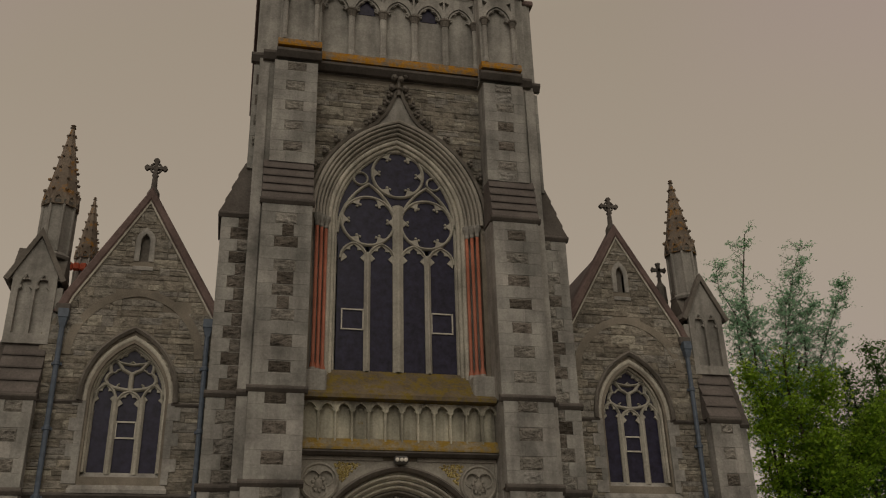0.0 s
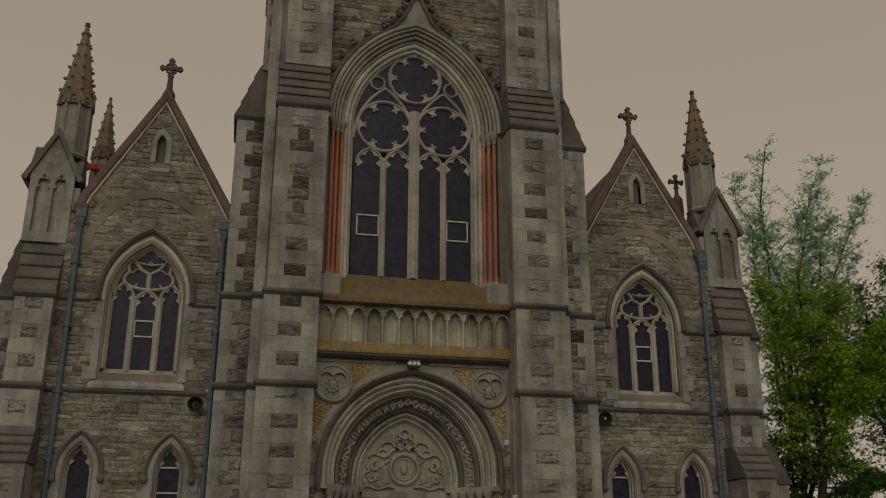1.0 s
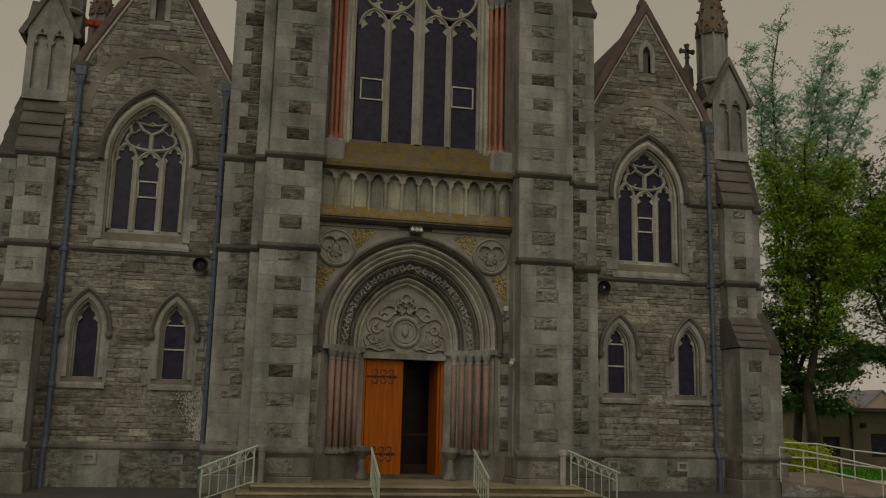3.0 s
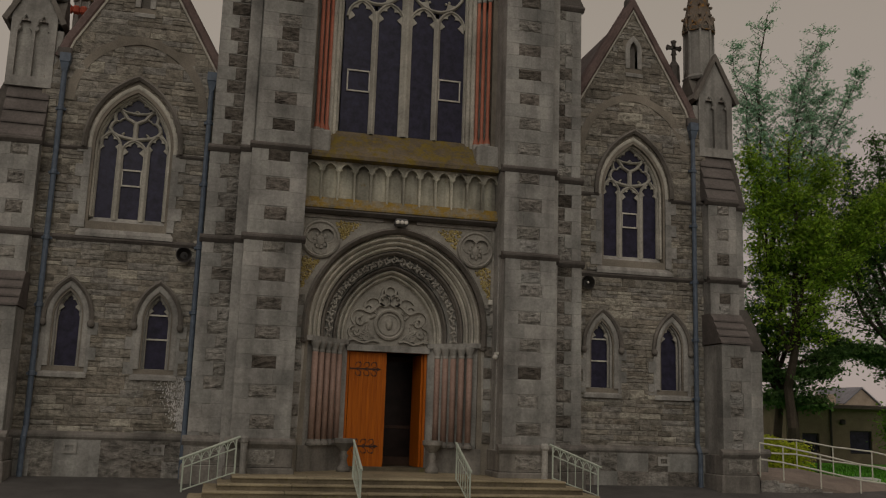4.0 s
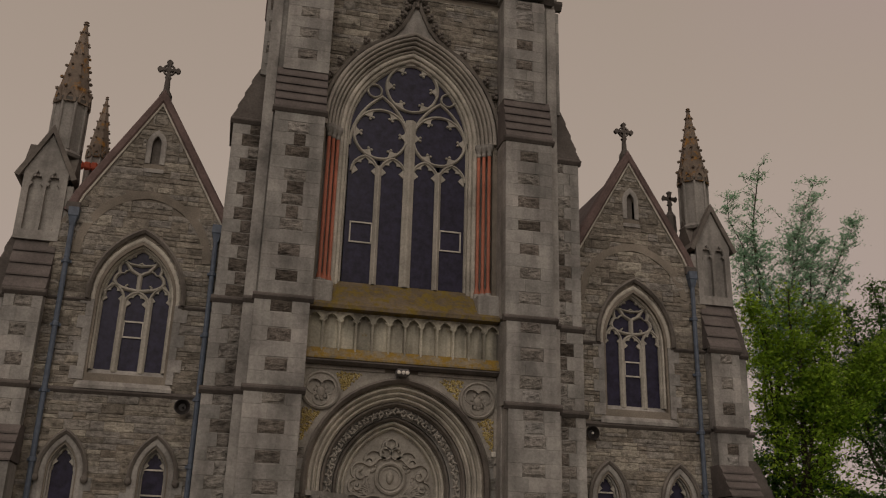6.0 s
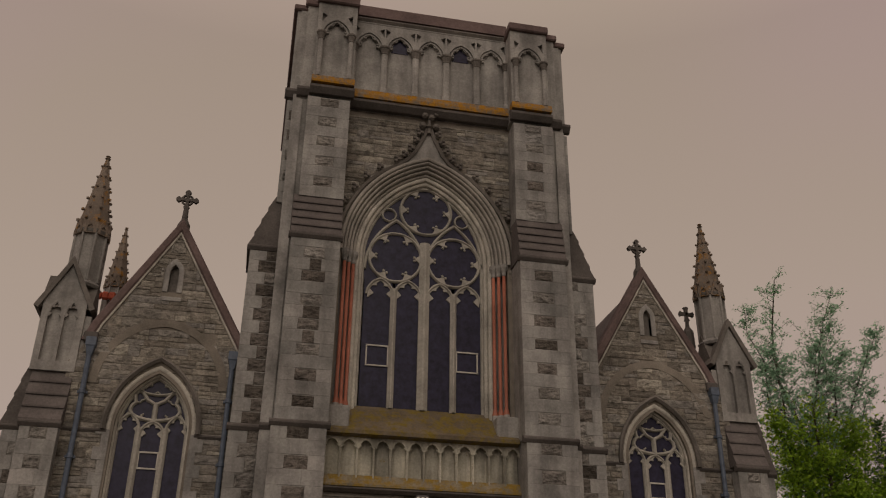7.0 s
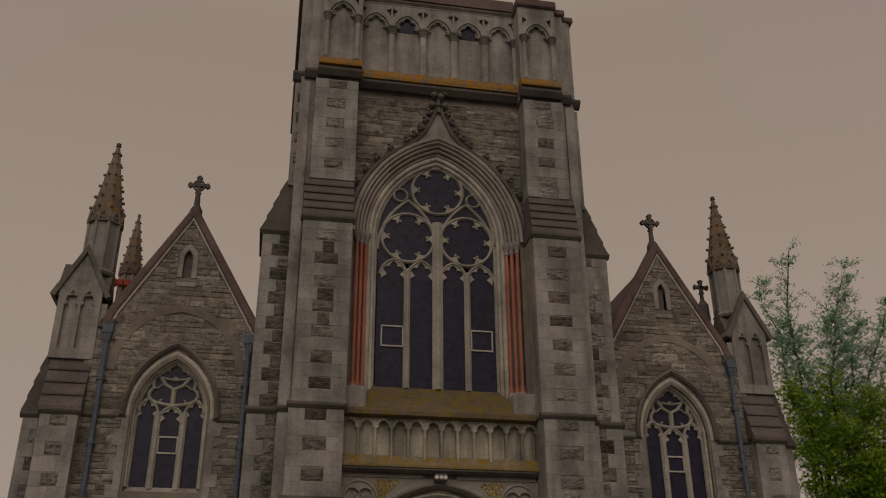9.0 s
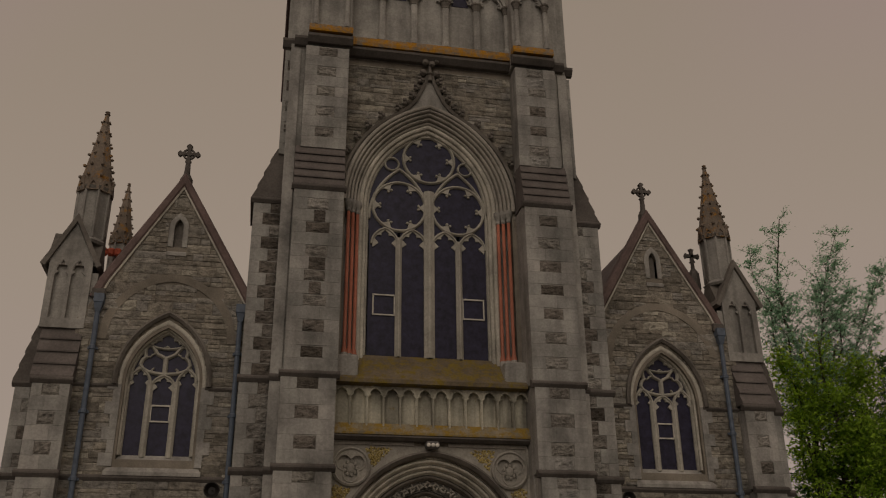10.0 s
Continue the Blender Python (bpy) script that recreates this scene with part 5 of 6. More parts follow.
# carved foliage order: a running knot of leaves, with dark gaps between
rng = random.Random(23)
f = 4.5 / (ORD - 1)
path = arch(0, 2.4 - 1.06 * f, 4.36 - 0.2 * f, 2.58 - 0.8 * f, 13, 3.98)
for k, (x, z) in enumerate(path):
    bm = bmesh.new()
    for q in range(5):
        a = q * 2 * math.pi / 5 + rng.random()
        m = Matrix.Translation((x * 1.04 + 0.07 * math.cos(a), TY + 1.02 * f + rng.uniform(-0.01, 0.05), z + 0.06 + 0.075 * math.sin(a))) @ Matrix.Rotation(a, 4, "Y") @ Matrix.Diagonal((1.5, 0.8, 0.7, 1))
        bmesh.ops.create_icosphere(bm, subdivisions=1, radius=0.055, matrix=m)
    part("carved_knot", bm, M_CARVED, portal, "carved leaf knot")
hood(portal, 0, 2.55, 4.38, 2.76, TY - 0.02, 0.15, 0.22, True, 0.45)
# splayed jambs with shafts
for d in (-1, 1):
    jamb = bmesh.new()
    loop = [(2.62, TY), (2.62, TY + 1.25), (1.22, TY + 1.25), (1.22, TY + 1.12)]
    low = [jamb.verts.new((d * x, y, 0.25)) for x, y in loop]
    top = [jamb.verts.new((d * x, y, 3.98)) for x, y in loop]
    jamb.faces.new(low), jamb.faces.new(top[::-1])
    for i in range(4):
        j = (i + 1) % 4
        jamb.faces.new((low[i], low[j], top[j], top[i]))
    bmesh.ops.recalc_face_normals(jamb, faces=jamb.faces)
    part("splayed_jamb", jamb, M_DRESS, portal)
    for k in range(5):
        f = (k + 0.5) / 5
        x, y = d * (2.36 - 0.98 * f), TY - 0.02 + 1.0 * f
        bm = bmesh.new()
        turned(bm, [(0.088, 1.12), (0.088, 3.58)], 12, x, y)
        part("column_shaft", bm, M_PINKST, portal, "dull red marble shaft", True)
        bm = bmesh.new()
        turned(bm, [(0.08, 3.56), (0.1, 3.6), (0.085, 3.66), (0.15, 3.84), (0.15, 3.9)], 12, x, y)
        part("capital", bm, M_DRESS, portal)
        bm = bmesh.new()
        turned(bm, [(0.15, 0.98), (0.15, 1.04), (0.1, 1.1), (0.085, 1.16)], 12, x, y)
        part("base", bm, M_PLINTH, portal)
    for zb, zt, g in ((3.88, 4.02, 0.1), (0.25, 0.98, 0.06)):
        bm = bmesh.new()
        ring = [(2.62, TY - g), (2.5 - g, TY - g), (1.3 - g, TY + 1.0), (1.3 - g, TY + 1.2), (2.62, TY + 1.2)]
        lo = [bm.verts.new((d * x, y, zb)) for x, y in ring]
        hi = [bm.verts.new((d * x, y, zt)) for x, y in ring]
        bm.faces.new(lo), bm.faces.new(hi)
        for i in range(5):
            j = (i + 1) % 5
            bm.faces.new((lo[i], lo[j], hi[j], hi[i]))
        bmesh.ops.recalc_face_normals(bm, faces=bm.faces)
        part("impost" if zb > 2 else "jamb_plinth", bm, M_DRESS if zb > 2 else M_PLINTH, portal)
    # holy water stoup beside the door
    stoup = thing("stoup", "carved stone stoup on a short baluster beside the door", "stoup", (d * 1.28, TY + 0.3, 0.26), "stoups")
    bm = bmesh.new()
    turned(bm, [(0.2, 0.0), (0.2, 0.1), (0.12, 0.2), (0.09, 0.35), (0.13, 0.45), (0.08, 0.52), (0.1, 0.6)], 14, 0, 0)
    part("baluster", bm, M_PLINTH, stoup, smooth=True)
    bm = bmesh.new()
    turned(bm, [(0.1, 0.58), (0.24, 0.74), (0.3, 0.8), (0.3, 0.92), (0.24, 0.92), (0.2, 0.84)], 14, 0, 0)
    part("basin", bm, M_PLINTH, stoup)
# tympanum with roundel and carving
tym = bmesh.new()
prism(tym, arch(0, 1.42, 3.98, 2.05, 14, 3.82), TY + 1.17, TY + 1.235)
part("tympanum", tym, M_CARVED, portal, "carved stone tympanum")
bm = bmesh.new()
box(bm, -1.25, 1.25, TY + 1.0, TY + 1.24, 3.72, 3.9)
part("lintel", bm, M_DRESS, portal)
bm = bmesh.new()
ty = TY + 1.16
sweep(bm, circle(0.0, 4.55, 0.42, 28), [(-0.05, ty + 0.02), (-0.05, ty - 0.09), (0.0, ty - 0.12), (0.05, ty - 0.09), (0.05, ty + 0.02)], True)
sweep(bm, circle(0.0, 4.55, 0.31, 24), [(-0.025, ty + 0.02), (-0.025, ty - 0.035), (0.025, ty - 0.035), (0.025, ty + 0.02)], True)
bmesh.ops.recalc_face_normals(bm, faces=bm.faces)
part("roundel", bm, M_CARVED, portal)
bm = bmesh.new()
bmesh.ops.create_icosphere(bm, subdivisions=2, radius=0.16, matrix=Matrix.Translation((0, ty, 4.58)) @ Matrix.Diagonal((0.7, 0.7, 1.3, 1)))
part("roundel_relief", bm, M_CARVED, portal)
bm = bmesh.new()
for d in (-1, 1):
    rng = random.Random(5)
    for x0, z0, r0, turn, a0 in ((0.62, 4.98, 0.17, 1, 0.4), (0.86, 4.62, 0.16, -1, 1.2), (0.98, 4.28, 0.13, 1, 2.4), (0.66, 4.16, 0.12, -1, 0.2)):
        curl = [(d * (x0 + (r0 - 0.014 * i) * math.cos(a0 + turn * i * 0.6)), z0 + (r0 - 0.014 * i) * math.sin(a0 + turn * i * 0.6)) for i in range(11)]
        sweep(bm, curl, [(-0.05, ty + 0.02), (-0.035, ty - 0.09), (0.035, ty - 0.09), (0.05, ty + 0.02)])
    for k in range(30):
        cx, cz = d * rng.uniform(0.42, 1.18), rng.uniform(4.04, 5.0)
        if math.hypot(cx, cz - 4.55) < 0.5 or (abs(cx) / 1.3) ** 1.6 + ((cz - 3.98) / 1.5) ** 1.5 > 1:
            continue
        m = Matrix.Translation((cx, ty, cz)) @ Matrix.Rotation(rng.uniform(0, 3.1), 4, "Y") @ Matrix.Diagonal((1.7, 1.0, 0.75, 1))
        bmesh.ops.create_icosphere(bm, subdivisions=1, radius=rng.uniform(0.045, 0.085), matrix=m)
    wave = [(d * (0.16 + 0.11 * k), 5.1 - 0.03 * k + 0.08 * math.sin(k * 1.2)) for k in range(7)]
    sweep(bm, wave, [(-0.05, ty + 0.02), (-0.04, ty - 0.1), (0.04, ty - 0.1), (0.05, ty + 0.02)])
    tail = [(d * (0.3 + 0.15 * k), 4.02 + 0.05 * math.sin(k * 1.5)) for k in range(7)]
    sweep(bm, tail, [(-0.04, ty + 0.02), (-0.03, ty - 0.1), (0.03, ty - 0.1), (0.04, ty + 0.02)])
for a in (90, 210, 330):
    sweep(bm, circle(0.19 * math.cos(radians(a)), 5.36 + 0.19 * math.sin(radians(a)), 0.16, 14), [(-0.04, ty + 0.02), (-0.03, ty - 0.1), (0.03, ty - 0.1), (0.04, ty + 0.02)], True)
bmesh.ops.recalc_face_normals(bm, faces=bm.faces)
part("tympanum_carving", bm, M_CARVED, portal, "scrolling leaf carving")
bm = bmesh.new()
for d in (-1, 1):
    for cx, cz, r, a0, a1 in ((0.0, 5.44, 0.26, 90, -35), (0.5, 5.06, 0.27, 150, -10), (0.9, 4.72, 0.25, 110, -60), (1.02, 4.28, 0.2, 90, -80)):
        lobe = [(d * (cx + r * math.cos(radians(a0 + (a1 - a0) * i / 9))), cz + r * math.sin(radians(a0 + (a1 - a0) * i / 9))) for i in range(10)]
        sweep(bm, lobe, [(-0.034, ty + 0.02), (-0.02, ty - 0.085), (0.02, ty - 0.085), (0.034, ty + 0.02)])
    for k in range(6):
        a = radians(8 + 15 * k)
        leaf_tip = (0.3 + 0.62 * math.cos(a * 0.55), 4.02 + 0.4 * math.sin(a * 0.7))
        sweep(bm, [(d * 0.32, 4.0), (d * (0.3 + leaf_tip[0]) / 2, (4.08 + leaf_tip[1]) / 2), (d * leaf_tip[0], leaf_tip[1])], [(-0.03, ty + 0.02), (-0.02, ty - 0.07), (0.02, ty - 0.07), (0.03, ty + 0.02)])
bmesh.ops.recalc_face_normals(bm, faces=bm.faces)
part("lobed_frame", bm, M_CARVED, portal, "lobed leaf frame round the roundel")
# spandrels: medallions and gilt leaf fields
for d in (-1, 1):
    cx, cz = d * 2.31, 6.79
    bm = bmesh.new()
    sweep(bm, circle(cx, cz, 0.5, 30), [(-0.06, TY + 0.03), (-0.05, TY - 0.11), (0.0, TY - 0.15), (0.04, TY - 0.1), (0.06, TY + 0.03)], True)
    lobe = foil(cx, cz, 0.43, 3, -math.pi / 2, 0.5)
    plate(bm, circle(cx, cz, 0.47, 30), [lobe], TY - 0.1, TY - 0.017)
    sweep(bm, lobe, [(-0.025, TY - 0.09), (-0.02, TY - 0.13), (0.02, TY - 0.13), (0.025, TY - 0.09)], True)
    bmesh.ops.recalc_face_normals(bm, faces=bm.faces)
    part("medallion", bm, M_CARVED, portal, "round stone medallion with a sunk trefoil")
    bm = bmesh.new()
    bmesh.ops.create_icosphere(bm, subdivisions=2, radius=0.17, matrix=Matrix.Translation((cx, TY, cz - 0.05)) @ Matrix.Diagonal((0.8, 0.7, 1.1, 1)))
    for q in range(9):
        a = q * 0.7
        bmesh.ops.create_icosphere(bm, subdivisions=1, radius=0.06, matrix=Matrix.Translation((cx + 0.17 * math.cos(a), TY - 0.04, cz - 0.04 + 0.19 * math.sin(a))) @ Matrix.Diagonal((1, 0.8, 1.2, 1)))
    part("medallion_boss", bm, M_CARVED, portal, "carved boss")
    rng = random.Random(70 + d)
    verts, faces = [], []
    hood_arch = arch(0, 2.74, 4.38, 2.95, 16, 3.9)
    for field in ([(1.1, 7.34), (1.9, 7.36), (1.72, 6.76)], [(2.28, 6.22), (2.8, 6.28), (2.8, 5.3)]):
        for _ in range(2600):
            x, z = rng.uniform(1.1, 2.8), rng.uniform(5.3, 7.36)
            if not inside((x, z), field) or inside((x, z), hood_arch) or math.hypot(x - 2.31, z - 6.79) < 0.6:
                continue
            k, r = len(verts), rng.uniform(0.025, 0.05)
            for i in range(5):
                a = i * 2 * math.pi / 5 + rng.random()
                verts.append((d * x + r * math.cos(a), TY - rng.uniform(0.0, 0.02), z + r * math.sin(a)))
            verts.append((d * x, TY - 0.05, z))
            faces += [(k + i, k + (i + 1) % 5, k + 5) for i in range(5)]
    me = bpy.data.meshes.new("gilt_leaf_field")
    me.from_pydata(verts, [], faces)
    me.materials.append(M_GOLD)
    ob = new("gilt_leaf_field", me)
    ob.parent = portal
    tagged(ob, "gilt mosaic-like leaf carving")
    bm = bmesh.new()
    a, b = sorted((d * 0.5, d * 2.86))
    box(bm, a, b, TY - 0.07, TY + 0.05, 7.42, 7.52)
    a, b = sorted((d * 2.82, d * 2.9))
    box(bm, a, b, TY - 0.06, TY + 0.05, 4.6, 7.42)
    part("spandrel_frame", bm, M_CARVED, portal)
    bm = bmesh.new()
    loop = [(d * 2.66, 1.2), (d * 2.9, 1.2), (d * 2.9, 4.6), (d * 2.82, 7.42), (d * 0.05, 7.42)] + [(d * x, z) for x, z in arch(0, 2.56, 4.36, 2.79, 12)[13:]]
    prism(bm, loop, TY - 0.015, TY + 0.05)
    part("spandrel", bm, M_CARVED, portal)
    k = 0
    z = 1.15
    while z < 4.9:
        a, b = sorted((d * 2.66, d * (2.86 if k % 2 else 2.93)))
        block(portal, a, b, TY - 0.05, TY + 0.1, z, z + 0.3, k % 2 == 0, rng)
        z, k = z + 0.31, k + 1

# ---- door ----
door = thing("door_1", "orange-brown varnished oak double door, one leaf shut and one open", "door", (0, 0, 0), kind="structure")
DY = TY + 1.22
bm = bmesh.new()
plate(bm, [(-1.24, 0.3), (1.24, 0.3), (1.24, 3.82), (-1.24, 3.82)], [[(-1.14, 0.34), (1.14, 0.34), (1.14, 3.72), (-1.14, 3.72)]], DY - 0.02, DY + 0.12)
part("door_frame", bm, M_WOOD, door)


def leaf(name, m, label):
    bm = bmesh.new()
    box(bm, 0.02, 1.13, 0.035, 0.07, 0.36, 3.7)
    leaf_ob = part(name, bm, M_WOOD, door, label)
    leaf_ob.matrix_basis = m
    for k in range(8):
        bm = bmesh.new()
        box(bm, 0.02 + 0.139 * k + 0.001, 0.02 + 0.139 * (k + 1) - 0.001, 0.0, 0.04, 0.36, 3.7, 0.003)
        part("plank", bm, M_WOOD, leaf_ob)
    for z in (0.95, 3.2):
        bm = bmesh.new()
        box(bm, 0.03, 0.85, -0.02, 0.0, z - 0.022, z + 0.022)
        for x in (0.25, 0.5, 0.72):
            for d in (-1, 1):
                curl = [(x + (0.15 - 0.012 * i) * math.sin(i * 0.55), z + d * (0.03 + (0.15 - 0.012 * i) * (1 - math.cos(i * 0.55)))) for i in range(9)]
                sweep(bm, curl, [(-0.01, 0.0), (-0.01, -0.015), (0.01, -0.015), (0.01, 0.0)])
                bmesh.ops.create_icosphere(bm, subdivisions=1, radius=0.03, matrix=Matrix.Translation((curl[4][0], -0.008, curl[4][1])) @ Matrix.Diagonal((1.3, 0.3, 0.8, 1)))
        prism(bm, [(0.84, z - 0.06), (0.98, z), (0.84, z + 0.06)], -0.02, 0.0)
        bmesh.ops.recalc_face_normals(bm, faces=bm.faces)
        part("strap_hinge", bm, M_HINGE, leaf_ob, "black scrolled iron strap hinge")
    return leaf_ob


leaf("closed_leaf", pose(-1.14, DY, 0), "shut plank leaf with scrolled hinges")
leaf("open_leaf", pose(1.14, DY + 0.06, 0) @ pose(0, 0, 0, 0, 0, 92), "leaf swung open inwards")
porch = thing("porch_room", "dim vestibule behind the open door", "room", (0, 0, 0), kind="structure")
bm = bmesh.new()
for x0, x1, y0, y1, z0, z1 in ((-2.9, -2.7, DY + 0.2, 5.3, 0.3, 7), (2.7, 2.9, DY + 0.2, 5.3, 0.3, 7), (-2.9, 2.9, 5.0, 5.2, 0.3, 7), (-2.9, 2.9, DY + 0.02, DY + 0.2, 3.84, 7.2)):
    box(bm, x0, x1, y0, y1, z0, z1)
for s in (-1, 1):
    box(bm, *sorted((s * 1.25, s * 2.9)), DY + 0.04, DY + 0.2, 0.3, 3.84)
part("porch_wall", bm, M_PLASTER, porch)
bm = bmesh.new()
box(bm, -2.9, 2.9, TY + 0.9, 5.3, 0.0, 0.3)
part("porch_floor", bm, M_STEP_SHADED, porch)

M_SCREEN = plain("brown_tinted_glass", (0.02, 0.013, 0.011), 0.3, spot=0.4, scale=3, spec=0.2)
screen = thing("vestibule_screen", "dark glazed wooden screen inside the church porch", "screen", (0, DY + 1.9, 0.3), kind="structure")
for x0, x1, z0, z1 in ((-0.06, 0.06, 0.0, 3.4), (1.5, 1.62, 0.0, 3.4), (-1.62, -1.5, 0.0, 3.4), (-1.5, 1.5, 3.25, 3.4), (-1.5, 1.5, 0.0, 0.28), (-1.5, 1.5, 1.15, 1.25)):
    bm = bmesh.new()
    box(bm, x0, x1, -0.03, 0.04, z0, z1, 0.008)
    part("rail" if x1 - x0 > 1 else "stile", bm, M_HINGE, screen, "dark wooden bar")
for x0, x1 in ((-1.5, -0.06), (0.06, 1.5)):
    bm = bmesh.new()
    box(bm, x0, x1, 0.0, 0.015, 0.28, 3.25)
    part("pane", bm, M_SCREEN, screen, "dark brown-tinted glass")


# ---- steps before the door ----
steps = thing("entrance_steps", "worn pale stone steps wrapped round the church door", "steps", (0, -3, 0), kind="structure")
rng = random.Random(12)
for k in range(4):
    z1 = 0.27 - 0.155 * k
    grow = 0.34 * k
    half, front = 4.38 + grow, -2.95 - 0.36 * k
    bm, treads = bmesh.new(), bmesh.new()
    x = -half
    while x < half - 0.01:
        w = min(rng.uniform(1.5, 2.3), half - x)
        if half - x - w < 0.6:
            w = half - x
        # riser in the shaded tone, tread in the sky-lit tone
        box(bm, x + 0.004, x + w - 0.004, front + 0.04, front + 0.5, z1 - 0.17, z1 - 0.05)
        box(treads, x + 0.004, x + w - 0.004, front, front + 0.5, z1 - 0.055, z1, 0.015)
        x += w
    for d in (-1, 1):
        a, b = sorted((d * half, d * (half - 0.5)))
        box(bm, a, b, front + 0.504, -1.2, z1 - 0.17, z1 - 0.05)
        box(treads, a, b, front + 0.504, -1.2, z1 - 0.055, z1, 0.015)
    if k == 0:
        box(treads, -half + 0.504, half - 0.504, front + 0.504, TY + 1.0, z1 - 0.16, z1 - 0.004)
    child_of(part("riser", bm, M_STEP_SHADED), steps)
    child_of(part("tread", treads, M_TREAD_LIT), steps)
bm = bmesh.new()
box(bm, -1.25, 1.25, TY + 0.82, TY + 1.3, 0.2, 0.37, 0.012)
child_of(part("threshold", bm, M_STEP_SHADED), steps)


# ---- hand rails of the steps ----
def step_rail(name, a, b, ha, hb, group):
    """A short sloping rail from the top of the steps down: a and b on the ground, rail heights ha and hb."""
    rail = thing(name, "pale green iron step railing with small arches between its bars", "railing", a, group)
    a, b = Vector(a), Vector(b)
    base = Vector(a)
    A0, B0 = a - base, b - base
    A1, B1 = A0 + Vector((0, 0, ha)), B0 + Vector((0, 0, hb))
    for p, q, name2 in ((A0, A1, "post"), (B0, B1, "post")):
        bm = bmesh.new()
        tube(bm, p - Vector((0, 0, 0.06)), q, 0.024)
        part(name2, bm, M_RAIL, rail)
    bm = bmesh.new()
    d = (B1 - A1).normalized()
    tube(bm, A1 - d * 0.1, B1 + d * 0.1, 0.032)
    part("hand_rail", bm, M_RAIL, rail)
    for f, nm in ((0.72, "upper_bar"), (0.07, "lower_bar")):
        bm = bmesh.new()
        tube(bm, A0.lerp(A1, f), B0.lerp(B1, f), 0.017)
        part(nm, bm, M_RAIL, rail)
    n = 6
    for k in range(1, n):
        f = k / n
        bm = bmesh.new()
        lo, hi = A0.lerp(B0, f), A1.lerp(B1, f)
        tube(bm, lo.lerp(hi, 0.07), lo.lerp(hi, 0.98), 0.013, 6)
        part("bar", bm, M_RAIL, rail)
    for k in range(n):
        bm = bmesh.new()
        pts = []
        for i in range(7):
            f = (k + i / 6) / n
            lo, hi = A0.lerp(B0, f), A1.lerp(B1, f)
            pts.append(lo.lerp(hi, 0.74 + 0.22 * math.sin(math.pi * i / 6)))
        for p, q in zip(pts, pts[1:]):
            tube(bm, p, q, 0.012, 5)
        part("arch_bar", bm, M_RAIL, rail)
    return rail


for s in (-1, 1):
    step_rail("step_railing", (s * 4.3, -2.1, 0.24), (s * 5.58, -2.25, -0.2), 0.93, 0.86, "step railings")
    step_rail("step_railing", (s * 1.36, -2.85, 0.24), (s * 1.36, -4.25, -0.27), 0.93, 0.87, "step railings")
    post = thing("bollard_stone", "short pale stone post at the head of the steps", "post", (s * 4.1, -2.0, 0.26), "rail posts")
    bm = bmesh.new()
    turned(bm, [(0.09, 0.0), (0.09, 0.78), (0.12, 0.82), (0.12, 0.92), (0.08, 0.97)], 10, 0, 0)
    part("shaft", bm, M_DRESS, post)


# ---- rainwater pipes ----
def downpipe(x, y, top, offset):
    pipe = thing("downpipe", "blue-grey cast-iron downpipe with a hopper head", "downpipe", (x, y, 0), "downpipes")
    bm = bmesh.new()
    tube(bm, (0, 0, 1.25), (0, 0, top), 0.075, 10)
    tube(bm, (0, 0, 1.27), (offset, -0.18, 0.98), 0.075, 10)
    tube(bm, (offset, -0.18, 1.0), (offset, -0.18, -0.05), 0.075, 10)
    part("pipe", bm, M_PIPE, pipe, smooth=False)
    bm = bmesh.new()
    turned(bm, [(0.1, top - 0.15), (0.17, top + 0.1), (0.2, top + 0.13), (0.2, top + 0.38), (0.17, top + 0.38)], 4, 0, 0, math.pi / 4)
    part("hopper", bm, M_PIPE, pipe)
    z = 2.6
    while z < top - 0.5:
        bm = bmesh.new()
        turned(bm, [(0.078, z), (0.1, z + 0.02), (0.1, z + 0.12), (0.078, z + 0.14)], 10, 0, 0)
        box(bm, -0.14, 0.14, 0.03, 0.09, z + 0.03, z + 0.1)
        part("collar", bm, M_PIPE, pipe)
        z += 1.85


downpipe(-9.74, -0.14, 11.3, 0.0)
downpipe(9.78, -0.14, 11.3, 0.0)
downpipe(-5.68, -0.14, 11.2, -0.0)

# ---- loudspeakers, lamp and camera ----
for s in (-1, 1):
    sp = thing("loudspeaker", "round black horn loudspeaker on the stone wall", "loudspeaker", (s * 6.07, -0.02, 6.13), "wall loudspeakers")
    bm = bmesh.new()
    turned(bm, [(0.06, 0.0), (0.12, 0.1), (0.21, 0.24), (0.22, 0.26), (0.2, 0.26), (0.1, 0.12)], 18, 0, 0)
    bm.transform(Matrix.Rotation(math.pi / 2, 4, "X"))
    part("horn", bm, M_IRON, sp)
    bm = bmesh.new()
    bmesh.ops.create_icosphere(bm, subdivisions=2, radius=0.04 if s > 0 else 0.03, matrix=Matrix.Translation((0.02, -0.18, 0.0)))
    part("driver", bm, M_LENS if s > 0 else M_IRON, sp)
lamp = thing("flood_lamp", "grey flood lamp fixed over the portal arch", "lamp", (-0.02, TY - 0.3, 7.38), "")
bm = bmesh.new()
box(bm, -0.2, 0.2, -0.16, 0.1, -0.1, 0.12, 0.05)
part("housing", bm, M_PLASTIC, lamp)
for x in (-0.13, 0.0, 0.12):
    bm = bmesh.new()
    bmesh.ops.create_icosphere(bm, subdivisions=2, radius=0.06, matrix=Matrix.Translation((x, -0.17, 0.0)) @ Matrix.Diagonal((1, 0.5, 1, 1)))
    part("lens", bm, M_LENS, lamp)
bm = bmesh.new()
tube(bm, (0, 0.05, 0), (0, 0.4, -0.05), 0.03)
part("bracket", bm, M_PLASTIC, lamp)
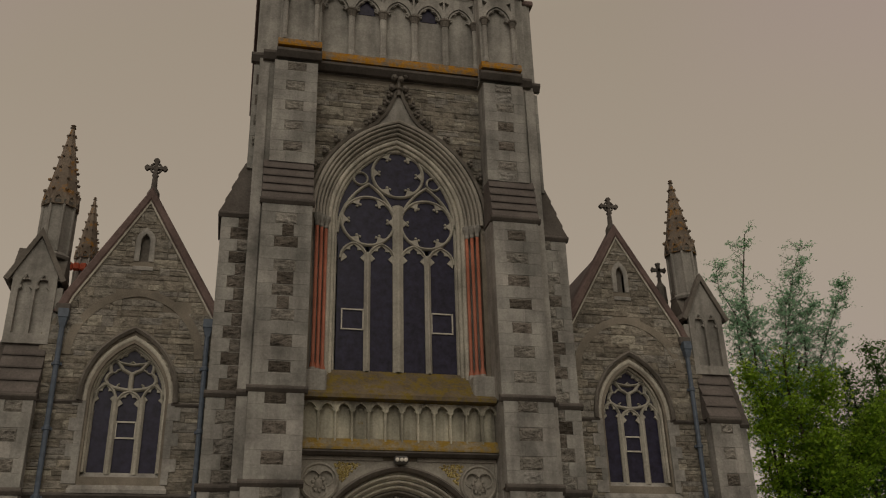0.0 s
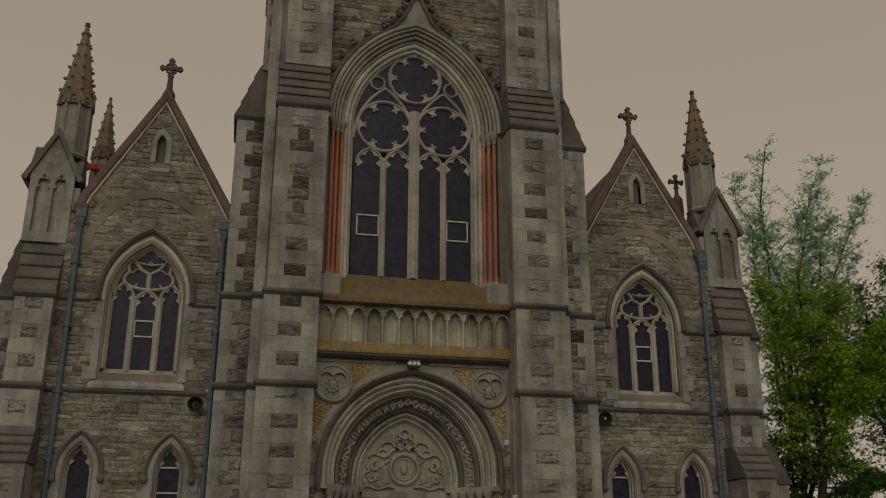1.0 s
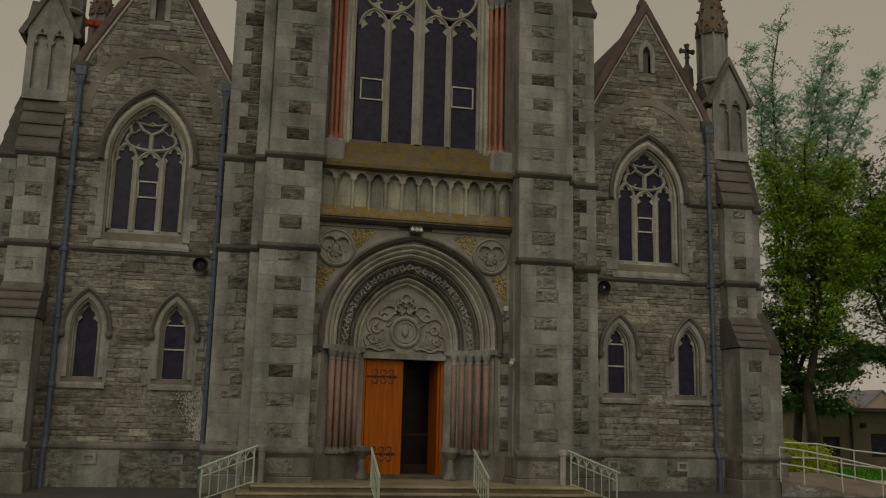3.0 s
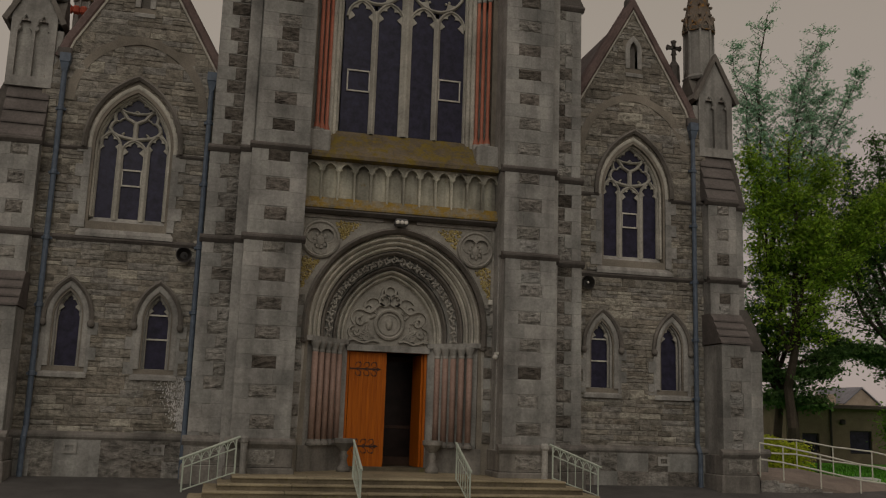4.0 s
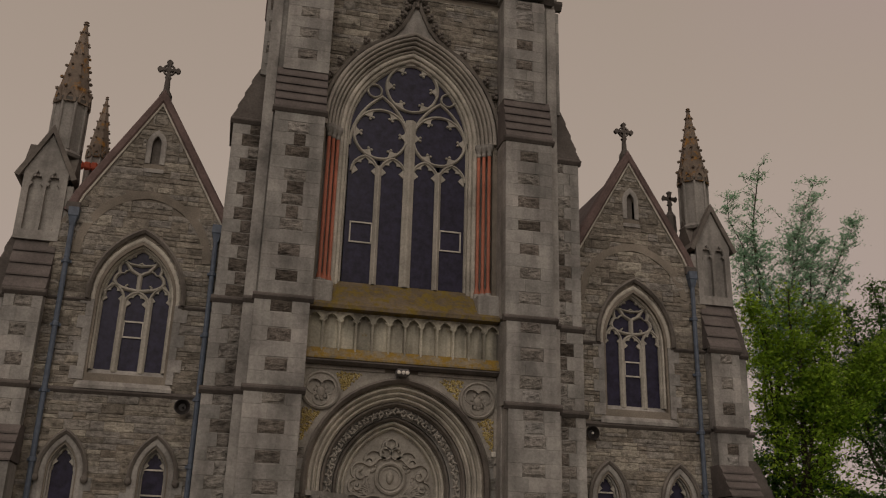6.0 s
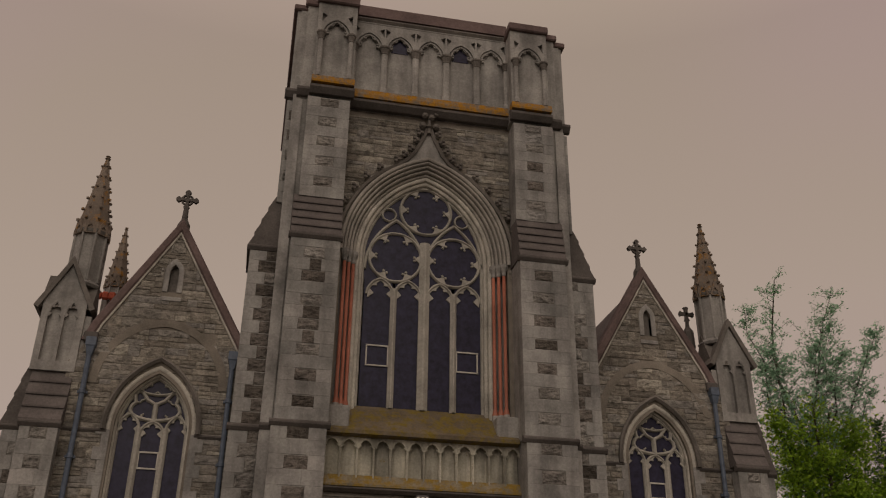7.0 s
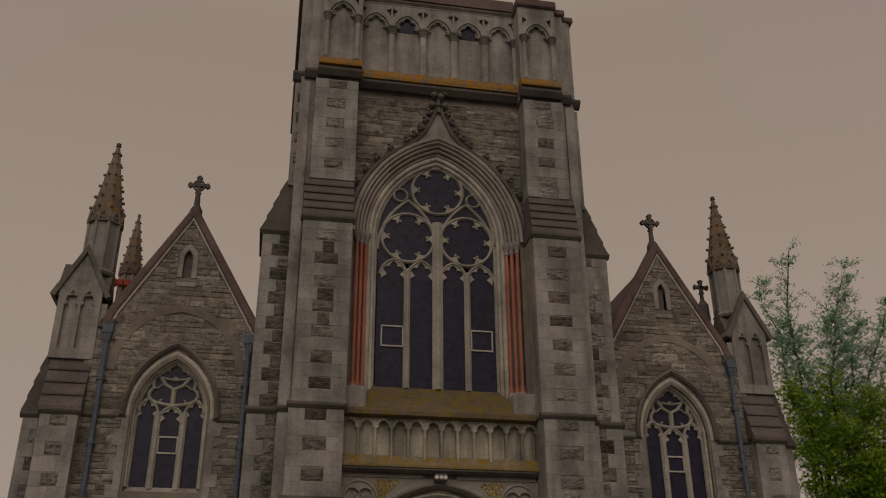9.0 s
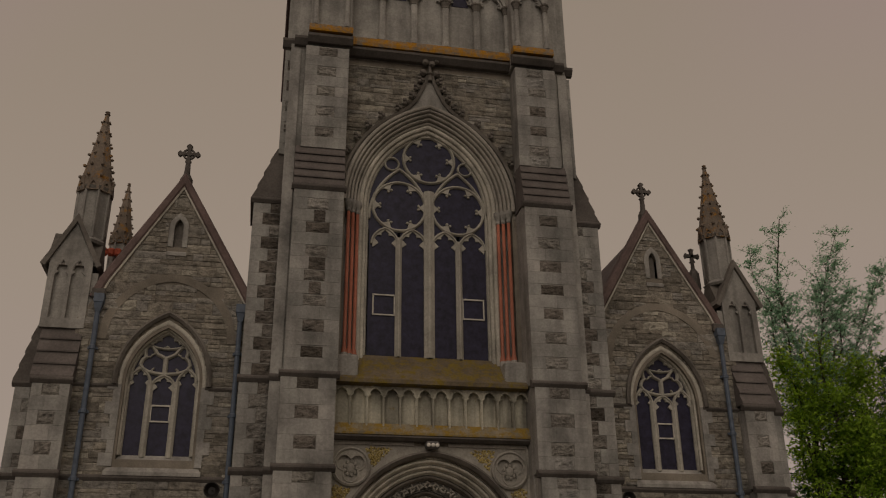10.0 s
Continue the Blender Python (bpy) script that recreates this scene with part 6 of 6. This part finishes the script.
cctv = thing("security_camera", "small white security camera on the buttress side", "camera", (2.84, -1.2, 3.62), "")
bm = bmesh.new()
bmesh.ops.create_icosphere(bm, subdivisions=2, radius=0.08)
part("dome", bm, M_LENS, cctv)
bm = bmesh.new()
box(bm, -0.04, 0.1, -0.04, 0.04, 0.06, 0.13, 0.01)
part("bracket", bm, M_LENS, cctv)
for d, z in ((1, 5.25),):
    bm = bmesh.new()
    box(bm, -0.07, 0.07, -0.06, 0.03, -0.08, 0.08, 0.02)
    box_thing = tagged(part("alarm_box", bm, M_LENS), "small cream alarm box on the portal wall", "alarm box")
    box_thing.location = (2.8, TY - 0.07, z)

# ---- grounds at the side ----
bm = bmesh.new()
lawn = [(12.4, 2.2, 0.02), (60, -6, 0.02), (90, 40, 0.02), (12.4, 40, 0.02)]
rows = []
for i in range(9):
    f = i / 8
    rows.append([bm.verts.new((Vector(lawn[0]).lerp(Vector(lawn[3]), f)).lerp(Vector(lawn[1]).lerp(Vector(lawn[2]), f), g / 10) + Vector((0, 0, noise.noise(Vector((f * 9, g, 0))) * 0.05 + 0.06))) for g in range(11)])
for p, q in zip(rows, rows[1:]):
    for g in range(10):
        bm.faces.new((p[g], p[g + 1], q[g + 1], q[g]))
tagged(part("lawn", bm, M_LAWN), "bright green mown lawn beside the church", "lawn", kind="structure")
M_BLADE = stone("grass_blades", [(0.05, 0.17, 0.01), (0.11, 0.31, 0.02), (0.08, 0.23, 0.015)], vary="island")
verts, faces = [], []
rng = random.Random(21)
for _ in range(9000):
    x, y = rng.uniform(13, 26), rng.uniform(1.5, 14)
    k, a, h = len(verts), rng.uniform(0, 6.28), rng.uniform(0.06, 0.14)
    u, v = math.cos(a) * 0.03, math.sin(a) * 0.03
    verts += [(x - u, y - v, 0.04), (x + u, y + v, 0.04), (x + rng.uniform(-0.05, 0.05), y + rng.uniform(-0.05, 0.05), 0.06 + h)]
    faces.append((k, k + 1, k + 2))
me = bpy.data.meshes.new("grass")
me.from_pydata(verts, [], faces)
me.materials.append(M_BLADE)
tagged(new("grass", me), "short green grass on the lawn", "grass", kind="stuff")

M_SLABPALE = stone("pale_concrete", [(0.42, 0.42, 0.40), (0.52, 0.52, 0.49)], grain=24, dark=0.75)
bm = bmesh.new()
box(bm, -0.4, 0.4, -0.5, 0.5, -0.06, 0.06, 0.02)
slab = tagged(part("concrete_slab", bm, M_SLABPALE), "small pale concrete slab lying in the lawn", "slab")
slab.location, slab.rotation_euler = (17.8, 2.6, 0.14), (0, 0, radians(-20))

# ramp with two rails, from the church corner down towards the forecourt
FRONT = [(11.4, -1.0, 0.42), (12.2, -1.0, 0.33), (13.5, -1.0, 0.11), (14.9, -1.0, -0.15), (16.6, -1.0, -0.33)]
BACK = [(12.3, 1.5, 0.56), (14.36, 1.5, 0.52), (15.25, 0.8, 0.34), (16.2, 0.1, 0.24), (18.2, -0.6, -0.2)]
ramp_thing = thing("access_ramp", "brown concrete access ramp with a stone edge", "ramp", (13, 0, 0), kind="structure")
bm = bmesh.new()
f = [bm.verts.new(p) for p in FRONT]
b = [bm.verts.new(p) for p in BACK]
f2 = [bm.verts.new((x, y, -0.5)) for x, y, z in FRONT]
b2 = [bm.verts.new((x, y, -0.5)) for x, y, z in BACK]
for i in range(4):
    bm.faces.new((f[i], f[i + 1], b[i + 1], b[i]))
    bm.faces.new((f2[i], f2[i + 1], f[i + 1], f[i]))
    bm.faces.new((b[i], b[i + 1], b2[i + 1], b2[i]))
child_of(part("ramp_slab", bm, M_CONC), ramp_thing)
rng = random.Random(77)
for i in range(4):
    p, q = Vector(FRONT[i]), Vector(FRONT[i + 1])
    x = p.x
    while x < q.x - 0.05:
        w = min(rng.uniform(0.3, 0.7), q.x - x)
        z = p.z + (q.z - p.z) * ((x - p.x) / (q.x - p.x)) - 0.14
        if z > -0.2:
            block(ramp_thing, x, x + w, -1.04, -0.9, -0.4, z, rng.random() < 0.7, rng)
        x += w


def ramp_rail(line, tall, group):
    rail = thing("ramp_railing", "cream tubular steel ramp railing with a middle bar", "railing", line[0], group)
    base = Vector(line[0])
    pts = [Vector(p) - base for p in line]
    up = Vector((0, 0, tall))
    for p in pts:
        bm = bmesh.new()
        tube(bm, p - Vector((0, 0, 0.05)), p + up, 0.022)
        part("post", bm, M_RAILW, rail)
    for f, nm in ((1.0, "top_rail"), (0.5, "middle_rail")):
        bm = bmesh.new()
        for p, q in zip(pts, pts[1:]):
            tube(bm, p + up * f, q + up * f, 0.026)
        part(nm, bm, M_RAILW, rail)


ramp_rail([Vector(p) for p in FRONT], 0.97, "ramp railings")
ramp_rail([Vector(p) for p in BACK], 0.95, "ramp railings")

# low rendered building and house behind the lawn
hall = thing("low_hall", "low brown rendered hall with a flat roof and dark windows", "building", (26, 17, 0))


def gap_wall(x0, x1, z1, openings):
    bm = bmesh.new()
    plate(bm, [(x0, 0), (x1, 0), (x1, z1), (x0, z1)], [[(a, c), (b, c), (b, d), (a, d)] for a, b, c, d in openings], 0, 0.3)
    return bm


openings = [(-0.75, 0.15, 0.6, 1.6), (1.75, 2.9, 0.6, 1.8)]
ob = part("wall", gap_wall(-1.6, 20.0, 2.9, openings), M_PLASTER, hall)
bm = bmesh.new()
box(bm, -1.6, -1.3, 0.3, 9, 0, 2.9)
box(bm, -1.6, 20, 9, 9.3, 0, 2.9)
part("side_wall", bm, M_PLASTER, hall)
bm = bmesh.new()
box(bm, -1.9, 20.3, -0.6, 9.4, 2.9, 3.12, 0.03)
part("roof", bm, M_SLATE, hall, "flat dark roof with a deep fascia")
for a, b, c, d in openings:
    bm = bmesh.new()
    box(bm, a, b, 0.2, 0.25, c, d)
    win = part("window", bm, M_GLASS, hall)
    bm = bmesh.new()
    plate(bm, [(a, c), (b, c), (b, d), (a, d)], [[(a + 0.06, c + 0.06), (b - 0.06, c + 0.06), (b - 0.06, d - 0.06), (a + 0.06, d - 0.06)]], 0.12, 0.2)
    part("frame", bm, M_IRON, win)
bm = bmesh.new()
tube(bm, (0.75, -0.08, 0.0), (0.75, -0.08, 2.9), 0.06)
part("drainpipe", bm, M_IRON, hall)
bm = bmesh.new()
box(bm, 1.25, 1.5, -0.2, 0.0, 2.1, 2.35, 0.04)
part("wall_box", bm, M_IRON, hall)
hall.rotation_euler = (0, 0, radians(-14))

M_PAINT = stone("cream_house_paint", [(0.34, 0.28, 0.21), (0.42, 0.35, 0.27)], grain=18, dark=0.8)
M_SLATE_GREY = stone("blue_grey_slate", [(0.16, 0.165, 0.18), (0.24, 0.245, 0.26)], rough=0.6, dark=0.75)
house = thing("house", "cream gabled house with a grey slate roof behind the hall", "house", (84.6, 90, 0))
bm = bmesh.new()
prism(bm, [(-2.6, 0), (2.6, 0), (2.6, 5.5), (0, 7.5), (-2.6, 5.5)], 0, 9)
part("wall", bm, M_PAINT, house)
bm = bmesh.new()
sweep(bm, [(-3.0, 5.2), (0, 7.55), (3.0, 5.2)], [(0.0, -0.3), (0.16, -0.3), (0.16, 9.2), (0.0, 9.2)])
bmesh.ops.recalc_face_normals(bm, faces=bm.faces)
part("roof", bm, M_SLATE_GREY, house)
bm = bmesh.new()
box(bm, -5.4, -3.4, 1.0, 3.0, 0, 6.6, 0.03)
part("chimney", bm, M_PAINT, house)
bm = bmesh.new()
box(bm, -3.4, -2.62, -0.05, 4.5, 0, 5.3)
part("annex", bm, M_PAINT, house)
for x0, x1, z0, z1 in ((-3.3, -2.7, 3.6, 5.0), (-1.4, -0.5, 2.6, 4.2), (0.6, 1.5, 2.6, 4.2)):
    bm = bmesh.new()
    box(bm, x0, x1, -0.1, -0.02, z0, z1)
    part("window", bm, M_GLASS, house)


# ---- trees ----
def leaf_material(name, dark, light):
    m, n, l, bsdf = material(name)
    co = n.new("ShaderNodeNewGeometry")
    r = ramp(n, [(0.0, dark), (0.6, [(a + b) / 2 for a, b in zip(dark, light)]), (1.0, light)])
    l.new(co.outputs["Random Per Island"], r.inputs["Fac"])
    l.new(r.outputs["Color"], bsdf.inputs["Base Color"])
    bsdf.inputs["Roughness"].default_value = 0.6
    bsdf.inputs["Specular IOR Level"].default_value = 0.3
    bsdf.inputs["Transmission Weight"].default_value = 0.0
    tr = n.new("ShaderNodeBsdfTranslucent")
    l.new(r.outputs["Color"], tr.inputs["Color"])
    mx = n.new("ShaderNodeMixShader")
    mx.inputs[0].default_value = 0.55
    out = [k for k in n if k.bl_idname == "ShaderNodeOutputMaterial"][0]
    l.new(bsdf.outputs[0], mx.inputs[1])
    l.new(tr.outputs[0], mx.inputs[2])
    l.new(mx.outputs[0], out.inputs[0])
    return m


M_BARK = stone("bark", [(0.045, 0.036, 0.027), (0.085, 0.068, 0.05)], grain=18, bump=0.8)
M_LEAF_A = leaf_material("blue_green_leaves", (0.21, 0.38, 0.24), (0.56, 0.8, 0.57))
M_LEAF_B = leaf_material("olive_green_leaves", (0.10, 0.20, 0.013), (0.42, 0.62, 0.045))
M_LEAF_C = leaf_material("dark_green_leaves", (0.045, 0.10, 0.028), (0.17, 0.30, 0.075))


def limb(bm, pts, r0, r1, sides=6):
    rings = []
    for i, p in enumerate(pts):
        d = (pts[min(i + 1, len(pts) - 1)] - pts[max(i - 1, 0)]).normalized()
        u = d.orthogonal().normalized()
        v = d.cross(u)
        r = r0 + (r1 - r0) * i / (len(pts) - 1)
        rings.append([bm.verts.new(p + (u * math.cos(2 * math.pi * k / sides) + v * math.sin(2 * math.pi * k / sides)) * r) for k in range(sides)])
    for p, q in zip(rings, rings[1:]):
        for k in range(sides):
            bm.faces.new((p[k], p[(k + 1) % sides], q[(k + 1) % sides], q[k]))


def tree(label, at, leaf_mat, limbs, seed, trunk_r, twig, leaves, size, puff, first=0.3):
    """A tree from its limbs: (start, end, number of twigs, twig length, clumps a twig); puff: the radius of a leaf clump; first: where along a limb twigs begin."""
    rng = random.Random(seed)
    t = thing("tree", label, "tree", at)
    bm = bmesh.new()
    tips = []
    for start, end, twigs, spread, dense in limbs:
        s0, e0 = Vector(start), Vector(end)
        mid = []
        for i in range(9):
            f = i / 8
            w = Vector((rng.uniform(-1, 1), rng.uniform(-1, 1), rng.uniform(-0.5, 0.5))) * 0.025 * (e0 - s0).length * (0 < i < 8)
            mid.append(s0.lerp(e0, f) + w)
        r = trunk_r * (1 if start[2] <= 0.1 else 0.42)
        limb(bm, mid, r, r * 0.1, 8)
        for k in range(twigs):
            f = rng.uniform(first, 1.0)
            i = min(7, int(f * 8))
            p = mid[i].lerp(mid[i + 1], f * 8 - i)
            a = rng.uniform(0, 6.28)
            n = spread * min(1.0, 1.5 - 1.2 * f) * rng.uniform(0.35, 1.1)
            q = p + Vector((math.cos(a) * n, math.sin(a) * n, n * twig * rng.uniform(0.3, 1.3)))
            bend = (p + q) / 2 + Vector((rng.uniform(-0.2, 0.2), rng.uniform(-0.2, 0.2), -0.08)) * n * 0.5
            limb(bm, [p, bend, q], max(0.012, r * 0.12 * (1.2 - f)), 0.006, 4)
            for g in range(dense):
                h = rng.uniform(0.25, 1.05)
                tips.append((p.lerp(bend, h * 2) if h < 0.5 else bend.lerp(q, h * 2 - 1), rng.uniform(0.4, 1.0)))
    part("trunk", bm, M_BARK, t)
    verts, faces = [], []
    for p, c in tips:
        for _ in range(leaves):
            o = Vector((rng.gauss(0, 1), rng.gauss(0, 1), rng.gauss(0, 0.7))) * puff * c + p
            a = Vector((rng.uniform(-1, 1), rng.uniform(-1, 1), rng.uniform(-1, 1))).normalized()
            b = a.orthogonal().normalized()
            u = size * rng.uniform(0.6, 1.3)
            k = len(verts)
            verts += [tuple(o - a * u), tuple(o + b * u * 0.5), tuple(o + a * u), tuple(o - b * u * 0.5 + a.cross(b) * u * 0.25)]
            faces.append((k, k + 1, k + 2, k + 3))
    me = bpy.data.meshes.new("crown")
    me.from_pydata(verts, [], faces)
    me.materials.append(leaf_mat)
    crown = new("crown", me)
    crown.parent = t
    tagged(crown, kind="stuff")
    return t


tree("tall airy poplar with sparse blue-green leaves beside the church", (18.7, 9.6, 0), M_LEAF_A, [
    ((0, 0, 0), (0.6, 0.4, 21.2), 170, 2.3, 5), ((0.2, 0.2, 8), (3.75, 0.6, 20.9), 170, 2.3, 5), ((0.1, 0.2, 8), (-1.2, 0.5, 19.7), 120, 1.6, 5),
    ((0.1, 0.2, 9), (2.2, 0.2, 18.0), 130, 2.2, 5), ((1.2, 0.2, 11), (5.9, 0.6, 19.2), 110, 1.5, 5), ((0, 0.2, 8), (-0.6, -0.3, 17.4), 120, 1.8, 5),
    ((0.2, 0.2, 9), (3.2, -0.2, 17.6), 120, 2.0, 5), ((0.5, 0.2, 9), (4.9, 0.2, 16.2), 60, 1.2, 5)], 5, 0.2, 0.7, 4, 0.09, 0.16, 0.2)
tree("dense olive-green tree close to the church corner", (18.2, 7.6, 0), M_LEAF_B, [
    ((0, 0, 0), (0.4, 0, 14.2), 90, 2.4, 4), ((0, 0, 5), (-1.2, 0.5, 13.9), 80, 1.9, 4), ((0, 0, 5), (2.4, 0.3, 13.6), 100, 2.2, 4),
    ((0, 0, 5), (1.0, -1.0, 10.4), 60, 2.2, 4), ((0, 0, 5), (5.0, 0.5, 12.2), 90, 2.0, 4), ((0, 0, 5), (6.6, 1.0, 13.0), 90, 1.8, 4)], 6, 0.24, 0.35, 13, 0.1, 0.32, 0.36)
tree("broad dark green broadleaf tree over the low hall", (25.5, 9.5, 0), M_LEAF_C, [
    ((0, 0, 0), (0.8, 0, 15.6), 110, 3.0, 4), ((0, 0, 5), (-2.4, 0.4, 12.8), 80, 2.2, 4), ((0, 0, 4), (4.0, 0.4, 12.5), 80, 3.0, 5),
    ((0, 0, 4.5), (-4.6, -0.6, 9.8), 45, 1.7, 4), ((0, 0, 5), (0.5, -1.5, 10.5), 60, 2.6, 4), ((0, 0, 4.5), (-4.8, 0, 6.0), 60, 1.8, 4),
    ((0, 0, 4.5), (-2.4, -0.8, 5.2), 60, 1.5, 4), ((0, 0, 5), (3.0, -1, 15.8), 90, 2.6, 4),
    ((0, 0, 5), (-4.2, 0.2, 12.0), 70, 1.8, 4), ((0, 0, 6), (-2.6, 0.2, 14.2), 80, 1.8, 4), ((0, 0, 6), (-1.0, 0.2, 15.6), 90, 1.6, 4), ((0, 0, 4), (-0.6, -0.8, 4.2), 50, 1.4, 4)], 7, 0.36, 0.25, 8, 0.11, 0.38)
tree("dark leafy tree behind the church's corner", (19.2, 9.0, 0), M_LEAF_C, [
    ((0, 0, 0), (-0.9, 0, 9.5), 110, 2.3, 4), ((-0.4, 0, 4.4), (-3.0, 0.4, 7.4), 80, 2.0, 4), ((-0.4, 0, 4.6), (1.6, 0.3, 7.6), 40, 1.4, 4),
    ((-0.2, 0, 3.8), (-2.2, -0.4, 4.6), 60, 1.5, 4), ((-0.2, 0, 4.0), (1.8, -0.3, 4.4), 65, 1.4, 4), ((-0.1, 0, 3.2), (-1.6, -0.5, 3.0), 50, 1.0, 4),
    ((-0.1, 0, 3.0), (1.1, -0.4, 2.9), 45, 0.9, 4), ((0.2, 0, 4.6), (3.3, 0.1, 5.3), 55, 0.8, 4), ((1.0, 0, 4.8), (4.2, 0.3, 5.6), 36, 0.7, 4)], 8, 0.26, 0.1, 9, 0.105, 0.28)

# clipped hedge by the ramp
M_HEDGE = leaf_material("yellow_green_hedge_leaves", (0.34, 0.42, 0.015), (0.66, 0.70, 0.05))
M_SHRUB = leaf_material("bright_green_shrub_leaves", (0.07, 0.16, 0.01), (0.2, 0.36, 0.03))
rng = random.Random(14)
hedge = thing("hedge", "low yellow-green hedge behind the ramp railing", "hedge", (15.0, 3.4, 0.2))
bm = bmesh.new()
for k in range(7):
    tube(bm, (-1.5 + 0.5 * k, 0, 0), (-1.5 + 0.5 * k + rng.uniform(-0.1, 0.1), rng.uniform(-0.2, 0.2), 0.9), 0.03, 5)
part("stems", bm, M_BARK, hedge)
verts, faces = [], []
for _ in range(11000):
    x, y, z = rng.uniform(-1.8, 1.0), rng.uniform(-0.6, 0.6), rng.uniform(-0.1, 1.4)
    if z > 1.3 - 0.12 * math.sin(x * 3) - 0.2 * abs(y):
        continue
    a = Vector((rng.uniform(-1, 1), rng.uniform(-1, 1), rng.uniform(-1, 1))).normalized()
    b = a.orthogonal().normalized()
    o, u, k = Vector((x, y, z)), rng.uniform(0.03, 0.06), len(verts)
    verts += [tuple(o - a * u), tuple(o + b * u * 0.6), tuple(o + a * u), tuple(o - b * u * 0.6)]
    faces.append((k, k + 1, k + 2, k + 3))
me = bpy.data.meshes.new("foliage")
me.from_pydata(verts, [], faces)
me.materials.append(M_HEDGE)
ob = new("foliage", me)
ob.parent = hedge
tagged(ob, kind="stuff")

# rounded shrub at the hall's far end
shrub = thing("shrub", "bright green rounded shrub beside the low hall", "shrub", (24.2, 8.2, 0), "")
bm = bmesh.new()
for k in range(6):
    limb(bm, [Vector((0, 0, 0)), Vector((0.3 * math.cos(k), 0.3 * math.sin(k), 1.2)), Vector((0.8 * math.cos(k), 0.7 * math.sin(k), 2.6))], 0.04, 0.01, 5)
part("stems", bm, M_BARK, shrub)
verts, faces = [], []
for _ in range(7000):
    o = Vector((rng.gauss(0, 0.42), rng.gauss(0, 0.4), 1.9 + rng.gauss(0, 0.5)))
    a = Vector((rng.uniform(-1, 1), rng.uniform(-1, 1), rng.uniform(-1, 1))).normalized()
    b = a.orthogonal().normalized()
    u, k = rng.uniform(0.04, 0.09), len(verts)
    verts += [tuple(o - a * u), tuple(o + b * u * 0.6), tuple(o + a * u), tuple(o - b * u * 0.6)]
    faces.append((k, k + 1, k + 2, k + 3))
me = bpy.data.meshes.new("foliage")
me.from_pydata(verts, [], faces)
me.materials.append(M_SHRUB)
ob = new("foliage", me)
ob.parent = shrub
tagged(ob, kind="stuff")
